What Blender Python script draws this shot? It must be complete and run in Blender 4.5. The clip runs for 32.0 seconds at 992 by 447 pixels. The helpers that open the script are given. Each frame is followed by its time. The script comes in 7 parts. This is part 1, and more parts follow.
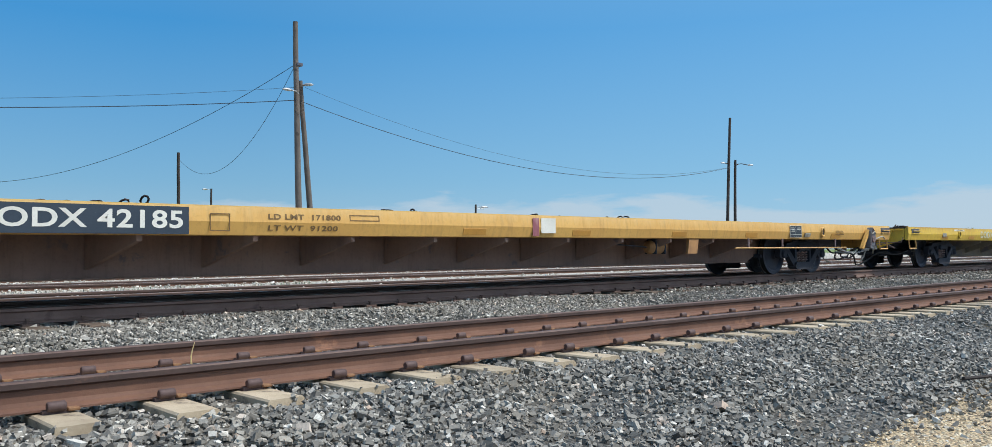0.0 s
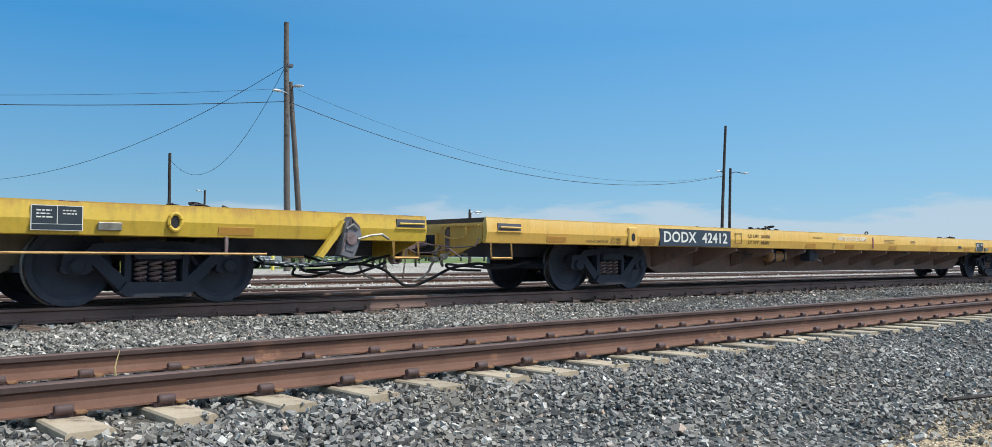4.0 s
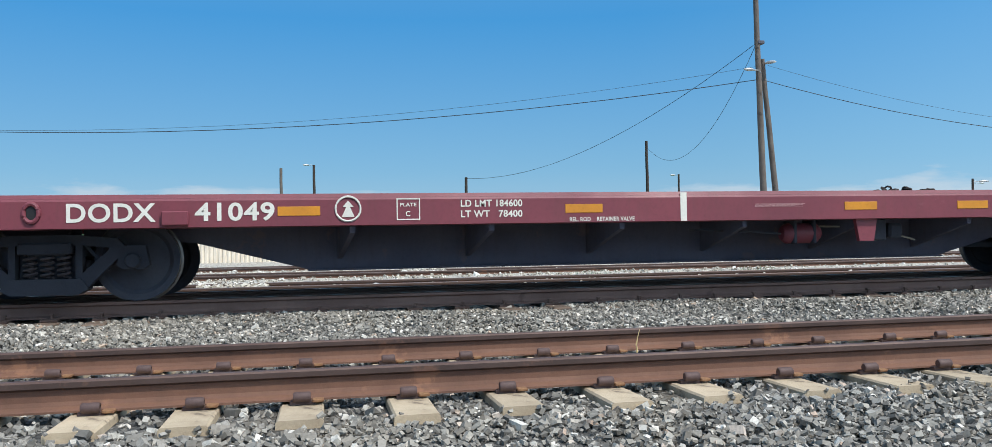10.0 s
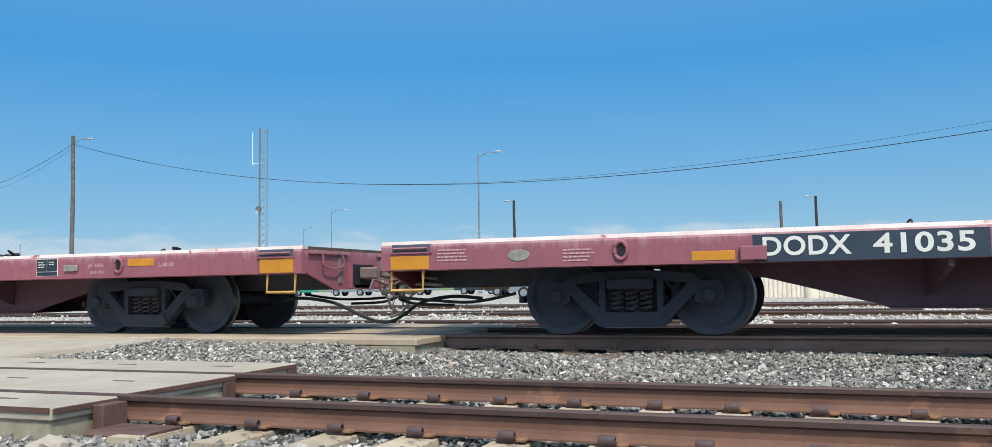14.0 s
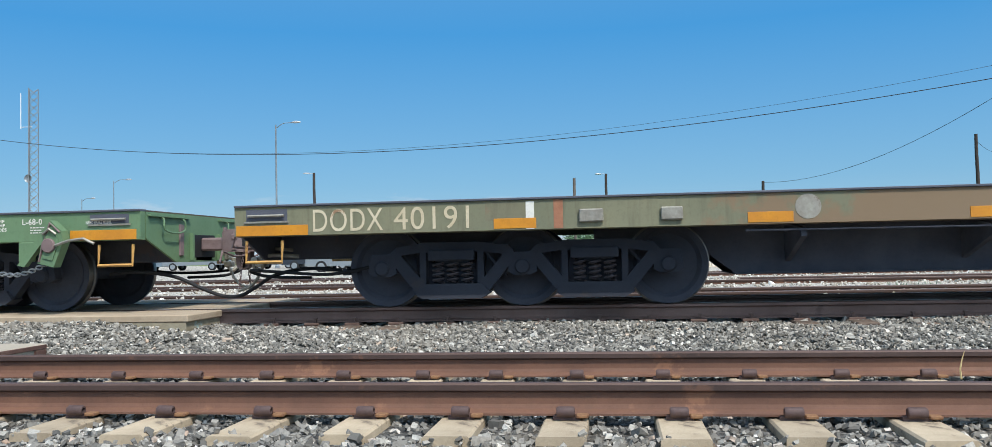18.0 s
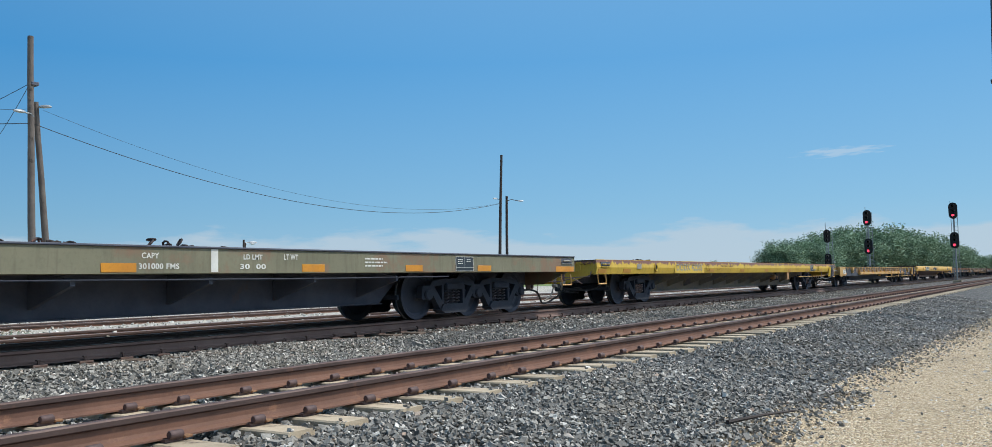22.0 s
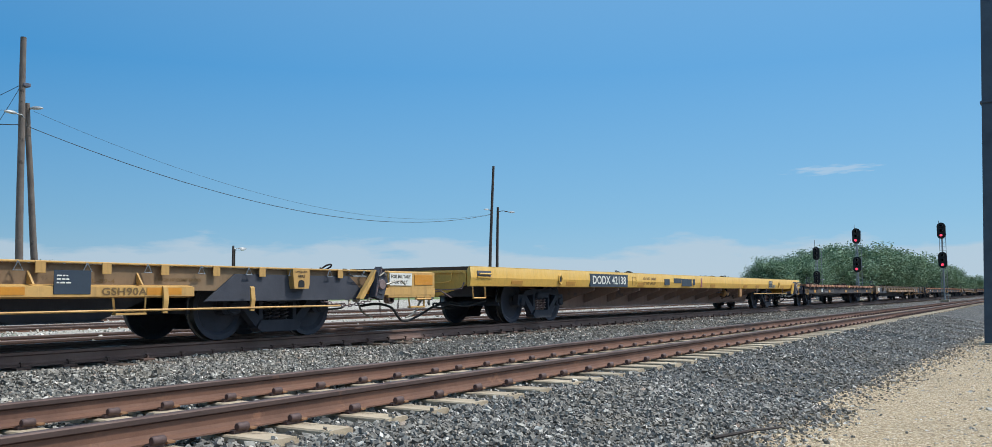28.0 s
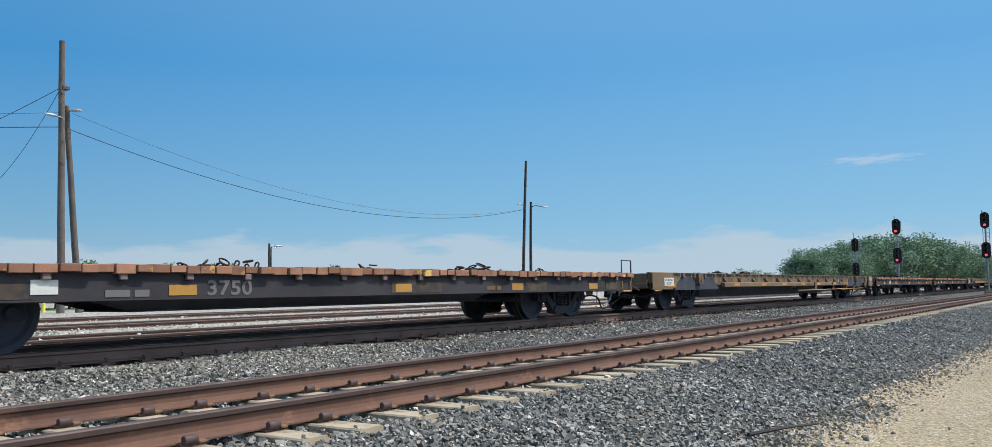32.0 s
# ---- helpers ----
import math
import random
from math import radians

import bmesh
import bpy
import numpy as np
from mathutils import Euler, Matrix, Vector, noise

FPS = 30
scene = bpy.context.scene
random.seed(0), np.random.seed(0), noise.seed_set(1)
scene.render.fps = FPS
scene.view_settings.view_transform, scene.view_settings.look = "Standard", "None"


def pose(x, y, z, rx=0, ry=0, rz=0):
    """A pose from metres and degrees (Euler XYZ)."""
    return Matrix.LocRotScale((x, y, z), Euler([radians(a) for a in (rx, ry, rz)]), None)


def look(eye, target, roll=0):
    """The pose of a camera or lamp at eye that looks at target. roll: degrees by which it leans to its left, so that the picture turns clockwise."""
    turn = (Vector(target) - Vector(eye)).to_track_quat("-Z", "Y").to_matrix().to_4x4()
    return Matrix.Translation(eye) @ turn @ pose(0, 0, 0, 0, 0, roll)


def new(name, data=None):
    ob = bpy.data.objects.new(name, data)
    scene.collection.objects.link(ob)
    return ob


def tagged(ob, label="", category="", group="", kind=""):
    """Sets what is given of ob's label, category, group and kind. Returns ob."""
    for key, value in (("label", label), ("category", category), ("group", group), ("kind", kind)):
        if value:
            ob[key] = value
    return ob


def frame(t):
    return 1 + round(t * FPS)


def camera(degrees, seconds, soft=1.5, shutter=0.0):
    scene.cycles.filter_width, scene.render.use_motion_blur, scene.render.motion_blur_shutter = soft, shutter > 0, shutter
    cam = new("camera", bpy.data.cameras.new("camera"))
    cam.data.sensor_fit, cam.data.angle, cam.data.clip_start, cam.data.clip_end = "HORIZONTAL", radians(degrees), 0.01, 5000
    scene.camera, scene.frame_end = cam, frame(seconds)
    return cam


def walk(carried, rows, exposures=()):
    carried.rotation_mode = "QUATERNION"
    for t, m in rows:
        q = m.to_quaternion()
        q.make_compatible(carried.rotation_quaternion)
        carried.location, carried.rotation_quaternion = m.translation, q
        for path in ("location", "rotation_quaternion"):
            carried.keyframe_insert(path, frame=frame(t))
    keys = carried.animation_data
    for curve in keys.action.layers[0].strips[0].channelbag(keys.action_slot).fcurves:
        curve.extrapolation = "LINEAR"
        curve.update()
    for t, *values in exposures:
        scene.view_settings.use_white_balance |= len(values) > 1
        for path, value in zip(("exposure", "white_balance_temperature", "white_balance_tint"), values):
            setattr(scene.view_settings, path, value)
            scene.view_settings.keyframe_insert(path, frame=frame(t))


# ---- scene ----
cam = camera(59.8, 32.0, 0.75)
PATH = [
    (0, (-0.218, -5.418, 0.894), (1.122, -3.935, 0.96), -0.5),
    (0.5, (-0.123, -5.457, 0.899), (1.227, -3.983, 0.974), -0.4),
    (1, (-0.035, -5.427, 0.9), (1.328, -3.968, 1.008), 0.1),
    (1.5, (0.069, -5.355, 0.902), (1.436, -3.901, 1.037), 0.5),
    (2, (0.14, -5.352, 0.901), (1.533, -3.924, 1.044), 0.3),
    (2.5, (0.256, -5.366, 0.905), (1.636, -3.927, 1.053), 0.2),
    (4.5, (0.367, -5.297, 0.9), (1.661, -3.772, 0.928), -0.2),
    (5, (0.311, -5.338, 0.895), (1.329, -3.618, 0.935), -0.4),
    (5.5, (0.252, -5.348, 0.909), (1.007, -3.497, 0.957), -0.5),
    (6, (0.189, -5.273, 0.908), (0.769, -3.359, 0.953), -0.3),
    (6.5, (0.174, -5.232, 0.9), (0.555, -3.269, 0.942), -0.4),
    (7, (0.178, -5.206, 0.902), (0.422, -3.221, 0.936), -0.3),
    (7.5, (0.202, -5.216, 0.903), (0.295, -3.218, 0.924), -0.3),
    (8, (0.214, -5.22, 0.906), (0.104, -3.223, 0.916), -0.2),
    (8.5, (0.197, -5.229, 0.91), (-0.038, -3.243, 0.909), 0.0),
    (9, (0.099, -5.202, 0.909), (-0.135, -3.216, 0.907), 0.2),
    (9.5, (0.024, -5.239, 0.92), (-0.119, -3.245, 0.962), -0.6),
    (10, (0.101, -5.255, 0.927), (0.506, -3.297, 0.968), -1.0),
    (10.5, (0.198, -5.175, 0.926), (0.97, -3.331, 0.977), -0.4),
    (11, (0.225, -5.145, 0.92), (0.996, -3.301, 0.977), 0.7),
    (11.5, (0.165, -5.072, 0.933), (0.939, -3.229, 0.999), 1.3),
    (12, (0.11, -5.019, 0.926), (0.969, -3.214, 0.998), 1.3),
    (12.5, (0.086, -5.044, 0.933), (0.954, -3.244, 1.011), 0.5),
    (13, (0.097, -5.056, 0.934), (0.66, -3.139, 1.034), -1.7),
    (13.5, (0.074, -5.039, 0.946), (-0.317, -3.083, 1.09), -1.7),
    (15.5, (-0.02, -4.949, 0.93), (-0.948, -3.18, 1.021), -0.8),
    (16, (-0.045, -4.928, 0.918), (-0.71, -3.042, 0.97), -0.6),
    (17, (0.073, -4.933, 0.924), (-0.216, -2.955, 0.983), -0.1),
    (18, (0.277, -4.925, 0.922), (0.012, -2.944, 0.994), -1.2),
    (19, (0.545, -4.94, 0.95), (1.566, -3.224, 1.053), -1.3),
    (19.5, (0.621, -4.947, 0.969), (2.072, -3.575, 1.095), -0.6),
    (20, (0.722, -4.908, 0.953), (2.351, -3.755, 1.082), -0.9),
    (20.5, (0.723, -4.935, 0.956), (2.408, -3.866, 1.085), -1.1),
    (21, (0.707, -4.954, 0.96), (2.383, -3.871, 1.098), -1.1),
    (21.5, (0.696, -4.953, 0.961), (2.368, -3.862, 1.096), -1.5),
    (22, (0.68, -4.951, 0.966), (2.351, -3.86, 1.104), -1.4),
    (22.5, (0.676, -4.957, 0.968), (2.345, -3.864, 1.111), -1.3),
    (23, (0.679, -4.958, 0.97), (2.348, -3.866, 1.117), -1.1),
    (23.5, (0.672, -4.975, 0.97), (2.341, -3.883, 1.125), -1.0),
    (24, (0.685, -4.973, 0.973), (2.352, -3.88, 1.136), -1.0),
    (24.5, (0.693, -4.967, 0.974), (2.361, -3.877, 1.142), -0.9),
    (25, (0.698, -4.967, 0.975), (2.368, -3.879, 1.144), -0.9),
    (25.5, (0.708, -4.956, 0.974), (2.38, -3.871, 1.141), -0.8),
    (27.5, (0.683, -4.965, 0.973), (2.363, -3.891, 1.136), -0.4),
    (28, (0.687, -4.961, 0.966), (2.368, -3.889, 1.129), -0.3),
    (28.5, (0.685, -4.965, 0.968), (2.366, -3.893, 1.131), -0.3),
    (29, (0.672, -4.959, 0.972), (2.351, -3.884, 1.135), -0.3),
    (29.5, (0.675, -4.936, 0.969), (2.348, -3.852, 1.132), -0.4),
    (30, (0.672, -4.935, 0.97), (2.335, -3.836, 1.131), -0.4),
    (30.5, (0.674, -4.93, 0.969), (2.322, -3.809, 1.131), -0.5),
    (31, (0.67, -4.932, 0.969), (2.312, -3.802, 1.126), -0.7),
    (31.5, (0.688, -4.945, 0.972), (2.329, -3.813, 1.12), -0.7),
    (32, (0.753, -4.964, 0.98), (2.391, -3.827, 1.132), -0.8),
]
walk(cam, [(t, look(eye, target, roll)) for t, eye, target, roll in PATH], exposures=[(0.0, -0.02), (8.0, 0.05), (12.0, 0.08), (18.0, 0.1), (20.0, -0.04), (24.0, -0.08), (32.0, -0.08)])

# ---- world, sun ----
SUN = Vector((0.46, -0.64, 1.02)).normalized()
world = bpy.data.worlds.new("sky")
scene.world = world
world.use_nodes = True
wt = world.node_tree
wt.nodes.clear()
w_out = wt.nodes.new("ShaderNodeOutputWorld")
w_bg = wt.nodes.new("ShaderNodeBackground")
w_sky = wt.nodes.new("ShaderNodeTexSky")
w_sky.sky_type = "NISHITA"
w_sky.sun_disc = False
w_sky.sun_elevation = math.asin(SUN.z)
w_sky.sun_rotation = math.atan2(SUN.x, SUN.y)
w_sky.altitude = 0
w_sky.air_density, w_sky.dust_density, w_sky.ozone_density = 1.0, 0.35, 2.6
w_co = wt.nodes.new("ShaderNodeTexCoord")
w_sep = wt.nodes.new("ShaderNodeSeparateXYZ")
wt.links.new(w_co.outputs["Generated"], w_sep.inputs[0])
w_map = wt.nodes.new("ShaderNodeMapping")
w_map.inputs["Scale"].default_value = (5.0, 5.0, 22.0)
w_map.inputs["Location"].default_value = (2.3, 0.7, 0.2)
wt.links.new(w_co.outputs["Generated"], w_map.inputs[0])
w_noise = wt.nodes.new("ShaderNodeTexNoise")
w_noise.inputs["Scale"].default_value = 1.6
w_noise.inputs["Detail"].default_value = 7
w_noise.inputs["Roughness"].default_value = 0.55
wt.links.new(w_map.outputs[0], w_noise.inputs["Vector"])
# clouds only low over the horizon
w_band = wt.nodes.new("ShaderNodeMapRange")
w_band.inputs[1].default_value, w_band.inputs[2].default_value = 0.03, 0.085
w_band.inputs[3].default_value, w_band.inputs[4].default_value = 0.36, -0.26
wt.links.new(w_sep.outputs[2], w_band.inputs[0])
w_add = wt.nodes.new("ShaderNodeMath")
w_add.operation = "ADD"
wt.links.new(w_noise.outputs["Fac"], w_add.inputs[0])
wt.links.new(w_band.outputs[0], w_add.inputs[1])
w_cov = wt.nodes.new("ShaderNodeMapRange")
w_cov.inputs[1].default_value, w_cov.inputs[2].default_value = 0.53, 0.67
w_cov.inputs[3].default_value, w_cov.inputs[4].default_value = 0.0, 0.66
wt.links.new(w_add.outputs[0], w_cov.inputs[0])
w_mix = wt.nodes.new("ShaderNodeMix")
w_mix.data_type = "RGBA"
wt.links.new(w_cov.outputs[0], w_mix.inputs[0])
w_hue = wt.nodes.new("ShaderNodeHueSaturation")
w_hue.inputs["Saturation"].default_value = 1.12
wt.links.new(w_sky.outputs[0], w_hue.inputs["Color"])
# clear deep blue air, paler towards the horizon; overhead brightened to add fill light
w_ramp = wt.nodes.new("ShaderNodeValToRGB")
for n, (at, c) in enumerate([(0.0, (0.33, 0.56, 0.76, 1)), (1.0, (0.48, 0.62, 0.82, 1)), (0.08, (0.185, 0.475, 0.765, 1)), (0.25, (0.045, 0.345, 0.775, 1)), (0.5, (0.22, 0.46, 0.78, 1))]):
    e = w_ramp.color_ramp.elements[n] if n < 2 else w_ramp.color_ramp.elements.new(at)
    e.position, e.color = at, c
wt.links.new(w_sep.outputs[2], w_ramp.inputs[0])
w_gain = wt.nodes.new("ShaderNodeVectorMath")
w_gain.operation = "SCALE"
# air brighter towards +x; the white glow round the sun is added fill light
w_side = wt.nodes.new("ShaderNodeMapRange")
w_side.inputs[1].default_value, w_side.inputs[2].default_value = 0.45, 1.0
w_side.inputs[3].default_value, w_side.inputs[4].default_value = 9.1, 12.0
wt.links.new(w_sep.outputs[0], w_side.inputs[0])
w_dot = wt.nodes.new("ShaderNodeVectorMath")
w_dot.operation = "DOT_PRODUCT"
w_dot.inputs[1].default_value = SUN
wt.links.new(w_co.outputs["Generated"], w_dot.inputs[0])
w_fill_amount = wt.nodes.new("ShaderNodeMapRange")
w_fill_amount.inputs[1].default_value, w_fill_amount.inputs[2].default_value = 0.6, 1.0
w_fill_amount.inputs[3].default_value, w_fill_amount.inputs[4].default_value = 0.0, 0.75
wt.links.new(w_dot.outputs["Value"], w_fill_amount.inputs[0])
wt.links.new(w_side.outputs[0], w_gain.inputs["Scale"])
wt.links.new(w_ramp.outputs[0], w_gain.inputs[0])
w_air = wt.nodes.new("ShaderNodeMix")
w_air.data_type = "RGBA"
w_air.inputs[0].default_value = 0.8
wt.links.new(w_hue.outputs[0], w_air.inputs[6])
w_pale = wt.nodes.new("ShaderNodeMapRange")
w_pale.inputs[1].default_value, w_pale.inputs[2].default_value = 0.35, 1.0
w_pale.inputs[3].default_value, w_pale.inputs[4].default_value = 0.0, 0.4
wt.links.new(w_sep.outputs[0], w_pale.inputs[0])
w_veil = wt.nodes.new("ShaderNodeMix")
w_veil.data_type = "RGBA"
wt.links.new(w_pale.outputs[0], w_veil.inputs[0])
wt.links.new(w_gain.outputs[0], w_veil.inputs[6])
w_veil.inputs[7].default_value = (2.7, 5.1, 7.2, 1)
wt.links.new(w_veil.outputs[2], w_air.inputs[7])
# added white fill light out of view, to lift the shaded undercarriages
w_fill = wt.nodes.new("ShaderNodeMix")
w_fill.data_type = "RGBA"
wt.links.new(w_fill_amount.outputs[0], w_fill.inputs[0])
wt.links.new(w_air.outputs[2], w_fill.inputs[6])
w_fill.inputs[7].default_value = (20.5, 24.0, 28.0, 1)
wt.links.new(w_fill.outputs[2], w_mix.inputs[6])
w_mix.inputs[7].default_value = (5.5, 6.5, 7.4, 1)
# one small torn cloud above the signals
w_off = wt.nodes.new("ShaderNodeVectorMath")
w_off.operation = "SUBTRACT"
w_off.inputs[1].default_value = (0.972, 0.19, 0.132)
wt.links.new(w_co.outputs["Generated"], w_off.inputs[0])
w_flat = wt.nodes.new("ShaderNodeMapping")
w_flat.inputs["Scale"].default_value = (26.0, 26.0, 190.0)
wt.links.new(w_off.outputs[0], w_flat.inputs[0])
w_len = wt.nodes.new("ShaderNodeVectorMath")
w_len.operation = "LENGTH"
wt.links.new(w_flat.outputs[0], w_len.inputs[0])
w_torn = wt.nodes.new("ShaderNodeTexNoise")
w_torn.inputs["Scale"].default_value, w_torn.inputs["Detail"].default_value = 2.3, 6
wt.links.new(w_flat.outputs[0], w_torn.inputs["Vector"])
w_edge = wt.nodes.new("ShaderNodeMath")
w_edge.operation = "MULTIPLY_ADD"
wt.links.new(w_torn.outputs["Fac"], w_edge.inputs[0])
w_edge.inputs[1].default_value = -2.6
wt.links.new(w_len.outputs["Value"], w_edge.inputs[2])
w_wisp = wt.nodes.new("ShaderNodeMapRange")
w_wisp.inputs[1].default_value, w_wisp.inputs[2].default_value = -0.9, -0.2
w_wisp.inputs[3].default_value, w_wisp.inputs[4].default_value = 0.4, 0.0
wt.links.new(w_edge.outputs[0], w_wisp.inputs[0])
w_last = wt.nodes.new("ShaderNodeMix")
w_last.data_type = "RGBA"
wt.links.new(w_wisp.outputs[0], w_last.inputs[0])
wt.links.new(w_mix.outputs[2], w_last.inputs[6])
w_last.inputs[7].default_value = (6.4, 7.2, 8.0, 1)
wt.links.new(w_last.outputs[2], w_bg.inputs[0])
w_bg.inputs[1].default_value = 0.1
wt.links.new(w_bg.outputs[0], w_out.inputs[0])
sun = new("sun", bpy.data.lights.new("sun", "SUN"))
sun.data.energy, sun.data.angle, sun.data.color = 3.35, radians(0.53), (1.0, 0.955, 0.88)
sun.matrix_world = look(SUN * 100, (0, 0, 0))
scene.view_settings.exposure = 0.0


# ---- materials ----
def rgb(r, g, b):
    """Linear colour from 0-255 values."""
    return tuple(((v / 255 + 0.055) / 1.055) ** 2.4 if v > 10 else v / 255 / 12.92 for v in (r, g, b)) + (1.0,)


def ramp_node(nt, fac, a, b, lo, hi):
    m = nt.nodes.new("ShaderNodeMapRange")
    m.inputs[1].default_value, m.inputs[2].default_value = lo, hi
    m.inputs[3].default_value, m.inputs[4].default_value = a, b
    nt.links.new(fac, m.inputs[0])
    return m.outputs[0]


def mix_node(nt, fac, a, b):
    m = nt.nodes.new("ShaderNodeMix")
    m.data_type = "RGBA"
    for slot, v in ((0, fac), (6, a), (7, b)):
        if isinstance(v, (int, float, tuple)):
            m.inputs[slot].default_value = v
        else:
            nt.links.new(v, m.inputs[slot])
    return m.outputs[2]


def noise_node(nt, vec, scale, detail=5, rough=0.6):
    n = nt.nodes.new("ShaderNodeTexNoise")
    n.inputs["Scale"].default_value, n.inputs["Detail"].default_value, n.inputs["Roughness"].default_value = scale, detail, rough
    nt.links.new(vec, n.inputs["Vector"])
    return n.outputs["Fac"]


def surface(name, base, other=None, rust=None, rust_at=0.62, rough=0.6, metal=0.0, scale=1.2, grain=30.0, bump=0.15, streak=0.0, shift=0.0,
            rust_scale=2.2, random_part=0.0, island=0.0, bleed=None):
    """A worn surface: two tones in large patches, fine grain, optional rust or dirt spots and downward streaks."""
    m = bpy.data.materials.new(name)
    m.use_nodes = True
    nt = m.node_tree
    bsdf = nt.nodes["Principled BSDF"]
    co = nt.nodes.new("ShaderNodeTexCoord")
    mp = nt.nodes.new("ShaderNodeMapping")
    mp.inputs["Location"].default_value = (shift * 13.7, shift * 3.1, shift)
    nt.links.new(co.outputs["Object"], mp.inputs[0])
    vec = mp.outputs[0]
    other = other or tuple(v * 0.72 for v in base[:3]) + (1.0,)
    big = noise_node(nt, vec, scale, 6, 0.62)
    col = mix_node(nt, ramp_node(nt, big, 0, 1, 0.35, 0.68), base, other)
    fine = noise_node(nt, vec, grain, 4, 0.7)
    dark = tuple(v * 0.55 for v in base[:3]) + (1.0,)
    col = mix_node(nt, ramp_node(nt, fine, 0, 0.5, 0.5, 0.8), col, dark)
    if streak:
        st = nt.nodes.new("ShaderNodeMapping")
        st.inputs["Scale"].default_value = (5.0, 5.0, 0.5)
        nt.links.new(vec, st.inputs[0])
        s = noise_node(nt, st.outputs[0], 2.4, 6, 0.6)
        col = mix_node(nt, ramp_node(nt, s, 0, streak, 0.5, 0.78), col, rgb(70, 58, 46))
    if rust:
        r = noise_node(nt, vec, rust_scale, 8, 0.68)
        col = mix_node(nt, ramp_node(nt, r, 0, 1, rust_at, rust_at + 0.05), col, rust)
    if bleed:
        # a colour (rust, chalk, a paler tone) that runs down unevenly from the height bleed[1]
        zz = nt.nodes.new("ShaderNodeSeparateXYZ")
        nt.links.new(co.outputs["Object"], zz.inputs[0])
        run_map = nt.nodes.new("ShaderNodeMapping")
        run_map.inputs["Scale"].default_value = (2.2, 2.2, 0.35)
        nt.links.new(vec, run_map.inputs[0])
        drip = noise_node(nt, run_map.outputs[0], 3.0, 9, 0.75)
        add = nt.nodes.new("ShaderNodeMath")
        add.operation = "MULTIPLY_ADD"
        nt.links.new(drip, add.inputs[0])
        add.inputs[1].default_value = 0.5
        nt.links.new(zz.outputs[2], add.inputs[2])
        col = mix_node(nt, ramp_node(nt, add.outputs[0], 0, bleed[3] if len(bleed) > 3 else 0.92, bleed[0] + 0.25, bleed[1] + 0.25), col, bleed[2] if len(bleed) > 2 else rgb(104, 58, 52))
    if random_part or island:
        if random_part:
            src = nt.nodes.new("ShaderNodeObjectInfo").outputs["Random"]
        else:
            src = nt.nodes.new("ShaderNodeNewGeometry").outputs["Random Per Island"]
        amount = random_part or island
        hsv = nt.nodes.new("ShaderNodeHueSaturation")
        nt.links.new(ramp_node(nt, src, 1 - amount, 1 + amount, 0, 1), hsv.inputs["Value"])
        nt.links.new(col, hsv.inputs["Color"])
        col = hsv.outputs[0]
    nt.links.new(col, bsdf.inputs["Base Color"])
    bsdf.inputs["Metallic"].default_value = metal
    nt.links.new(ramp_node(nt, big, rough - 0.1, min(1.0, rough + 0.12), 0.3, 0.7), bsdf.inputs["Roughness"])
    if bump:
        b = nt.nodes.new("ShaderNodeBump")
        b.inputs["Strength"].default_value, b.inputs["Distance"].default_value = bump, 0.01
        nt.links.new(fine, b.inputs["Height"])
        nt.links.new(b.outputs[0], bsdf.inputs["Normal"])
    return m


def stone_material(name, tones, island=True, scale=14.0):
    """Crushed stone: every piece takes one of the tones; loose fine grain on it."""
    m = bpy.data.materials.new(name)
    m.use_nodes = True
    nt = m.node_tree
    bsdf = nt.nodes["Principled BSDF"]
    co = nt.nodes.new("ShaderNodeTexCoord")
    if island:
        fac = nt.nodes.new("ShaderNodeNewGeometry").outputs["Random Per Island"]
    else:
        v = nt.nodes.new("ShaderNodeTexVoronoi")
        v.inputs["Scale"].default_value = scale
        nt.links.new(co.outputs["Object"], v.inputs["Vector"])
        sep = nt.nodes.new("ShaderNodeSeparateXYZ")
        nt.links.new(v.outputs["Color"], sep.inputs[0])
        fac = sep.outputs[0]
        b = nt.nodes.new("ShaderNodeBump")
        b.inputs["Strength"].default_value, b.inputs["Distance"].default_value = 0.9, 0.04
        nt.links.new(v.outputs["Distance"], b.inputs["Height"])
        b.invert = True
        nt.links.new(b.outputs[0], bsdf.inputs["Normal"])
    cr = nt.nodes.new("ShaderNodeValToRGB")
    cr.color_ramp.interpolation = "LINEAR"
    for n, (at, c) in enumerate(tones):
        e = cr.color_ramp.elements[n] if n < 2 else cr.color_ramp.elements.new(at)
        e.position, e.color = at, c
    nt.links.new(fac, cr.inputs[0])
    g = noise_node(nt, co.outputs["Object"], 60, 4, 0.7)
    big = noise_node(nt, co.outputs["Object"], 0.7, 3, 0.6)
    col = mix_node(nt, ramp_node(nt, g, 0, 0.55, 0.45, 0.75), cr.outputs[0], rgb(78, 74, 68))
    col = mix_node(nt, ramp_node(nt, big, 0, 0.25, 0.5, 0.72), col, rgb(140, 124, 100))
    nt.links.new(col, bsdf.inputs["Base Color"])
    bsdf.inputs["Roughness"].default_value = 0.88
    return m


def plain(name, color, rough=0.6, metal=0.0, emit=0.0):
    m = bpy.data.materials.new(name)
    m.use_nodes = True
    b = m.node_tree.nodes["Principled BSDF"]
    b.inputs["Base Color"].default_value, b.inputs["Roughness"].default_value, b.inputs["Metallic"].default_value = color, rough, metal
    if emit:
        b.inputs["Emission Color"].default_value, b.inputs["Emission Strength"].default_value = color, emit
    return m


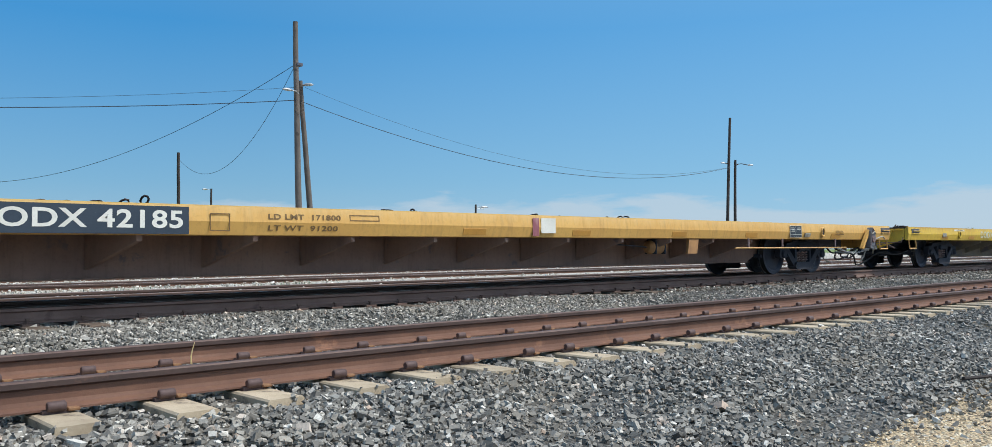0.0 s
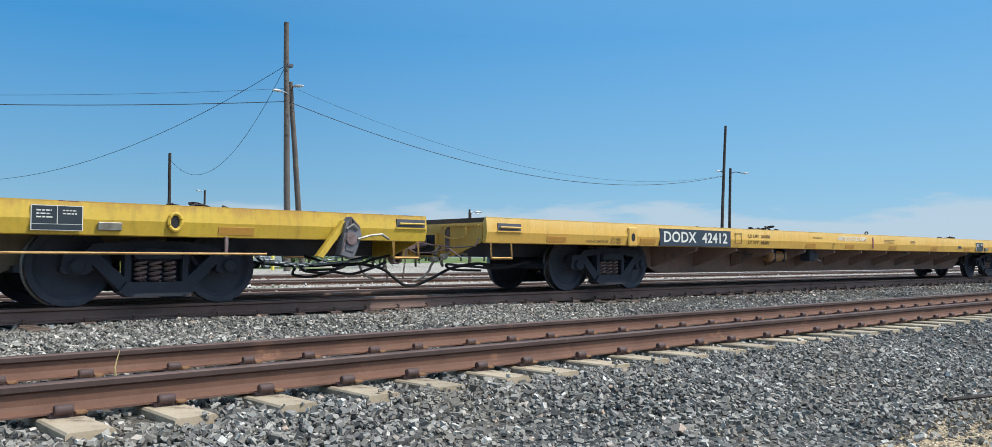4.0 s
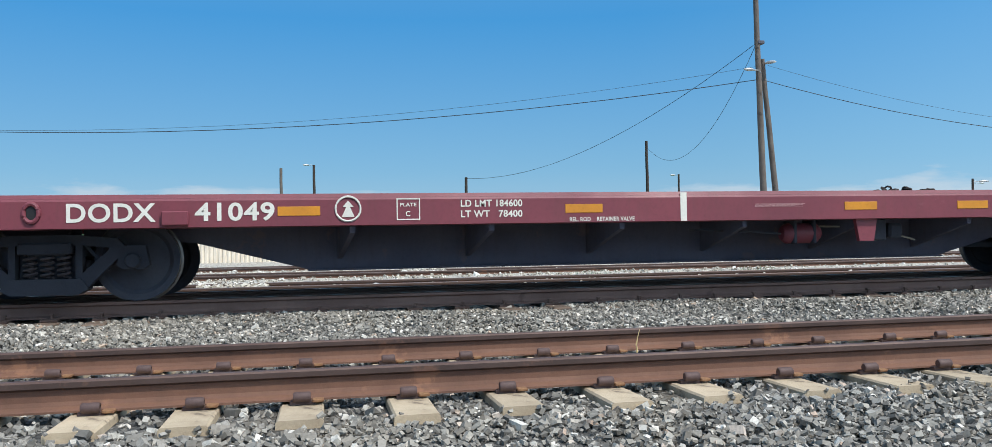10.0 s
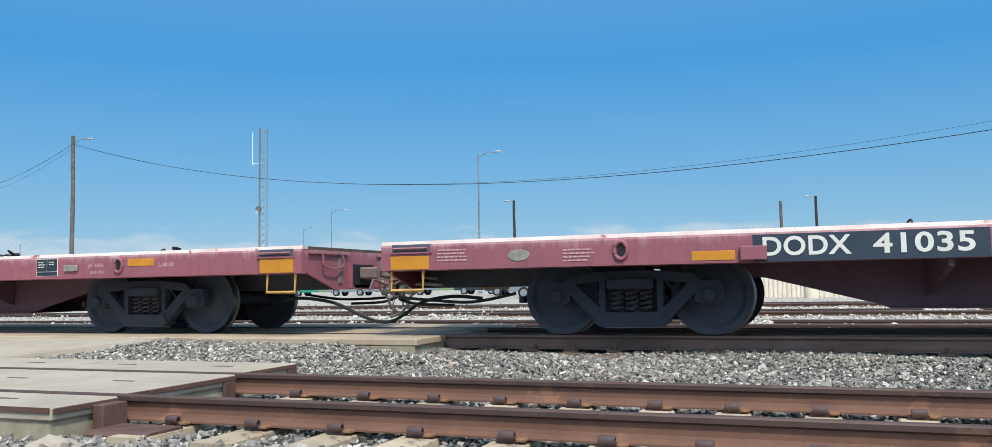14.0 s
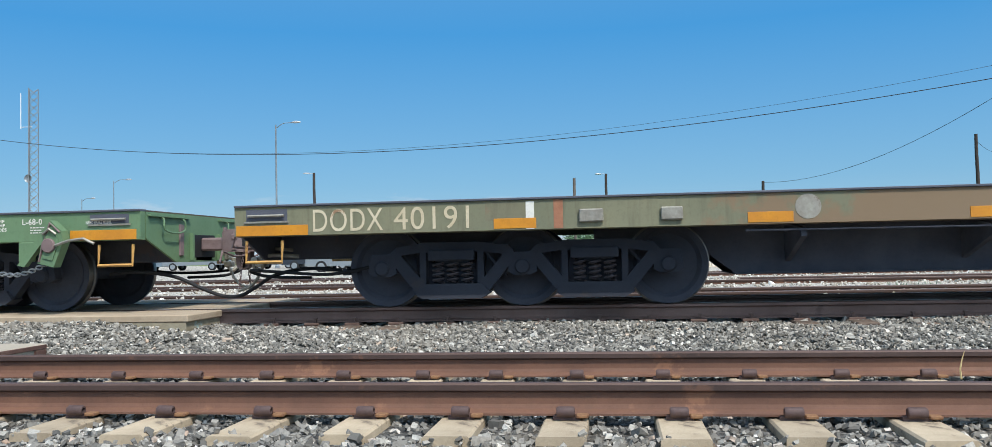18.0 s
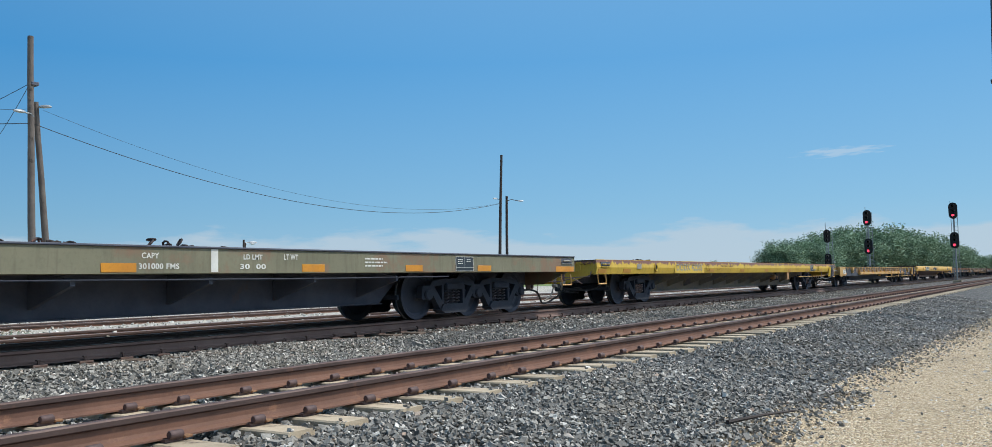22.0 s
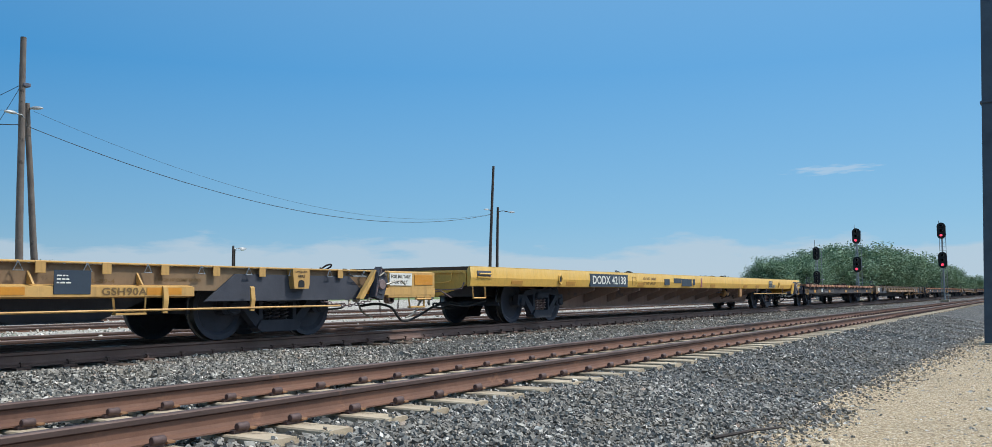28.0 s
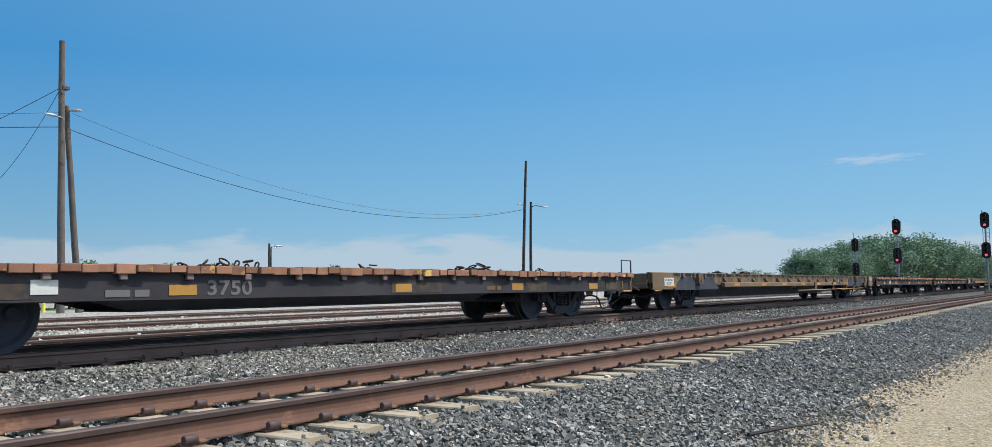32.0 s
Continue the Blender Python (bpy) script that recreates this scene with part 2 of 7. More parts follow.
RUST = rgb(92, 52, 36)
M = {}
M["ballast"] = stone_material("ballast_stone", [(0.0, rgb(90, 87, 82)), (0.3, rgb(119, 115, 108)), (0.62, rgb(142, 137, 129)), (0.9, rgb(168, 163, 153)), (0.97, rgb(220, 214, 203)), (1.0, rgb(174, 148, 128))])
M["mid_ballast"] = stone_material("dusty_ballast_stone", [(0.0, rgb(92, 89, 83)), (0.3, rgb(121, 117, 109)), (0.62, rgb(145, 140, 131)), (0.88, rgb(173, 167, 156)), (0.96, rgb(226, 220, 208)), (1.0, rgb(180, 154, 132))])
# bed darker than its stones: the shade of their gaps is in its colour
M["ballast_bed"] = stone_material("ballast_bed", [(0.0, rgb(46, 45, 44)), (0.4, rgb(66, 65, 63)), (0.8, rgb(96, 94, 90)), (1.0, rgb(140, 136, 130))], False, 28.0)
M["edge_stone"] = stone_material("mixed_edge_stone", [(0.0, rgb(92, 84, 74)), (0.4, rgb(134, 120, 100)), (0.8, rgb(176, 158, 128)), (1.0, rgb(206, 188, 156))])
M["white_stone"] = stone_material("pale_stone", [(0.0, rgb(136, 126, 112)), (0.4, rgb(174, 166, 152)), (0.8, rgb(212, 206, 194)), (1.0, rgb(236, 232, 224))])
M["yard_bed"] = stone_material("pale_yard_gravel", [(0.0, rgb(140, 130, 116)), (0.4, rgb(174, 166, 152)), (0.8, rgb(204, 196, 182)), (1.0, rgb(226, 220, 210))], False, 20.0)
M["lot_bed"] = stone_material("tan_lot_gravel", [(0.0, rgb(160, 136, 104)), (0.4, rgb(198, 172, 135)), (0.8, rgb(216, 193, 156)), (1.0, rgb(234, 218, 190))], False, 42.0)
M["grass"] = surface("rough_grass", rgb(88, 110, 48), rgb(120, 128, 70), rgb(150, 140, 96), 0.62, 0.95, 0, 0.25, 6.0, 0.4)
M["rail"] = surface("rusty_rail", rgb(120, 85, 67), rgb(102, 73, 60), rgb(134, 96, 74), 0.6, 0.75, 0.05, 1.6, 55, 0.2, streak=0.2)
M["train_rail"] = surface("dusty_rusty_rail_web", rgb(122, 98, 88), rgb(106, 84, 76), rgb(92, 72, 66), 0.62, 0.8, 0.0, 1.6, 55, 0.2, streak=0.15)
M["rail_head"] = surface("rail_head", rgb(92, 71, 63), rgb(80, 60, 54), None, 0.6, 0.6, 0.2, 2.0, 50, 0.1)
M["worn_rail"] = surface("polished_rail_head", rgb(120, 104, 96), rgb(96, 80, 72), None, 0.6, 0.35, 0.75, 2.0, 50, 0.05)
# head flanks: dark tarnish, with the shadow under the head painted in
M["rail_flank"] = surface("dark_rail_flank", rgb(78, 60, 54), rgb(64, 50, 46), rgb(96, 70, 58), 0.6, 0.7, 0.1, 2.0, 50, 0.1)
M["clip"] = surface("rusty_spring_clip", rgb(100, 80, 76), rgb(78, 62, 60), None, 0.6, 0.65, 0.3, 8, 60, 0.2)
M["insulator"] = surface("ochre_insulator", rgb(150, 114, 78), rgb(126, 90, 62), RUST, 0.6, 0.8, 0, 12, 60, 0.2)
M["tie"] = surface("concrete_tie", rgb(184, 166, 140), rgb(160, 142, 118), rgb(118, 104, 88), 0.58, 0.9, 0, 4, 60, 0.35, random_part=0.12)
M["wood_tie"] = surface("weathered_wooden_tie", rgb(122, 104, 90), rgb(98, 84, 74), rgb(80, 70, 62), 0.55, 0.95, 0, 5, 40, 0.5, random_part=0.2)
M["tie_plate"] = surface("rusty_tie_plate", rgb(112, 90, 80), rgb(94, 74, 66), None, 0.6, 0.8, 0.1, 6, 60, 0.25)
M["panel"] = surface("grey_concrete_panel", rgb(174, 162, 145), rgb(155, 143, 127), rgb(136, 122, 106), 0.66, 0.9, 0, 1.4, 40, 0.25, random_part=0.06)
M["rusty_panel"] = surface("rust_stained_concrete_panel", rgb(184, 166, 142), rgb(164, 144, 120), rgb(136, 104, 80), 0.66, 0.9, 0, 1.8, 40, 0.25, random_part=0.06)
M["panel_edge"] = surface("stained_concrete_edge", rgb(160, 152, 130), rgb(134, 122, 100), rgb(150, 172, 168), 0.6, 0.9, 0, 5, 40, 0.3)
M["panel_steel"] = surface("rusty_steel_angle", rgb(108, 82, 72), rgb(88, 62, 54), None, 0.6, 0.7, 0.2, 5, 50, 0.2)
M["wood"] = surface("weathered_pole_wood", rgb(110, 102, 95), rgb(88, 81, 77), rgb(68, 62, 58), 0.6, 0.95, 0, 1.2, 30, 0.5, streak=0.4)
M["dark_wood"] = surface("dark_pole_wood", rgb(64, 56, 52), rgb(48, 42, 40), None, 0.6, 0.95, 0, 1.2, 30, 0.4, streak=0.3)
M["galv"] = surface("galvanised_steel", rgb(150, 156, 160), rgb(128, 134, 138), None, 0.6, 0.5, 0.6, 3, 40, 0.05)
M["post_steel"] = surface("grey_painted_steel", rgb(66, 82, 96), rgb(52, 66, 80), RUST, 0.74, 0.55, 0.2, 1.5, 40, 0.1)
M["lamp"] = plain("lamp_housing", rgb(164, 168, 170), 0.5, 0.3)
M["wire"] = plain("black_cable", rgb(34, 36, 40), 0.7)
M["black"] = surface("sooty_steel", rgb(88, 91, 102), rgb(76, 79, 90), rgb(92, 86, 90), 0.62, 0.8, 0.0, 2, 30, 0.15)
M["truck"] = surface("sooty_cast_steel", rgb(64, 67, 76), rgb(57, 60, 69), rgb(72, 68, 71), 0.62, 0.9, 0.0, 2.2, 30, 0.3)
M["wheel"] = surface("dark_wheel_steel", rgb(70, 74, 84), rgb(63, 66, 76), rgb(76, 73, 77), 0.64, 0.85, 0.0, 3, 30, 0.2)
# side frames darkened in colour, truck insides kept light, to even the shade
M["side_frame"] = surface("darkened_cast_side_frame", rgb(53, 56, 65), rgb(47, 50, 58), rgb(60, 57, 60), 0.62, 0.95, 0.0, 2.2, 30, 0.3)
M["pale_spring"] = surface("rust_bloomed_spring", rgb(150, 124, 116), rgb(120, 98, 92), None, 0.6, 0.8, 0.0, 6, 40, 0.2)
M["tread"] = plain("bright_wheel_tread", rgb(120, 118, 116), 0.35, 0.9)
M["spring"] = surface("rusty_spring", rgb(84, 76, 77), rgb(68, 62, 65), None, 0.6, 0.7, 0.1, 6, 40, 0.2)
M["coupler"] = surface("rusty_coupler", rgb(136, 118, 116), rgb(110, 90, 88), rgb(86, 66, 62), 0.6, 0.75, 0.2, 4, 40, 0.35)
M["hose"] = plain("black_rubber", rgb(30, 30, 32), 0.75)
M["stirrup"] = surface("worn_yellow_bar", rgb(206, 160, 90), rgb(170, 128, 76), RUST, 0.6, 0.6, 0, 4, 40, 0.1)
M["orange"] = surface("orange_reflector", rgb(208, 140, 38), rgb(190, 124, 36), None, 0.6, 0.35, 0, 3, 30, 0.05)
M["dim_orange"] = surface("dusty_reflector", rgb(194, 142, 62), rgb(180, 128, 56), None, 0.6, 0.5, 0, 3, 30, 0.05)
M["white"] = surface("white_lettering", rgb(226, 224, 214), rgb(208, 206, 196), rgb(150, 148, 138), 0.68, 0.6, 0, 3, 40, 0.05)
M["pale_white"] = surface("worn_white_lettering", rgb(214, 212, 196), rgb(184, 180, 150), rgb(128, 118, 74), 0.62, 0.6, 0, 3, 30, 0.05, rust_scale=5.0)
M["faded_white"] = plain("faded_lettering", rgb(196, 156, 156), 0.7)
M["dark_letters"] = plain("faded_dark_lettering", rgb(112, 86, 50), 0.7)
M["sign_letters"] = plain("black_sign_lettering", rgb(52, 46, 38), 0.7)
M["cream_letters"] = surface("worn_cream_stencil", rgb(212, 200, 172), rgb(186, 170, 138), rgb(150, 118, 90), 0.6, 0.7, 0, 3, 30, 0.05, rust_scale=4.0)
# tanks and brackets browner than the side paint, streaked and rusty
M["dull_ochre"] = surface("dull_ochre_fittings", rgb(176, 130, 80), rgb(150, 110, 72), RUST, 0.64, 0.7, 0, 3, 30, 0.1, streak=0.3)
M["dull_grey"] = plain("worn_grey_lettering", rgb(112, 108, 106), 0.8)
M["grey_sheet"] = surface("dull_grey_sheet", rgb(120, 120, 124), rgb(96, 96, 100), RUST, 0.64, 0.6, 0.2, 4, 40, 0.1)
M["tan_letters"] = plain("sun_bleached_orange_stencil", rgb(196, 138, 100), 0.75)
M["navy"] = surface("dark_blue_panel", rgb(38, 52, 66), rgb(46, 60, 74), rgb(96, 100, 104), 0.72, 0.6, 0, 3, 40, 0.05)
M["board"] = surface("black_stencil_board", rgb(34, 44, 52), rgb(42, 52, 58), None, 0.6, 0.5, 0, 5, 40, 0.05)
M["pale_metal"] = surface("dull_metal_plate", rgb(168, 164, 152), rgb(136, 130, 120), RUST, 0.66, 0.5, 0.4, 8, 40, 0.1)
# the next two yellows turn paler towards the top edge
M["yellow_new"] = surface("yellow_ochre_paint", rgb(220, 176, 82), rgb(208, 160, 74), rgb(158, 116, 68), 0.7, 0.55, 0, 0.5, 20, 0.04, streak=0.22, shift=1, bleed=(1.0, 1.22, rgb(236, 206, 140), 0.5))
M["yellow_tan"] = surface("sun_faded_yellow_paint", rgb(214, 168, 90), rgb(200, 152, 80), rgb(150, 108, 70), 0.7, 0.6, 0, 0.5, 20, 0.04, streak=0.28, shift=2, bleed=(1.0, 1.22, rgb(230, 198, 140), 0.5))
M["yellow_lemon"] = surface("lemon_yellow_paint", rgb(214, 180, 62), rgb(200, 162, 58), rgb(140, 104, 60), 0.68, 0.55, 0, 0.6, 20, 0.04, streak=0.28, shift=3, bleed=(1.05, 1.2, rgb(150, 96, 62), 0.6))
M["yellow_rusty"] = surface("rust_streaked_yellow_paint", rgb(206, 172, 58), rgb(188, 152, 54), rgb(118, 74, 70), 0.72, 0.6, 0, 0.7, 20, 0.08, streak=0.25, shift=4, rust_scale=1.1, bleed=(1.045, 1.075, rgb(112, 70, 72)))
M["top_rust"] = surface("rust_bled_top_edge", rgb(206, 170, 60), rgb(176, 132, 58), rgb(120, 70, 62), 0.55, 0.7, 0, 1.4, 24, 0.1, shift=5)
M["red_faded"] = surface("faded_red_paint", rgb(154, 90, 98), rgb(136, 80, 90), rgb(180, 146, 150), 0.64, 0.6, 0, 0.8, 22, 0.05, streak=0.3, shift=6, rust_scale=1.6, bleed=(1.03, 1.2, rgb(200, 174, 170), 0.6))
M["red_deep"] = surface("maroon_paint", rgb(124, 58, 68), rgb(108, 50, 62), rgb(140, 84, 92), 0.68, 0.55, 0, 0.6, 22, 0.04, streak=0.2, shift=7)
M["red_top"] = surface("chalky_red_top_edge", rgb(206, 180, 172), rgb(226, 214, 206), rgb(150, 84, 80), 0.6, 0.7, 0, 1.5, 26, 0.1, shift=8)
M["green_new"] = surface("leaf_green_paint", rgb(106, 134, 98), rgb(94, 122, 90), rgb(124, 136, 104), 0.74, 0.55, 0, 0.6, 20, 0.04, streak=0.15, shift=9)
M["olive"] = surface("weathered_olive_paint", rgb(128, 126, 100), rgb(112, 114, 92), rgb(128, 108, 84), 0.53, 0.7, 0, 0.7, 22, 0.06, streak=0.45, shift=10, rust_scale=0.5)
M["olive_two"] = surface("rust_marked_olive_paint", rgb(130, 124, 100), rgb(118, 104, 84), rgb(126, 96, 76), 0.5, 0.7, 0, 0.7, 22, 0.06, streak=0.5, shift=11, rust_scale=0.5)
M["olive_three"] = surface("dull_olive_paint", rgb(126, 122, 98), rgb(112, 110, 88), rgb(128, 104, 82), 0.52, 0.7, 0, 0.7, 22, 0.06, streak=0.45, shift=12, rust_scale=0.45)
# browner than the sills: the recessed web's shade is in its colour
M["tan_web"] = surface("dusty_shaded_tan_web", rgb(132, 108, 80), rgb(114, 92, 70), rgb(96, 78, 62), 0.64, 0.75, 0, 0.6, 22, 0.06, streak=0.4, shift=18)
M["tan_side"] = surface("dusty_tan_yellow_paint", rgb(198, 156, 88), rgb(176, 136, 80), rgb(124, 96, 66), 0.68, 0.65, 0, 0.6, 22, 0.06, streak=0.35, shift=13)
# underframes: dirty car paint, with the shade under the deck mixed into it
M["under_yellow"] = surface("dusty_shaded_brown_underframe", rgb(150, 120, 104), rgb(130, 106, 96), rgb(112, 98, 96), 0.6, 0.8, 0, 0.9, 22, 0.1, streak=0.3, shift=15)
M["under_lemon"] = surface("grimy_shaded_olive_underframe", rgb(132, 118, 96), rgb(114, 104, 94), rgb(104, 98, 98), 0.56, 0.8, 0, 0.9, 22, 0.1, streak=0.3, shift=16)
M["under_red"] = surface("grimy_shaded_maroon_underframe", rgb(116, 84, 94), rgb(100, 76, 88), rgb(92, 80, 90), 0.6, 0.8, 0, 0.9, 22, 0.1, streak=0.25, shift=17)
M["under_slate"] = surface("grimy_shaded_slate_underframe", rgb(86, 88, 104), rgb(76, 78, 94), rgb(94, 88, 96), 0.6, 0.8, 0, 0.9, 22, 0.1, streak=0.25, shift=20)
M["brown_flat"] = surface("grimy_slate_flat_car_paint", rgb(62, 58, 61), rgb(50, 48, 53), rgb(96, 78, 58), 0.64, 0.85, 0, 0.9, 22, 0.12, streak=0.4, shift=14, rust_scale=0.8)
M["old_patch"] = surface("grimy_old_yellow_patch", rgb(96, 80, 58), rgb(70, 62, 56), rgb(60, 56, 58), 0.5, 0.85, 0, 2.0, 22, 0.1, streak=0.4, shift=21, rust_scale=3.0)
M["deck_wood"] = surface("sun_bleached_deck_planks", rgb(176, 128, 96), rgb(140, 92, 74), rgb(216, 178, 106), 0.58, 0.95, 0, 3.0, 30, 0.4, island=0.25)
M["deck_plank"] = surface("weathered_deck_plank", rgb(168, 122, 94), rgb(134, 90, 74), rgb(216, 176, 100), 0.57, 0.95, 0, 2.2, 30, 0.4, random_part=0.3, shift=19)
M["deck_steel"] = surface("grimy_steel_deck", rgb(92, 78, 66), rgb(74, 64, 56), RUST, 0.6, 0.85, 0.1, 1.2, 26, 0.2)
M["chain"] = surface("heaped_dark_chain", rgb(62, 50, 46), rgb(44, 38, 36), RUST, 0.6, 0.7, 0.3, 9, 40, 0.4)
M["bark"] = surface("grey_bark", rgb(92, 80, 66), rgb(70, 60, 50), None, 0.6, 0.95, 0, 3, 20, 0.5)
# leaf greens paled and greyed: the haze of distance is in their colour
M["leaf"] = surface("green_leaves", rgb(120, 146, 116), rgb(102, 128, 100), rgb(136, 160, 126), 0.62, 0.8, 0, 0.9, 10, 0.0, island=0.2)
M["leaf_far"] = surface("far_green_leaves", rgb(112, 138, 104), rgb(96, 122, 94), rgb(130, 152, 116), 0.62, 0.8, 0, 0.6, 8, 0.0, island=0.3)
M["signal_black"] = plain("matt_black_sheet", rgb(24, 25, 28), 0.7)
M["red_lamp"] = plain("red_signal_lamp", (1.0, 0.05, 0.1, 1), 0.4, 0, 1.8)
M["pale_wall"] = surface("cream_ribbed_sheet", rgb(226, 216, 198), rgb(208, 196, 178), rgb(166, 150, 130), 0.72, 0.7, 0, 0.8, 20, 0.05, streak=0.25)
M["cream"] = surface("cream_paint", rgb(226, 216, 190), rgb(206, 196, 170), None, 0.6, 0.6, 0, 1.5, 20, 0.04)
M["car_white"] = plain("white_car_paint", rgb(228, 230, 232), 0.25)
M["car_dark"] = plain("dark_car_paint", rgb(44, 50, 58), 0.25)
M["car_silver"] = plain("silver_car_paint", rgb(150, 156, 160), 0.3, 0.5)
M["car_glass"] = plain("dark_car_glass", rgb(24, 30, 36), 0.1)
M["tyre"] = plain("tyre_rubber", rgb(26, 26, 27), 0.85)
M["blue"] = plain("blue_plastic", rgb(40, 110, 168), 0.5)
M["maroon_plastic"] = plain("maroon_plastic", rgb(122, 50, 58), 0.55)
M["teal"] = plain("teal_painted_steel", rgb(40, 140, 116), 0.5)
M["bollard"] = plain("yellow_bollard_paint", rgb(220, 204, 92), 0.55)
M["straw"] = plain("dry_straw", rgb(206, 182, 130), 0.8)


# ---- mesh helpers ----
class Shape:
    """Collects vertices and faces of one mesh."""

    def __init__(self):
        self.v, self.f = [], []

    def add(self, verts, faces):
        n = len(self.v)
        self.v += [tuple(p) for p in verts]
        self.f += [tuple(i + n for i in f) for f in faces]
        return self

    def box(self, x0, x1, y0, y1, z0, z1, c=0.0):
        """A box with chamfered edges of width c."""
        x0, x1, y0, y1, z0, z1 = min(x0, x1), max(x0, x1), min(y0, y1), max(y0, y1), min(z0, z1), max(z0, z1)
        if c <= 0:
            p = [(x, y, z) for x in (x0, x1) for y in (y0, y1) for z in (z0, z1)]
            return self.add(p, [(0, 1, 3, 2), (4, 6, 7, 5), (0, 4, 5, 1), (2, 3, 7, 6), (0, 2, 6, 4), (1, 5, 7, 3)])
        bm = bmesh.new()
        m = Matrix.Translation(((x0 + x1) / 2, (y0 + y1) / 2, (z0 + z1) / 2)) @ Matrix.Diagonal((x1 - x0, y1 - y0, z1 - z0, 1))
        bmesh.ops.create_cube(bm, size=1.0, matrix=m)
        bmesh.ops.bevel(bm, geom=bm.edges[:], offset=c, segments=1, affect="EDGES")
        return self.take(bm)

    def take(self, bm):
        bm.verts.index_update()
        self.add([v.co[:] for v in bm.verts], [[v.index for v in f.verts] for f in bm.faces])
        bm.free()
        return self

    def prism(self, outline, axis, a, b):
        """An outline in the plane across axis, drawn out from a to b."""
        n = len(outline)

        def at(p, s):
            q = list(p)
            q.insert("xyz".index(axis), s)
            return q
        verts = [at(p, a) for p in outline] + [at(p, b) for p in outline]
        faces = [tuple(range(n))[::-1], tuple(range(n, 2 * n))] + [(i, (i + 1) % n, n + (i + 1) % n, n + i) for i in range(n)]
        return self.add(verts, faces)

    def tube(self, points, r, seg=8, r_end=None):
        """A round bar along a path."""
        pts = [Vector(p) for p in points]
        rings = []
        for i, p in enumerate(pts):
            d = (pts[min(i + 1, len(pts) - 1)] - pts[max(i - 1, 0)]).normalized()
            up = Vector((0, 0, 1)) if abs(d.z) < 0.9 else Vector((0, 1, 0))
            s = d.cross(up).normalized()
            u = s.cross(d)
            rr = r if r_end is None else r + (r_end - r) * i / max(1, len(pts) - 1)
            rings.append([p + rr * (math.cos(2 * math.pi * k / seg) * s + math.sin(2 * math.pi * k / seg) * u) for k in range(seg)])
        verts = [q for ring in rings for q in ring]
        faces = [(i * seg + k, i * seg + (k + 1) % seg, (i + 1) * seg + (k + 1) % seg, (i + 1) * seg + k) for i in range(len(rings) - 1) for k in range(seg)]
        faces += [tuple(range(seg))[::-1], tuple(range((len(rings) - 1) * seg, len(rings) * seg))]
        return self.add(verts, faces)

    def lathe(self, profile, axis_point, seg=24, axis="y"):
        """A profile of (radius, along) turned round an axis."""
        ax = Vector(axis_point)
        verts, n = [], len(profile)
        for k in range(seg):
            a = 2 * math.pi * k / seg
            for r, s in profile:
                c, d = r * math.cos(a), r * math.sin(a)
                verts.append(ax + Vector({"y": (c, s, d), "x": (s, c, d), "z": (c, d, s)}[axis]))
        faces = [(k * n + i, k * n + i + 1, ((k + 1) % seg) * n + i + 1, ((k + 1) % seg) * n + i) for k in range(seg) for i in range(n - 1)]
        return self.add(verts, faces)

    def mesh(self, name, material, smooth=False):
        me = bpy.data.meshes.new(name)
        me.from_pydata(self.v, [], self.f)
        me.materials.append(material)
        bm = bmesh.new()
        bm.from_mesh(me)
        bmesh.ops.recalc_face_normals(bm, faces=bm.faces)
        bm.to_mesh(me)
        bm.free()
        if smooth:
            me.shade_smooth()
            me.set_sharp_from_angle(angle=radians(38))
        return me


def part(name, shape, material, parent=None, label="", smooth=False):
    """One mesh object, under a thing or a part when one is given."""
    me = shape if isinstance(shape, bpy.types.Mesh) else shape.mesh(name, material, smooth)
    ob = new(name, me)
    ob.parent = parent
    if label:
        tagged(ob, label)
    return ob


def thing(name, label, category, group="", at=(0, 0, 0), turn=0.0):
    ob = new(name)
    ob.empty_display_size = 0.2
    ob.matrix_world = pose(*at, 0, 0, turn)
    return tagged(ob, label, category, group)


def big_mesh(name, verts, faces, material):
    """A large mesh from numpy arrays; all faces have the same number of corners."""
    me = bpy.data.meshes.new(name)
    me.vertices.add(len(verts))
    me.vertices.foreach_set("co", np.asarray(verts, np.float32).ravel())
    k = faces.shape[1]
    me.loops.add(faces.size)
    me.loops.foreach_set("vertex_index", faces.astype(np.int32).ravel())
    me.polygons.add(len(faces))
    me.polygons.foreach_set("loop_start", np.arange(0, faces.size, k, dtype=np.int32))
    me.update(calc_edges=True)
    me.validate()
    me.shade_flat()
    me.materials.append(material)
    return me


rng = np.random.default_rng(7)
CUBE_V = np.array([(x, y, z) for x in (-1, 1) for y in (-1, 1) for z in (-1, 1)], float)
CUBE_F = np.array([(0, 1, 3, 2), (4, 6, 7, 5), (0, 4, 5, 1), (2, 3, 7, 6), (0, 2, 6, 4), (1, 5, 7, 3)])


ROCK_V = CUBE_V * (0.95, 0.9, 0.8)
ROCK_F = np.concatenate([CUBE_F[:, (0, 1, 2)], CUBE_F[:, (0, 2, 3)]])


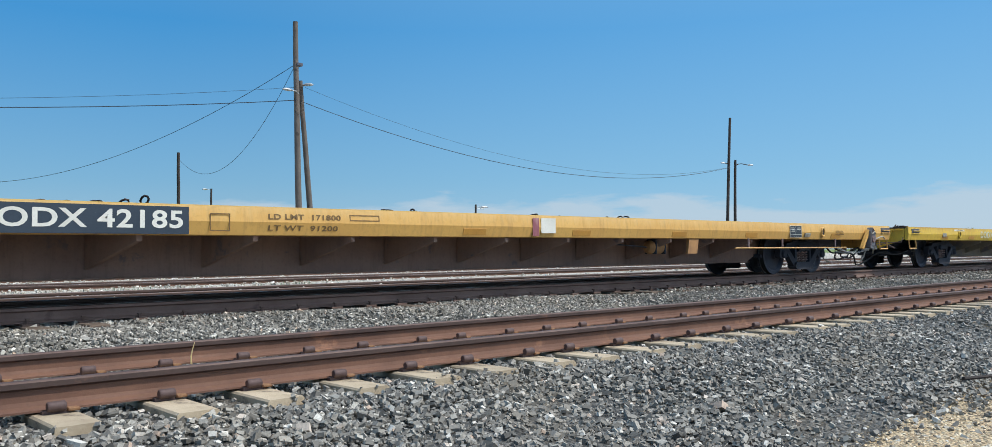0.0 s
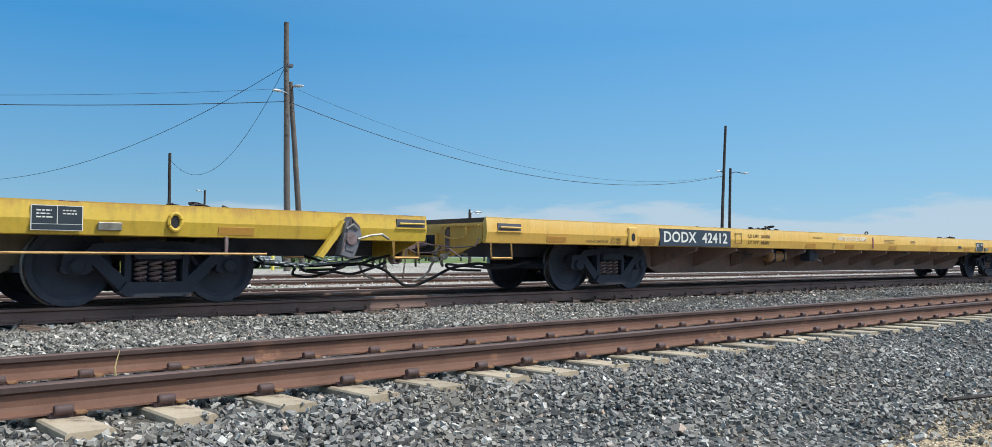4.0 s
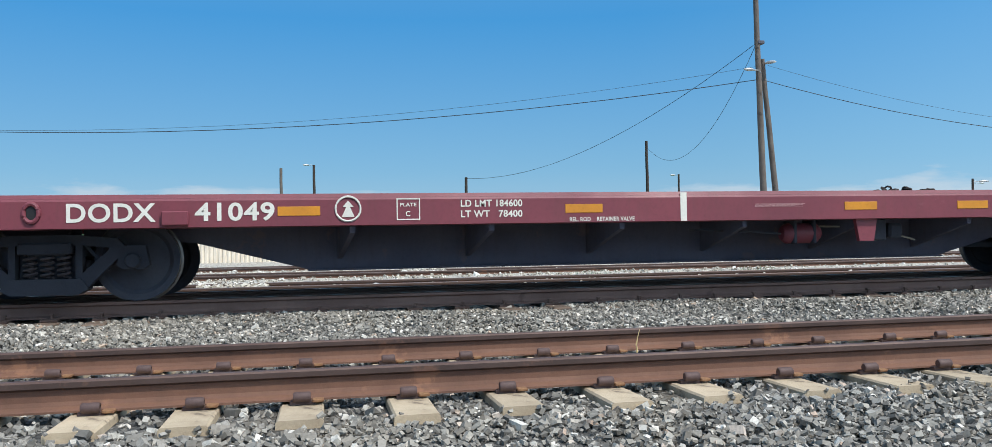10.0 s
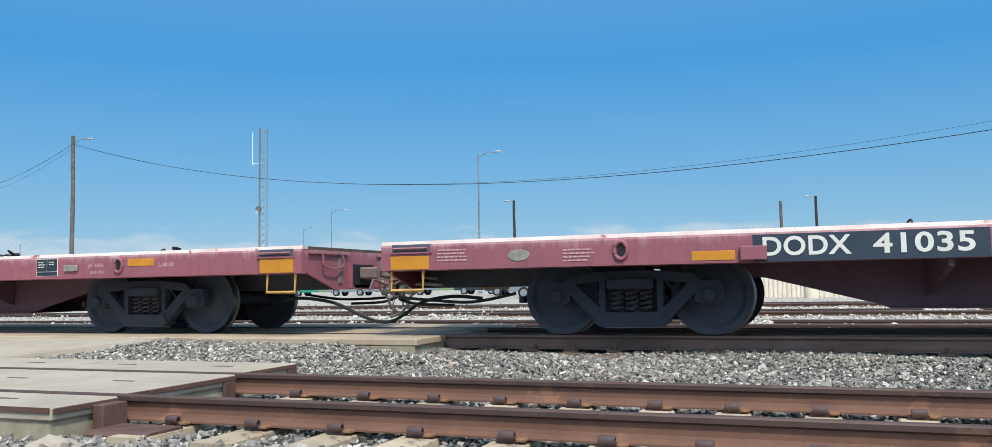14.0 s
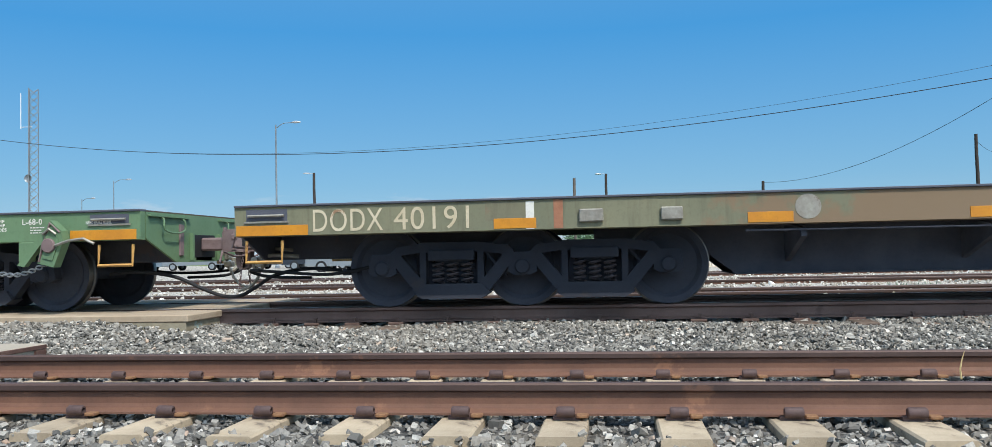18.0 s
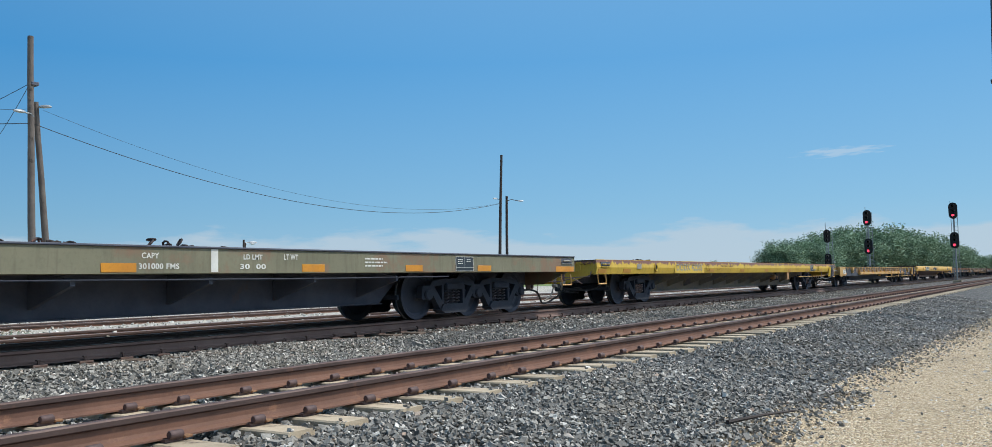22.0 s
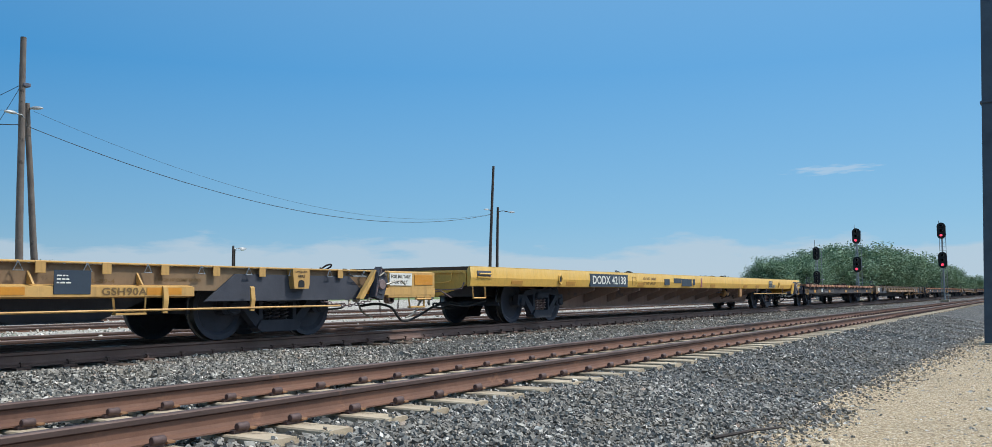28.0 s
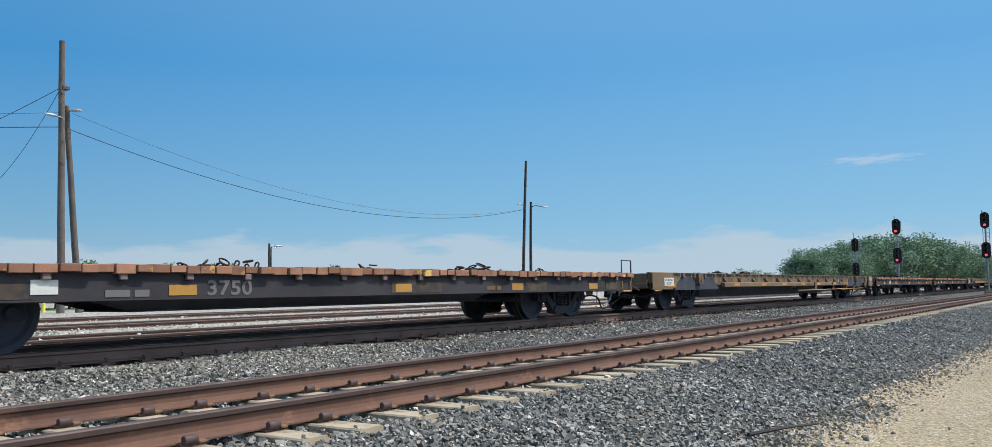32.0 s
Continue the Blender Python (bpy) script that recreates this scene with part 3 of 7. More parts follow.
def settled(n, tilt):
    """n rotation matrices of stones that came to rest: any heading, a limited tilt."""
    h, a, b = rng.uniform(0, 2 * math.pi, n), rng.normal(0, tilt, n), rng.normal(0, tilt, n)
    z, o = np.zeros(n), np.ones(n)
    ch, sh, ca, sa, cb, sb = np.cos(h), np.sin(h), np.cos(a), np.sin(a), np.cos(b), np.sin(b)
    rz = np.stack([ch, -sh, z, sh, ch, z, z, z, o], -1).reshape(n, 3, 3)
    rx = np.stack([o, z, z, z, ca, -sa, z, sa, ca], -1).reshape(n, 3, 3)
    ry = np.stack([cb, z, sb, z, o, z, -sb, z, cb], -1).reshape(n, 3, 3)
    return rx @ ry @ rz


def stones(name, places, size, material, label, category="ballast", tilt=0.5):
    """Angular broken stones lying at the places; size: mean half width in metres."""
    n = len(places)
    base = ROCK_V[None] * (1 + rng.uniform(-0.34, 0.08, (n, 8, 1))) + rng.uniform(-0.16, 0.16, (n, 8, 3))
    s = size * rng.lognormal(0, 0.3, (n, 1, 1)) * np.stack([rng.uniform(1.0, 1.6, n), rng.uniform(0.8, 1.15, n), rng.uniform(0.65, 1.0, n)], -1)[:, None, :]
    v = np.einsum("nij,nkj->nki", settled(n, tilt), base * s) + places[:, None, :]
    f = ROCK_F[None] + (np.arange(n) * 8)[:, None, None]
    ob = new(name, big_mesh(name, v.reshape(-1, 3), f.reshape(-1, 3), material))
    return tagged(ob, label, category, kind="stuff")


# ---- the plan: y runs away over the tracks, x along them to the right ----
NEAR_RAILS = (0.0, 1.505)
TRAIN_RAILS = (5.12, 6.625)
TRAIN_Y, RAIL_Z, TRAIN_Z = 5.87, 0.19, 0.33
YARD = (9.9, 15.6, 22.1)
PANEL_X = -4.85


def lot_edge(x):
    s = np.clip((5.5 - np.asarray(x, float)) / 3.5, 0, 1)
    return -2.3 - 0.026 * np.clip(x, -5, 60) - 1.6 * s * s * (3 - 2 * s)


def ground_z(x, y):
    """Height of the bed under the loose stone."""
    prof_y = [-60, -5.0, -3.4, -2.6, -0.85, -0.5, 2.0, 2.6, 3.5, 4.3, 7.4, 8.4, 40, 200]
    prof_z = [-0.42, -0.42, -0.40, -0.33, -0.07, -0.05, -0.05, -0.06, 0.02, 0.095, 0.095, 0.16, 0.13, -0.1]
    z = np.interp(y, prof_y, prof_z)
    return z


def build_ground():
    xs = np.r_[-4000, -1200, -400, -160, np.arange(-80, 161, 4.0), 240, 400, 700, 1500, 4000]
    ys_fixed = np.r_[-4000, -900, -200, -60, -30, -12, -8, -6, -5]
    rows = [lambda x, v=v: np.full_like(x, v) for v in ys_fixed]
    rows += [lambda x: lot_edge(x) - 0.5, lambda x: lot_edge(x) + 0.0 * x]
    tail = np.r_[-0.85, -0.5, 0.75, 2.0, 2.6, 3.05, 3.5, 4.3, 5.05, 5.87, 7.4, 8.4, 12, 20, 32, 43, 60, 90, 140, 200, 400, 1000, 4000]
    rows += [lambda x, v=v: np.full_like(x, v) for v in tail]
    verts = []
    for r in rows:
        y = r(xs)
        verts.append(np.stack([xs, y, ground_z(xs, y)], -1))
    nx, ny = len(xs), len(rows)
    v = np.concatenate(verts)
    faces, mats = [], []
    for j in range(ny - 1):
        for i in range(nx - 1):
            faces.append((j * nx + i, j * nx + i + 1, (j + 1) * nx + i + 1, (j + 1) * nx + i))
            y = (v[j * nx + i, 1] + v[(j + 1) * nx + i, 1]) / 2
            x = (xs[i] + xs[i + 1]) / 2
            if j < len(ys_fixed) + 1:
                mats.append(1 if -250 < y and abs(x) < 500 else 3)
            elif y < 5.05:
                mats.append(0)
            # pale gravel from under the train on, coloured to lift the shade there
            elif y < 40 or (x < -6 and y < 120) or (x > 30 and y < 100):
                mats.append(2)
            else:
                mats.append(3)
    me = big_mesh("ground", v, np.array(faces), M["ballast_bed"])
    for k in ("lot_bed", "yard_bed", "grass"):
        me.materials.append(M[k])
    me.polygons.foreach_set("material_index", np.array(mats, np.int32))
    tagged(new("ground", me), "railway yard ground of grey ballast, pale gravel and grass", "ground", kind="structure")


build_ground()


# ---- rails and ties ----
def rail_outline(y, top, h=0.175, head=0.038, base=0.073):
    z = top - h
    return [(y - base, z), (y + base, z), (y + base, z + 0.012), (y + 0.018, z + 0.030), (y + 0.009, z + 0.055), (y + 0.009, top - 0.055),
            (y + head, top - 0.040), (y + head, top - 0.010), (y + head - 0.010, top), (y - head + 0.010, top), (y - head, top - 0.010), (y - head, top - 0.040),
            (y - 0.009, top - 0.055), (y - 0.009, z + 0.055), (y - 0.018, z + 0.030), (y - base, z + 0.012)]


def rail(track, y, top, x0, x1, head_mat, label, web=None):
    s = Shape()
    s.prism(rail_outline(y, top), "x", x0, x1)
    me = s.mesh("rail", web or M["rail"])
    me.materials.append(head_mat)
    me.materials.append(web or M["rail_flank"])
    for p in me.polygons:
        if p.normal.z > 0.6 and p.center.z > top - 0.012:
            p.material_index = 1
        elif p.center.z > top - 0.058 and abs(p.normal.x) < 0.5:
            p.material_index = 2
    ob = part("rail", me, None, track, label)
    return ob


near_track = tagged(new("near_track"), "rusty unused track on concrete ties in grey ballast", "track", kind="structure")
for y in NEAR_RAILS:
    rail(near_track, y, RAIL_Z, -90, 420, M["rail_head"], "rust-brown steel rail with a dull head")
train_track = tagged(new("train_track"), "busy track on wooden ties carrying the flat car train", "track", kind="structure")
for y in TRAIN_RAILS:
    rail(train_track, y, TRAIN_Z, -120, 520, M["worn_rail"], "rusty rail with a polished running surface", M["train_rail"])
yard_tracks = []
for yc in YARD:
    tr = tagged(new("yard_track"), "rusty yard track half sunk in pale gravel", "track", kind="structure")
    yard_tracks.append(tr)
    for y in (yc - 0.75, yc + 0.75):
        rail(tr, y, 0.26, -140, 420, M["worn_rail"], "rust-brown yard rail")

TIE_X = [-4.222, -3.56, -2.92, -2.351, -1.748, -1.139, -0.59, 0.0, 0.616, 1.217, 1.841, 2.415, 3.065, 3.686, 4.248, 4.934, 5.438, 6.112, 6.681, 7.273, 7.927, 8.515, 9.239, 9.745, 10.392, 11.031, 11.587]
while TIE_X[-1] < 150:
    TIE_X.append(TIE_X[-1] + 0.613 + random.uniform(-0.05, 0.05))


def tie_mesh():
    s = Shape()
    outline = [(-0.135, -0.2), (0.135, -0.2), (0.125, -0.012), (0.113, 0.0), (-0.113, 0.0), (-0.125, -0.012)]
    s.prism(outline, "y", -0.56, 2.07)
    return s.mesh("tie", M["tie"])


def clip_shape(side):
    """A bent spring clip with its shoulder; side: -1 towards the camera, +1 away."""
    s = Shape()
    y = 0.085 * side
    s.lathe([(0.0, -0.05), (0.024, -0.05), (0.030, -0.042), (0.030, 0.042), (0.024, 0.05), (0.015, 0.05), (0.015, 0.02), (0.0, 0.02)], (0, y + 0.035 * side, 0.046), 12, "x")
    s.box(-0.07, 0.075, y - 0.03, y + 0.06, 0.0, 0.02)
    return s


def pad_shape():
    return Shape().box(-0.09, 0.115, -0.115, 0.115, 0.0, 0.014)


TIE_ME, PAD_ME = tie_mesh(), pad_shape().mesh("rail_pad", M["insulator"])
CLIP_ME = {s: clip_shape(s).mesh("rail_clip", M["clip"], True) for s in (-1, 1)}
SHOULDER_ME = {}
for s_ in (-1, 1):
    SHOULDER_ME[s_] = Shape().box(0.058, 0.125, 0.075 * s_, 0.135 * s_, 0.012, 0.032, 0.005).mesh("insulator", M["insulator"])
far_ties, far_clips = Shape(), Shape()
for n, x in enumerate(TIE_X):
    if x < 58:
        o = part("tie", TIE_ME, None, near_track)
        o.location = (x, random.uniform(-0.03, 0.03), random.uniform(-0.006, 0.003))
        o.rotation_euler = (0, 0, random.uniform(-0.012, 0.012))
    else:
        far_ties.box(x - 0.12, x + 0.12, -0.56, 2.07, -0.15, 0)
    for y in NEAR_RAILS:
        if x < 36:
            o = part("rail_clip", CLIP_ME[-1], None, near_track)
            o.location = (x, y, 0)
            o = part("insulator", SHOULDER_ME[-1], None, near_track)
            o.location = (x, y, 0)
            if x < 12:
                o = part("rail_clip", CLIP_ME[1], None, near_track)
                o.location = (x, y, 0)
        else:
            far_clips.box(x - 0.06, x + 0.06, y - 0.15, y - 0.08, 0, 0.08)
tagged(part("far_ties", far_ties, M["tie"], near_track, "row of concrete ties running into the distance"), kind="stuff")
tagged(part("far_clips", far_clips, M["clip"], near_track, "rail clips running into the distance"), kind="stuff")

WTIE_ME = Shape().box(-0.115, 0.115, 4.55, 7.2, -0.05, 0.125, 0.012).mesh("wooden_tie", M["wood_tie"])
PLATE_ME = Shape().box(-0.09, 0.09, -0.17, 0.17, 0.125, 0.155, 0.006).mesh("tie_plate", M["tie_plate"])
SPIKE_ME = Shape().box(-0.012, 0.012, -0.012, 0.012, 0.15, 0.20).box(-0.02, 0.02, -0.015, 0.03, 0.195, 0.212).mesh("spike", M["tie_plate"])
x, rest_ties = -14.0, Shape()
while x < 160:
    if -4.2 < x < 34:
        o = part("wooden_tie", WTIE_ME, None, train_track)
        o.location = (x, random.uniform(-0.05, 0.05), random.uniform(-0.01, 0.01))
        o = part("tie_plate", PLATE_ME, None, train_track)
        o.location = (x, TRAIN_RAILS[0], 0)
        o = part("spike", SPIKE_ME, None, train_track)
        o.location = (x + random.uniform(-0.04, 0.04), TRAIN_RAILS[0] - 0.11, 0)
    else:
        rest_ties.box(x - 0.115, x + 0.115, 4.55, 7.2, -0.05, 0.125).box(x - 0.09, x + 0.09, 4.95, 5.29, 0.12, 0.155)
    x += 0.55 + random.uniform(-0.06, 0.06)
tagged(part("far_wooden_ties", rest_ties, M["wood_tie"], train_track, "wooden ties and plates running into the distance"), kind="stuff")
for tr, yc in zip(yard_tracks, YARD):
    s, x = Shape(), -60.0
    while x < 140:
        s.box(x - 0.11, x + 0.11, yc - 1.3 + random.uniform(-0.1, 0.1), yc + 1.3, -0.1, 0.14 + random.uniform(-0.03, 0.015))
        x += 0.6
    tagged(part("yard_ties", s, M["wood_tie"], tr, "weathered wooden ties showing through the gravel"), kind="stuff")


# ---- level crossing of concrete panels ----
def crossing():
    root = tagged(new("level_crossing"), "level crossing of pale concrete panels with steel edge angles", "crossing", kind="structure")
    cuts = [PANEL_X, -7.3, -9.75, -12.2, -14.65, -17.1, -19.55, -22.0]
    for a, b in zip(cuts[1:], cuts):
        for y0, y1, end in ((-0.68, -0.08, 0.12), (0.085, 1.41, 0.0), (1.59, 2.5, -0.1)):
            e = end if b == PANEL_X else 0.0
            part("concrete_panel", Shape().box(a + 0.012, b + e - 0.006, y0, y1, 0.09, RAIL_Z - 0.004, 0.014), M["panel"], root)
            part("panel_base", Shape().box(a + 0.012, b + e - 0.03, y0 + 0.02, y1 - 0.01, -0.12, 0.088), M["panel_edge"], root)
            for k in range(2):
                xx = a + 0.6 + 1.2 * k
                part("lifting_slot", Shape().box(xx - 0.11, xx + 0.11, (y0 + y1) / 2 - 0.02, (y0 + y1) / 2 + 0.02, RAIL_Z - 0.006, RAIL_Z - 0.001), M["panel_steel"], root)
    for y0, y1, end in ((-0.66, -0.11, 0.12), (0.11, 1.38, 0.0), (1.61, 2.48, -0.1)):
        part("edge_angle", Shape().box(PANEL_X + end - 0.004, PANEL_X + end + 0.012, y0, y1, RAIL_Z - 0.05, RAIL_Z - 0.012, 0.003), M["panel_steel"], root, "rusty steel edge angle")
        part("corner_bracket", Shape().box(PANEL_X + end - 0.004, PANEL_X + end + 0.016, y1 - 0.16, y1 - 0.01, -0.03, RAIL_Z - 0.055, 0.003), M["panel_steel"], root)
    part("side_angle", Shape().box(-22, PANEL_X + 0.11, -0.692, -0.682, RAIL_Z - 0.04, RAIL_Z - 0.006), M["panel_steel"], root, "thin rusty steel edging")
    part("panel_bracket", Shape().box(PANEL_X + 0.125, PANEL_X + 0.22, -0.34, -0.11, -0.03, RAIL_Z - 0.03, 0.006), M["panel_steel"], root, "brown steel end bracket")
    part("end_plate", Shape().prism([(-0.52, -0.035), (-0.16, -0.035), (-0.16, 0.012), (-0.47, 0.012), (-0.52, -0.01)], "x", PANEL_X + 0.23, -4.1), M["panel_steel"], root, "brown steel deflector plate")
    for x0, x1, y0, y1 in ((-30, -4.42, 4.16, 5.02), (-30, -4.42, 5.25, 6.49), (-30, -4.42, 6.77, 7.67)):
        part("train_track_panel", Shape().box(x0, x1, y0, y1, 0.24, TRAIN_Z - 0.006, 0.012), M["rusty_panel"], root)
        part("panel_base", Shape().box(x0, x1 - 0.03, y0 + 0.01, y1 - 0.01, 0.0, 0.238), M["panel_edge"], root)
    road = Shape()
    road.add([(-40, 2.52, 0.175), (-9.1, 2.52, 0.175), (-8.2, 4.14, 0.31), (-40, 4.14, 0.31), (-40, 2.52, -0.1), (-9.0, 2.52, -0.1), (-8.1, 4.14, -0.1), (-40, 4.14, -0.1)],
             [(0, 1, 2, 3), (7, 6, 5, 4), (0, 4, 5, 1), (1, 5, 6, 2), (2, 6, 7, 3), (3, 7, 4, 0)])
    part("road_surface", road, M["panel"], root, "worn pale road surface between the tracks")
    road = Shape().prism([(7.69, 0.31), (9.0, 0.2), (30.0, 0.13), (30, -0.1), (7.69, -0.1)], "x", -40, -7.5)
    part("road_surface", road, M["yard_bed"], root, "pale gravel road over the yard")
    road = Shape().prism([(-0.7, 0.13), (-3.0, 0.0), (-9.0, -0.36), (-9.0, -0.6), (-0.7, -0.2)], "x", -40, -12.0)
    part("road_surface", road, M["lot_bed"], root, "pale gravel approach road")


crossing()


# ---- loose stone ----
def scatter(n, x0, x1, y0, y1, dense=0.0):
    """Places on the ground; a share of them, dense, lies in the stretch from -9 to 11 m."""
    x = np.where(rng.random(n) < dense, rng.uniform(max(x0, -9), min(x1, 11), n), rng.uniform(x0, x1, n))
    y = rng.uniform(y0, y1, n)
    return np.stack([x, y, ground_z(x, y)], -1)


def lay_ballast():
    rails = [(-0.1, 0.1), (1.4, 1.61)]
    # shoulder before the near track
    p = scatter(185000, -14, 42, -4.9, -0.5, 0.66)
    p = p[(p[:, 1] > lot_edge(p[:, 0]) - 0.02 + rng.normal(0, 0.2, len(p)) - rng.exponential(0.12, len(p)))]
    keep = ~((p[:, 0] < -4.72) & (p[:, 1] > -0.68))
    p = p[keep]
    ties = np.array(TIE_X)
    near_tie = np.abs(p[:, 0][:, None] - ties[None, :200]).min(1) < 0.15
    on_tie = near_tie & (p[:, 1] > -0.66)
    p = p[~on_tie | (rng.random(len(p)) < 0.12)]
    near_tie = np.abs(p[:, 0][:, None] - ties[None, :200]).min(1) < 0.14
    p[:, 2] = np.where(near_tie & (p[:, 1] > -0.58), -0.025, p[:, 2])
    p[:, 2] += rng.uniform(-0.02, 0.04, len(p)) + 0.02 * np.sin(p[:, 0] * 1.9) * np.cos(p[:, 1] * 2.3)
    stones("ballast", p, 0.0138, M["ballast"], "loose grey crushed stone ballast beside the near track")
    # cribs between the ties
    p = scatter(22000, -4.7, 40, -0.7, 2.1, 0.75)
    d = np.abs(p[:, 0][:, None] - ties[None, :200]).min(1)
    p = p[(d > 0.155)]
    p[:, 2] = -0.045 + rng.uniform(-0.02, 0.02, len(p))
    stones("crib_stone", p, 0.015, M["ballast"], "grey crushed stone packed between the concrete ties")
    # between the tracks
    p = scatter(105000, -10, 62, 1.95, 5.03, 0.55)
    p = p[~((p[:, 0] < -4.4) & (p[:, 1] > 4.15)) & ~((p[:, 0] < -4.95) & (p[:, 1] < 2.5)) & (p[:, 0] > -9.1 + 0.55 * (p[:, 1] - 2.5) + rng.normal(0, 0.2, len(p)))]
    # heaped up against the crossing panels
    p[:, 2] += np.clip((-4.2 - p[:, 0]) / 1.2, 0, 1) * np.interp(p[:, 1], (1.9, 2.5, 4.2), (0, 0.17, 0.17))
    p[:, 2] += rng.uniform(-0.01, 0.035, len(p)) + 0.02 * np.sin(p[:, 0] * 1.3 + p[:, 1] * 3)
    stones("ballast", p, 0.0135, M["mid_ballast"], "loose grey ballast filling the space between the tracks")
    # pale stones in the yard
    p = scatter(16000, -25, 60, 7.7, 27, 0.4)
    p[:, 2] += rng.uniform(-0.005, 0.03, len(p))
    p[:, 2] += 0.04 * ((p[:, 0] < -7.5))
    stones("yard_gravel", p, 0.02, M["white_stone"], "pale limestone gravel spread over the yard", "gravel")
    # tan pebbles of the open lot
    p = scatter(9000, 2, 34, -7.5, -2.2, 0.2)
    p = p[p[:, 1] < lot_edge(p[:, 0]) + 0.5]
    p[:, 2] += rng.uniform(-0.005, 0.006, len(p))
    stones("lot_gravel", p, 0.012, M["white_stone"], "fine tan gravel on the open lot", "gravel")
    # small mixed stone where the ballast runs out into the lot
    p = scatter(60000, 1.5, 34, -5.6, -1.3, 0.3)
    p = p[np.abs(p[:, 1] - lot_edge(p[:, 0]) + 0.2) < np.abs(rng.normal(0, 0.65, len(p)))]
    p[:, 2] += rng.uniform(-0.004, 0.006, len(p))
    stones("edge_gravel", p, 0.0085, M["edge_stone"], "small brown and grey stones strewn along the edge of the lot", "gravel")
    p = scatter(5000, -13, -4.3, -4.6, -0.7)
    p[:, 2] += rng.uniform(0.0, 0.03, len(p))
    stones("pale_gravel", p, 0.024, M["white_stone"], "pale gravel mixed into the ballast by the crossing", "gravel")


lay_ballast()
for xa, yc in ((-1.3, 10.6), (2.6, 16.3)):
    pp = np.stack([rng.uniform(xa - 0.55, xa + 0.55, 260), yc + rng.normal(-0.8, 0.16, 260), 0.14 + rng.uniform(0, 0.12, 260)], -1)
    stones("gravel_heap", pp, 0.03, M["white_stone"], "small heap of pale gravel against a yard rail", "gravel")
big_rock = Shape()
bm = bmesh.new()
bmesh.ops.create_icosphere(bm, subdivisions=3, radius=0.13, matrix=pose(-4.2, -1.12, 0.0))
for v in bm.verts:
    d = v.co - Vector((-4.2, -1.12, 0.0))
    v.co = Vector((-4.2, -1.12, 0.0)) + d * (1 + 0.5 * noise.noise(d * 11) + 0.2 * noise.noise(d * 31)) 
    v.co.z *= 0.75
tagged(part("concrete_lump", big_rock.take(bm), M["panel"], None), "broken lump of grey concrete lying in the ballast", "rubble")
deb = Shape().tube([(7.9, -2.52, -0.25), (8.45, -2.67, -0.255), (9.0, -2.8, -0.285)], 0.018, 6, 0.010)
tagged(part("timber_scrap", deb, M["dark_wood"], None), "dark splintered timber scrap on the ballast edge", "debris")
blade = Shape().tube([(2.63, 1.40, 0.0), (2.625, 1.40, 0.07), (2.64, 1.405, 0.13), (2.66, 1.41, 0.19)], 0.008, 4, 0.002)
tagged(part("dry_grass_blade", blade, M["straw"], None), "single dry straw-coloured blade standing by the rail", "grass")


# ---- flat cars ----
SIDE = -1.55
TEXT_CACHE = {}


def lettering(text, x0, x1, z0, z1, y, material, parent, label="", weight=0.022):
    """Painted letters on a side that faces -y, filling the given height and width."""
    if (text, weight) not in TEXT_CACHE:
        cu = bpy.data.curves.new("lettering", "FONT")
        cu.body = text
        cu.resolution_u = 4
        cu.space_character = 1.06
        cu.offset = weight
        ob = bpy.data.objects.new("lettering", cu)
        scene.collection.objects.link(ob)
        dg = bpy.context.evaluated_depsgraph_get()
        me = bpy.data.meshes.new_from_object(ob.evaluated_get(dg))
        co = np.empty(len(me.vertices) * 3)
        me.vertices.foreach_get("co", co)
        TEXT_CACHE[text, weight] = (co.reshape(-1, 3), [tuple(p.vertices) for p in me.polygons])
        bpy.data.objects.remove(ob)
    co, faces = TEXT_CACHE[text, weight]
    lo, hi = co.min(0), co.max(0)
    s = (co - lo) / np.maximum(hi - lo, 1e-6)
    v = np.stack([x0 + s[:, 0] * (x1 - x0), np.full(len(s), y), z0 + s[:, 1] * (z1 - z0)], -1)
    if not label:
        me = bpy.data.meshes.new("lettering")
        me.from_pydata(v.tolist(), [], faces)
        me.materials.append(material)
        return tagged(part("lettering", me, None, parent), kind="stuff")
    # large marks: one piece a letter
    root = list(range(len(v)))

    def find(i):
        while root[i] != i:
            root[i] = root[root[i]]
            i = root[i]
        return i
    for f in faces:
        for i in f[1:]:
            root[find(i)] = find(f[0])
    pieces = {}
    for f in faces:
        pieces.setdefault(find(f[0]), []).append(f)
    for fs in pieces.values():
        used = sorted({i for f in fs for i in f})
        at = {i: k for k, i in enumerate(used)}
        me = bpy.data.meshes.new("letter")
        me.from_pydata(v[used].tolist(), [], [[at[i] for i in f] for f in fs])
        me.materials.append(material)
        part("letter", me, None, parent, label)


def text_bars(x0, x1, z0, z1, y, material, parent, rows=3):
    """Lines of small writing too worn to read."""
    s = Shape()
    h = (z1 - z0) / (rows * 2.4)
    for k in range(rows):
        x, z = x0, z1 - (k + 1) * (z1 - z0) / rows
        end = x1 - random.random() * 0.3 * (x1 - x0)
        while x < end:
            w = random.uniform(1.5, 4) * h
            s.box(x, min(x + w, end), y - 0.001, y + 0.001, z, z + h)
            x += w + 0.7 * h
    return tagged(part("stencilled_lines", s, material, parent), kind="stuff")


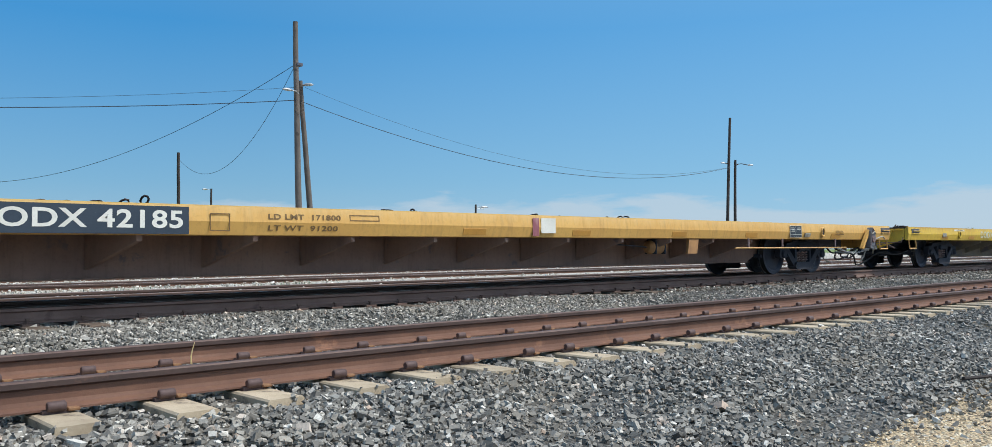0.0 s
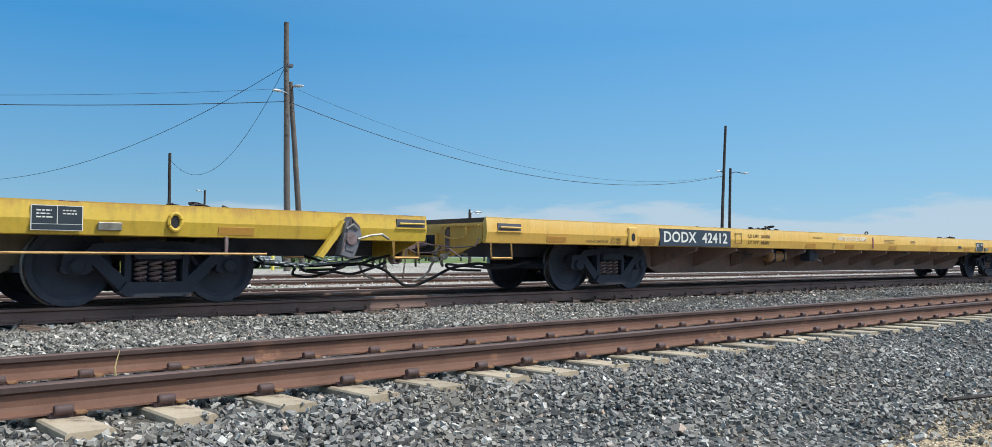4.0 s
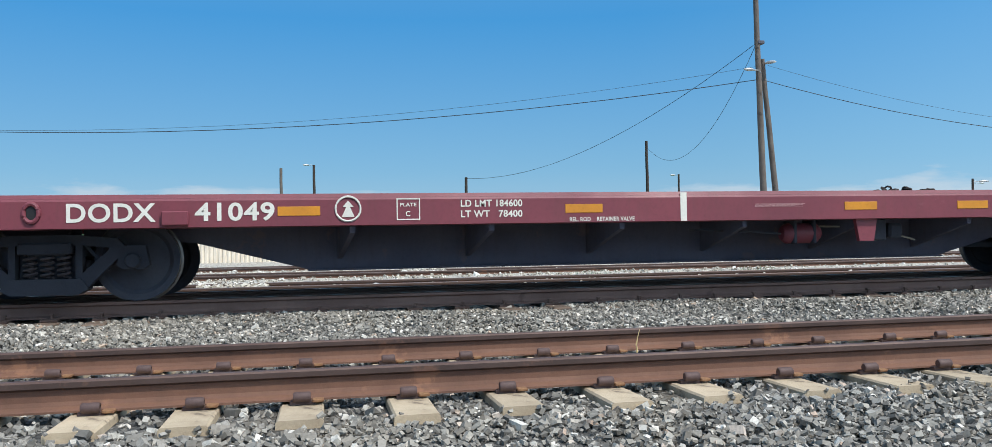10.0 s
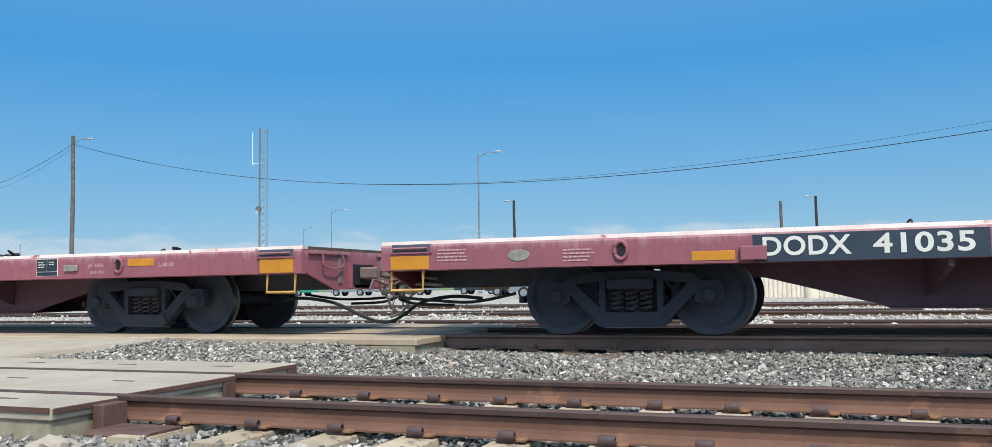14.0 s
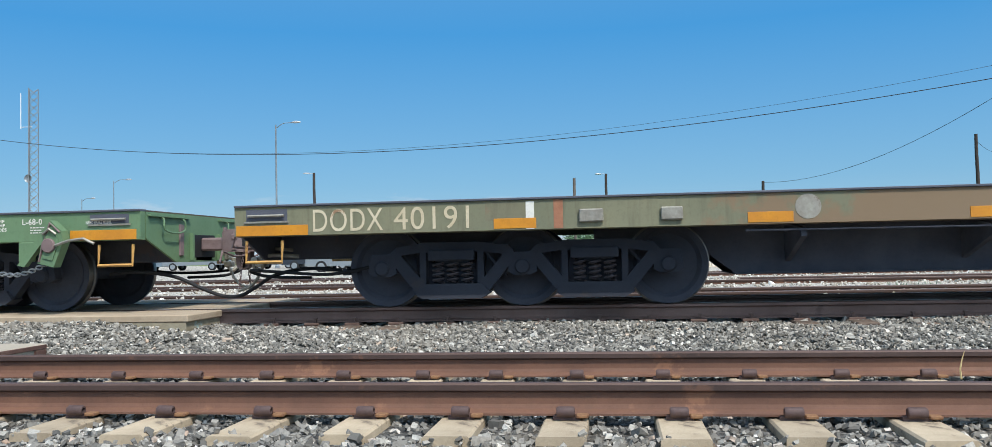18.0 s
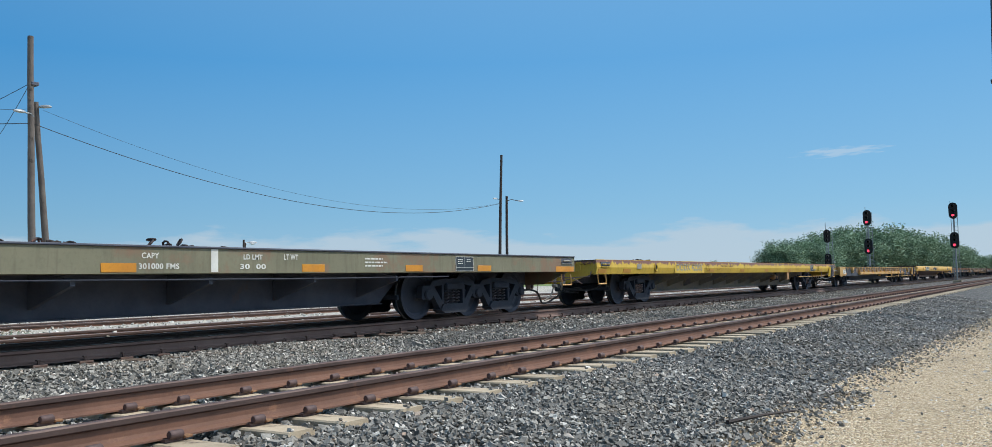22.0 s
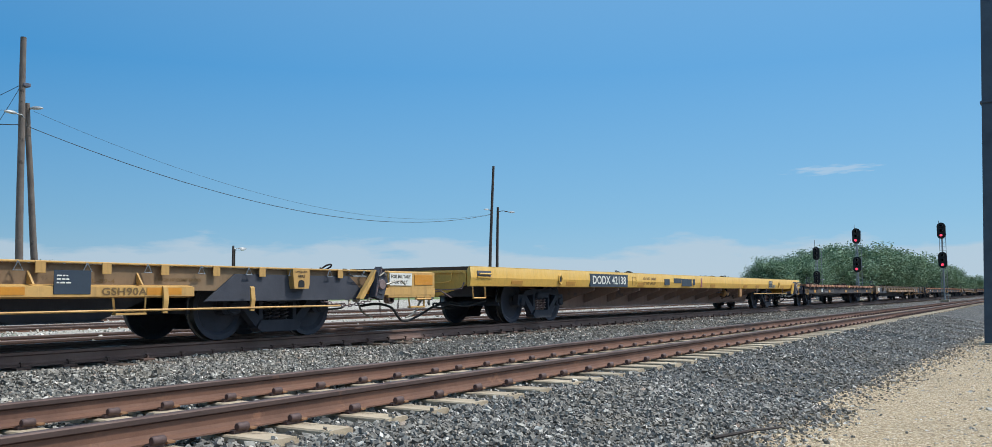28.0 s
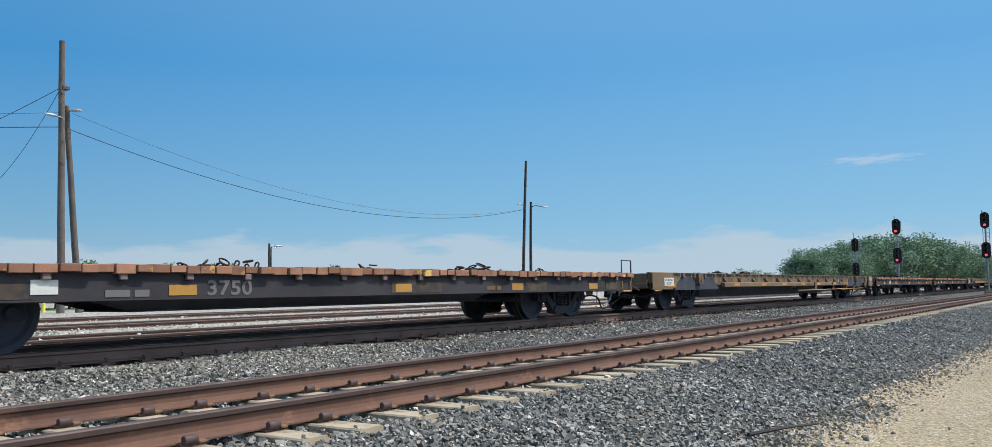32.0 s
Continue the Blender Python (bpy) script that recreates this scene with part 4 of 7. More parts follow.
def wheelset_mesh():
    s = Shape()
    r = 0.455
    for sgn in (-1, 1):
        prof = [(0.0, 0.86), (0.10, 0.86), (0.11, 0.80), (0.16, 0.775), (0.34, 0.755), (0.385, 0.80), (r, 0.805), (r, 0.70), (r + 0.026, 0.695), (r + 0.022, 0.665), (0.37, 0.665), (0.33, 0.70), (0.13, 0.70), (0.085, 0.66), (0.085, 0.0)]
        s.lathe([(a, sgn * b) for a, b in prof], (0, 0, 0), 40)
        s.lathe([(0.0, sgn * 1.0), (0.07, sgn * 1.0), (0.07, sgn * 0.86)], (0, 0, 0), 12)
        for k in range(3):
            a = k * 2.094 + 0.4
            s.tube([(0.05 * math.cos(a), sgn * 0.985, 0.05 * math.sin(a)), (0.05 * math.cos(a), sgn * 1.015, 0.05 * math.sin(a))], 0.013, 6)
    me = s.mesh("wheel_set", M["wheel"], True)
    me.materials.append(M["tread"])
    for p in me.polygons:
        rad = math.hypot(p.center.x, p.center.z)
        if rad > 0.44 and 0.69 < abs(p.center.y) < 0.815:
            p.material_index = 1
    return me


def side_frame_mesh(axles):
    """Cast side frame with its windows, journals and bottom chord, in the plane y = 0."""
    s = Shape()
    t = 0.065
    for a in axles:
        s.prism([(a - 0.17, 0.40), (a - 0.13, 0.62), (a + 0.13, 0.62), (a + 0.17, 0.40), (a + 0.10, 0.36), (a - 0.10, 0.36)], "y", -t, t)
        s.lathe([(0.0, -0.11), (0.07, -0.11), (0.088, -0.085), (0.088, 0.02)], (a, 0, 0.455), 16)
    for a, b in zip(axles, axles[1:]):
        c = (a + b) / 2
        w = (b - a) / 2
        s.prism([(a + 0.05, 0.58), (a + 0.16, 0.70), (c - 0.3, 0.745), (c + 0.3, 0.745), (b - 0.16, 0.70), (b - 0.05, 0.58), (c + 0.36, 0.63), (c - 0.36, 0.63)], "y", -t, t)
        for e in (-1, 1):
            s.prism([(c + e * (w - 0.08), 0.56), (c + e * (w - 0.20), 0.62), (c + e * 0.34, 0.30), (c + e * 0.30, 0.17), (c + e * 0.42, 0.17)], "y", -t, t)
            s.prism([(c + e * 0.30, 0.2), (c + e * 0.37, 0.2), (c + e * 0.37, 0.68), (c + e * 0.30, 0.68)], "y", -t, t)
        s.prism([(c - 0.44, 0.16), (c - 0.36, 0.27), (c + 0.36, 0.27), (c + 0.44, 0.16), (c + 0.34, 0.10), (c - 0.34, 0.10)], "y", -0.11, 0.10)
        s.box(c - 0.27, c + 0.27, -0.12, 0.12, 0.535, 0.66, 0.015)
        s.box(c - 0.3, c + 0.3, 0.085, 0.10, 0.2, 0.6)
        s.tube([(c + 0.36, 0.02, 0.66), (c + 0.62, 0.02, 0.35)], 0.02, 6)
    return s.mesh("side_frame", M["side_frame"])


def springs_mesh(material):
    s = Shape()
    for k in (-0.17, 0.0, 0.17):
        pts = [(k + 0.062 * math.cos(a), 0.062 * math.sin(a), 0.275 + 0.26 * a / (2 * math.pi * 4.5)) for a in np.linspace(0, 2 * math.pi * 4.5, 40)]
        s.tube(pts, 0.015, 5)
    return s.mesh("spring_nest", material, True)


WHEEL_ME, SPRING_ME, PALE_SPRING_ME = wheelset_mesh(), springs_mesh(M["spring"]), springs_mesh(M["pale_spring"])
BEAM_ME = Shape().box(-0.03, 0.03, -0.8, 0.8, -0.04, 0.04, 0.008).mesh("brake_beam", M["truck"])
FRAME_ME = {}
BOLSTER_ME = {}
WHEELS = []


def truck(car, x, axles, springs=None):
    key = tuple(axles)
    if key not in FRAME_ME:
        FRAME_ME[key] = side_frame_mesh(axles)
        b = Shape()
        for a, c in zip(axles, axles[1:]):
            m = (a + c) / 2
            b.box(m - 0.2, m + 0.2, -1.0, 1.0, 0.50, 0.68, 0.02)
        b.box(axles[0] + 0.5, axles[-1] - 0.5, -0.3, 0.3, 0.60, 0.74, 0.02)
        BOLSTER_ME[key] = b.mesh("truck", M["truck"])
    tr = part("truck", BOLSTER_ME[key], None, car, "sooty cast steel truck")
    tr.location = (x, 0, 0)
    for sgn in (-1, 1):
        o = part("side_frame", FRAME_ME[key], None, tr)
        o.location = (0, 0.99 * sgn, 0)
        for a, c in zip(axles, axles[1:]):
            o = part("spring_nest", springs or SPRING_ME, None, tr)
            o.location = ((a + c) / 2, 0.99 * sgn, 0)
    for a in axles:
        o = part("brake_beam", BEAM_ME, None, tr)
        o.location = (a - 0.53, 0, 0.42)
        w = part("wheel_set", WHEEL_ME, None, tr)
        w.location = (a, 0, 0.455)
        WHEELS.append((w, car))
    return tr


def coupler_mesh():
    s = Shape()
    s.box(0.0, -0.36, -0.11, 0.11, 0.72, 0.89, 0.025)
    s.prism([(-0.28, -0.15), (-0.33, -0.19), (-0.62, -0.19), (-0.78, -0.07), (-0.70, -0.02), (-0.58, -0.05), (-0.55, 0.07), (-0.62, 0.19), (-0.50, 0.21), (-0.33, 0.16)], "z", 0.70, 0.965)
    s.prism([(-0.30, 0.89), (-0.34, 0.99), (-0.54, 1.0), (-0.57, 0.96)], "y", -0.1, 0.1)
    s.box(-0.66, -0.58, -0.22, -0.19, 0.72, 0.79, 0.008)
    s.box(-0.66, -0.58, -0.22, -0.19, 0.86, 0.93, 0.008)
    s.prism([(-0.46, 0.70), (-0.48, 0.50), (-0.54, 0.46), (-0.60, 0.50), (-0.60, 0.70)], "y", -0.06, 0.06)
    s.tube([(-0.42, -0.1, 0.72), (-0.44, -0.35, 0.64), (-0.40, -0.7, 0.64), (-0.36, -1.1, 0.70), (-0.3, -1.3, 0.57)], 0.013, 6)
    return s.mesh("coupler", M["coupler"])


def gladhand_mesh():
    """Drooping pipe end with its cast connector and safety chain."""
    s = Shape()
    s.tube(smooth_path([(0.25, -0.42, 0.70), (-0.02, -0.44, 0.72), (-0.12, -0.45, 0.64), (-0.08, -0.44, 0.55), (-0.17, -0.43, 0.46), (-0.22, -0.42, 0.34)]), 0.02, 8)
    s.lathe([(0.0, -0.04), (0.034, -0.04), (0.042, -0.01), (0.034, 0.035), (0.0, 0.035)], (-0.12, -0.45, 0.64), 12)
    s.tube(smooth_path([(-0.22, -0.42, 0.36), (-0.30, -0.40, 0.27), (-0.42, -0.38, 0.22), (-0.50, -0.36, 0.2)]), 0.018, 7)
    s.box(-0.2, -0.08, -0.52, -0.4, 0.5, 0.58, 0.015)
    return s.mesh("pipe_end", M["pale_metal"], True)


def safety_chain_mesh():
    s = Shape()
    for k in range(11):
        c = Vector((-0.50 - 0.006 * k, -0.2, 0.66 - 0.043 * k))
        a = math.pi / 2 * (k % 2)
        s.tube([c + Vector((0.014 * math.sin(t) * math.cos(a), 0.014 * math.sin(t) * math.sin(a), 0.028 * math.cos(t))) for t in np.linspace(0, 2 * math.pi, 9)], 0.006, 5)
    return s.mesh("hose_chain", M["coupler"])


def smooth_path(points, n=5):
    """A curve through the points, n steps between each two."""
    p = [Vector(q) for q in points]
    out = []
    for k in range(len(p) - 1):
        a, b_, c, d = p[max(k - 1, 0)], p[k], p[k + 1], p[min(k + 2, len(p) - 1)]
        for s in range(n):
            t = s / n
            out.append(0.5 * ((2 * b_) + (c - a) * t + (2 * a - 5 * b_ + 4 * c - d) * t * t + (3 * b_ - a - 3 * c + d) * t ** 3))
    return out + [p[-1]]


def hose_mesh(k):
    s = Shape()
    g = 1 - 2 * k
    return s.tube(smooth_path([(g * x, y, z) for x, y, z in ((0.95, -0.62, 0.44), (0.55, -0.66, 0.47), (0.1, -0.60, 0.40), (-0.2, -0.5, 0.25), (-0.42, -0.42, 0.15), (-0.567, -0.40, 0.13))]), 0.023, 8).mesh("air_hose", M["hose"], True)


def trainline_mesh(k):
    s = Shape()
    s.tube(smooth_path([(1.5, -0.9, 0.50), (0.9, -0.85, 0.40 + 0.03 * k), (0.3, -0.8, 0.43), (-0.15, -0.78, 0.46), (0.05, -0.7, 0.38), (0.6, -0.72, 0.36)]), 0.02, 7)
    return s.mesh("hanging_hose", M["hose"], True)


def cock_mesh():
    """Angle cock and pipe end below the coupler."""
    s = Shape()
    s.tube(smooth_path([(0.4, -0.62, 0.62), (0.1, -0.66, 0.64), (-0.12, -0.68, 0.60), (-0.16, -0.66, 0.50), (-0.1, -0.62, 0.44)]), 0.024, 8)
    s.lathe([(0.0, -0.05), (0.045, -0.05), (0.05, 0.0), (0.045, 0.05), (0.0, 0.05)], (-0.13, -0.68, 0.58), 12)
    return s.mesh("angle_cock", M["pale_metal"], True)


TRAINLINE_ME = [trainline_mesh(0), trainline_mesh(1)]
COCK_ME = cock_mesh()
HOSE_BUNDLE = [Shape().tube(smooth_path(p), 0.02, 6).mesh("hanging_hose", M["hose"], True) for p in (
    [(-2.35, -1.0, 0.62), (-2.2, -1.05, 0.48), (-1.75, -1.05, 0.46), (-1.6, -1.0, 0.38), (-1.2, -0.95, 0.36), (-0.9, -0.9, 0.5), (-0.5, -0.85, 0.58)],
    [(-1.7, -0.9, 0.42), (-1.72, -0.9, 0.33), (-1.45, -0.88, 0.30), (-1.1, -0.85, 0.36), (-0.75, -0.8, 0.33), (-0.35, -0.75, 0.42), (-0.1, -0.7, 0.5)],
    [(-1.5, -0.8, 0.58), (-1.1, -0.8, 0.48), (-0.7, -0.78, 0.46), (-0.3, -0.75, 0.55), (0.0, -0.7, 0.6)])]
LEVER_ME = Shape().tube([(-0.05, -1.42, 0.86), (-0.1, -1.40, 0.74), (-0.1, -0.9, 0.72), (-0.14, -0.45, 0.76), (-0.3, -0.12, 0.82)], 0.013, 6).mesh("uncoupling_lever", M["coupler"])
COUPLER_ME, GLAD_ME, HOSE_CHAIN_ME = coupler_mesh(), gladhand_mesh(), safety_chain_mesh()
# flat black patch painted as the shade inside the knuckle
SLOT_ME = Shape().box(-0.52, -0.40, -0.195, -0.186, 0.77, 0.90).mesh("knuckle_slot", M["signal_black"])
HOSE_ME = [hose_mesh(0), hose_mesh(1)]
RING_ME = None


def chain_heap(car, x, y, z, n, spread):
    s = Shape()
    for _ in range(n):
        cx, cy, cz = x + random.gauss(0, spread), y + random.gauss(0, 0.12), z + abs(random.gauss(0.0, 0.045)) + 0.02
        a, b = random.uniform(0, 6.28), random.uniform(-0.9, 0.9)
        pts = []
        for k in range(9):
            t = k * 2 * math.pi / 8
            p = Vector((0.085 * math.cos(t), 0.045 * math.sin(t), 0))
            p.rotate(Euler((b, b * 0.6, a)))
            pts.append(p + Vector((cx, cy, cz)))
        s.tube(pts, 0.015, 5)
    s.box(x - spread, x + spread, y - 0.1, y + 0.1, z - 0.01, z + 0.035, 0.012)
    tagged(part("chain_heap", s, M["chain"], car, "heap of dark tie-down chain"), kind="stuff")


def jack_pad(car, x, z, material, ring=True):
    s = Shape()
    if ring:
        pts = [(x + 0.072 * math.cos(a), SIDE - 0.008, z + 0.095 * math.sin(a)) for a in np.linspace(0, 2 * math.pi, 21)]
        s.tube(pts, 0.024, 8)
        o = part("jack_pad", s, material, car, "raised ring round an oval jacking hole", True)
    else:
        s.box(x - 0.125, x + 0.125, SIDE - 0.022, SIDE + 0.02, 0.775, 1.115, 0.02)
        o = part("jack_pad", s, material, car, "welded pad with a flat black oval painted as its shaded hole")
    dz = z if ring else z - 0.02
    y = SIDE - (0.006 if ring else 0.026)
    n = 20
    # no real hole: a flat black oval carries its shade
    hole = Shape()
    out = [(x + 0.05 * math.cos(2 * math.pi * k / n), y, dz + 0.072 * math.sin(2 * math.pi * k / n)) for k in range(n)]
    inn = [(p[0], y + 0.004, p[2]) for p in out]
    hole.add(out + inn, [tuple(range(n)), tuple(range(n, 2 * n))] + [(i, (i + 1) % n, n + (i + 1) % n, n + i) for i in range(n)])
    part("jack_hole", hole, M["signal_black"], o)


def reflector(car, a, b, z0, z1, dim=False):
    part("reflector", Shape().box(a, b, SIDE - 0.006, SIDE + 0.002, z0, z1, 0.002), M["dim_orange" if dim else "orange"], car)


def info_board(car, a, b, z0, z1, framed=True):
    o = part("data_board", Shape().box(a, b, SIDE - 0.008, SIDE + 0.002, z0, z1), M["white"] if framed else M["board"], car, "stencilled data board in black boxes")
    h, w = z1 - z0, b - a
    for x0, x1, y0, y1 in ((0.02, 0.49, 0.27, 0.97), (0.51, 0.98, 0.27, 0.97), (0.02, 0.98, 0.03, 0.24)):
        part("data_box", Shape().box(a + x0 * w, a + x1 * w, SIDE - 0.011, SIDE - 0.008, z0 + y0 * h, z0 + y1 * h), M["board"], o)
    text_bars(a + 0.1 * w, a + 0.45 * w, z0 + 0.5 * h, z0 + 0.9 * h, SIDE - 0.013, M["white"], o, 3)
    text_bars(a + 0.6 * w, a + 0.9 * w, z0 + 0.65 * h, z0 + 0.9 * h, SIDE - 0.013, M["white"], o, 2)


def hand_brake(car, x, material, housing=None, chain=None):
    """Lever hand brake: angular housing, ratchet, lever and slanting bracket on the side near the end."""
    y = SIDE - 0.03
    hb = part("hand_brake", Shape().prism([(x - 0.10, 0.60), (x + 0.10, 0.55), (x + 0.22, 0.84), (x + 0.19, 0.97), (x + 0.06, 1.09), (x - 0.02, 1.0), (x - 0.06, 0.78)], "y", y - 0.13, y), housing or M["truck"], car, "ratchet hand brake in a folded sheet housing")
    part("ratchet_wheel", Shape().lathe([(0.0, -0.03), (0.075, -0.03), (0.085, -0.015), (0.085, 0.02)], (x + 0.05, y - 0.14, 0.80), 14), M["coupler"], hb, "", True)
    part("housing_rim", Shape().tube([(x - 0.08, y - 0.13, 0.62), (x - 0.03, y - 0.135, 0.8), (x + 0.06, y - 0.135, 1.06), (x + 0.18, y - 0.135, 0.95)], 0.014, 6), M["coupler"], hb)
    part("brake_lever", Shape().tube([(x + 0.14, y - 0.16, 0.80), (x + 0.32, y - 0.18, 0.85), (x + 0.5, y - 0.18, 0.87), (x + 0.62, y - 0.17, 0.81)], 0.017, 6), M["pale_metal"], hb, "worn steel lever")
    part("brake_bracket", Shape().prism([(x - 0.40, 0.58), (x - 0.31, 0.56), (x + 0.05, 1.0), (x - 0.02, 1.04)], "y", y - 0.07, y + 0.005), material, hb)
    links = Shape()
    p0, p1 = Vector((x - 0.05, SIDE - 0.1, 0.58)), Vector((x - 1.1, SIDE + 0.2, 0.60))
    for k in range(18):
        c = p0.lerp(p1, (k + 0.5) / 18) + Vector((0, 0, -0.12 * math.sin(math.pi * (k + 0.5) / 18)))
        ang = math.pi / 2 * (k % 2)
        pts = [c + Vector((0.042 * math.cos(a), 0.022 * math.sin(a) * math.cos(ang), 0.022 * math.sin(a) * math.sin(ang))) for a in np.linspace(0, 2 * math.pi, 9)]
        links.tube(pts, 0.01, 5)
    part("brake_chain", links, chain or M["coupler"], hb)
    part("brake_pawl", Shape().tube([(x - 0.02, y - 0.15, 0.93), (x + 0.07, y - 0.17, 0.99), (x + 0.15, y - 0.16, 0.93)], 0.014, 6), M["pale_metal"], hb)
    part("housing_cover", Shape().prism([(x - 0.03, 0.66), (x + 0.09, 0.63), (x + 0.17, 0.84), (x + 0.14, 0.92), (x + 0.06, 0.98), (x + 0.01, 0.92)], "y", y - 0.142, y - 0.13), housing or M["truck"], hb)


def reservoir(car, x0, x1, material):
    y = -1.12
    s = Shape()
    s.lathe([(0.0, x0), (0.08, x0 + 0.01), (0.125, x0 + 0.06), (0.13, x0 + 0.1), (0.13, x1 - 0.1), (0.125, x1 - 0.06), (0.08, x1 - 0.01), (0.0, x1)], (0, y, 0.63), 18, "x")
    o = part("air_reservoir", s, material, car, "painted cylindrical air tank under the side", True)
    for k in (0.25, 0.75):
        xx = x0 + (x1 - x0) * k
        part("tank_strap", Shape().box(xx - 0.02, xx + 0.02, y - 0.135, y + 0.135, 0.5, 0.8, 0.01), M["truck"], o)
    part("brake_pipe", Shape().tube([(x0 - 1.2, y + 0.1, 0.7), (x0 - 0.4, y + 0.05, 0.66), (x0, y, 0.63)], 0.014, 6), M["truck"], o)


def valve_set(car, x):
    o = part("control_valve", Shape().box(x, x + 0.22, -1.3, -1.05, 0.52, 0.80, 0.02).box(x + 0.3, x + 0.5, -1.25, -1.05, 0.55, 0.74, 0.03), M["truck"], car, "dark brake control valve")
    part("valve_pipe", Shape().tube([(x - 0.8, -1.1, 0.72), (x, -1.15, 0.70), (x + 0.6, -1.15, 0.56), (x + 0.7, -1.2, 0.52)], 0.013, 6), M["pale_metal"], o)


def bridge_pocket(car, a, b, z0, z1, material):
    # nothing is cut in: the dark plate paints the shade of a recess
    o = part("end_pocket", Shape().box(a, b, SIDE - 0.004, SIDE + 0.05, z0, z1), M["black"], car, "flat dark plate painted as the shade of a recess, with a grab bar")
    zc = z0 + 0.45 * (z1 - z0)
    part("grab_bar", Shape().tube([(a + 0.03, SIDE - 0.03, zc), (b - 0.03, SIDE - 0.03, zc)], 0.016, 6), material, o)
    part("pocket_lip", Shape().box(a - 0.02, b + 0.02, SIDE - 0.02, SIDE + 0.01, z0 - 0.022, z0 - 0.003), material, o)


def stirrup(car, x, sgn=-1, material="stirrup", w=0.42):
    s = Shape().tube([(x, 1.50 * sgn, 0.80), (x, 1.52 * sgn, 0.56), (x + w, 1.52 * sgn, 0.56), (x + w, 1.50 * sgn, 0.80)], 0.021, 4)
    part("step_stirrup", s, M[material], car, "bent bar step")


def end_gear(car, L):
    for e in (0, 1):
        f = Matrix.Identity(4) if e == 0 else Matrix.Translation((L, 0, 0)) @ Matrix.Rotation(math.pi, 4, "Z")
        o = part("coupler", COUPLER_ME, None, car, "rusty knuckle coupler")
        o.matrix_local = f
        part("knuckle_slot", SLOT_ME, None, o)
        part("hose_chain", HOSE_CHAIN_ME, None, o)
        part("pipe_end", GLAD_ME, None, car, "worn bent brake pipe end").matrix_local = f
        h = part("air_hose", HOSE_ME[e], None, car, "black rubber air hose")
        h.matrix_local = Matrix.Translation((0 if e == 0 else L, 0, 0))
        part("hanging_hose", TRAINLINE_ME[e], None, car, "looped black rubber hose").matrix_local = f
        part("angle_cock", COCK_ME, None, car).matrix_local = f
        part("uncoupling_lever", LEVER_ME, None, car).matrix_local = f
        for sgn in (-1, 1):
            x0 = 0.0 if e == 0 else L
            part("end_post", Shape().box(x0 - 0.02, x0 + 0.02, sgn * 0.62 - 0.05, sgn * 0.62 + 0.05, 0.66, 1.05, 0.008), M["coupler"], car)
        part("draft_sill", Shape().box(*(((0.0, 3.0)) if e == 0 else (L - 3.0, L)), -0.24, 0.24, 0.58, 0.95, 0.02), M["black"], car)
        stirrup(car, 0.12 if e == 0 else L - 0.54, -1)
        stirrup(car, 0.12 if e == 0 else L - 0.54, 1)


def end_plate(car, x, top, low, material, out):
    """End sheet that narrows downwards, with a black sheet for the shaded coupler opening, a grab loop and gussets;
    out: -1 or 1, the side it faces.
    """
    t = 0.03
    a, b = (x, x + t) if out < 0 else (x - t, x)
    face = x + 0.004 * out
    o = part("end_sill", Shape().prism([(-1.435, top), (1.435, top), (1.435, low + 0.02), (1.40, low), (0.72, 0.58), (-0.72, 0.58), (-1.40, low), (-1.435, low + 0.02)], "x", a, b), material, car, "tapering end sheet")
    # black sheet laid on the end, painting the dark of the opening
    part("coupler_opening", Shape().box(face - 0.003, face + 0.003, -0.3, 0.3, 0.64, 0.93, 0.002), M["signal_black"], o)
    for sgn in (-1, 1):
        y0, y1 = sgn * 0.62, sgn * 1.12
        loop = smooth_path([(x, y0, top - 0.06), (x + 0.055 * out, y0, top - 0.08), (x + 0.06 * out, y0, top - 0.2), (x + 0.06 * out, (y0 + y1) / 2, top - 0.24), (x + 0.06 * out, y1, top - 0.2), (x + 0.055 * out, y1, top - 0.08), (x, y1, top - 0.06)], 3)
        part("grab_loop", Shape().tube(loop, 0.012, 6), material, o)
        part("end_gusset", Shape().prism([(sgn * 0.36, 0.95), (sgn * 0.40, 0.95), (sgn * 0.40, 0.60), (sgn * 0.36, 0.60)], "x", face, face + 0.05 * out), material, o)
        part("end_gusset", Shape().prism([(sgn * 0.42, top - 0.03), (sgn * 1.4, top - 0.03), (sgn * 1.4, top - 0.05), (sgn * 0.42, top - 0.05)], "x", face, face + 0.035 * out), material, o)


def side_pair(car, outline, L, material, name="side_sill", x0=0.0):
    for sgn in (1, -1):
        s = Shape().prism([(sgn * y, z) for y, z in outline], "x", x0, L - x0)
        part(name, s, material, car)


def fish_belly(car, L, a, b, bottom, half, material, top=0.95):
    out = [(a - 1.2, top), (L - a + 1.2, top), (L - a + 1.2, 0.70), (L - a, 0.64), (L - b, bottom), (b, bottom), (a, 0.64), (a - 1.2, 0.70)]
    s = Shape()
    for y in (-half, half - 0.02):
        s.prism(out, "y", y, y + 0.02)
    s.box(b, L - b, -half - 0.08, half + 0.08, bottom - 0.02, bottom, 0.004)
    part("centre_sill", s, material, car, "deep fish-bellied centre sill")


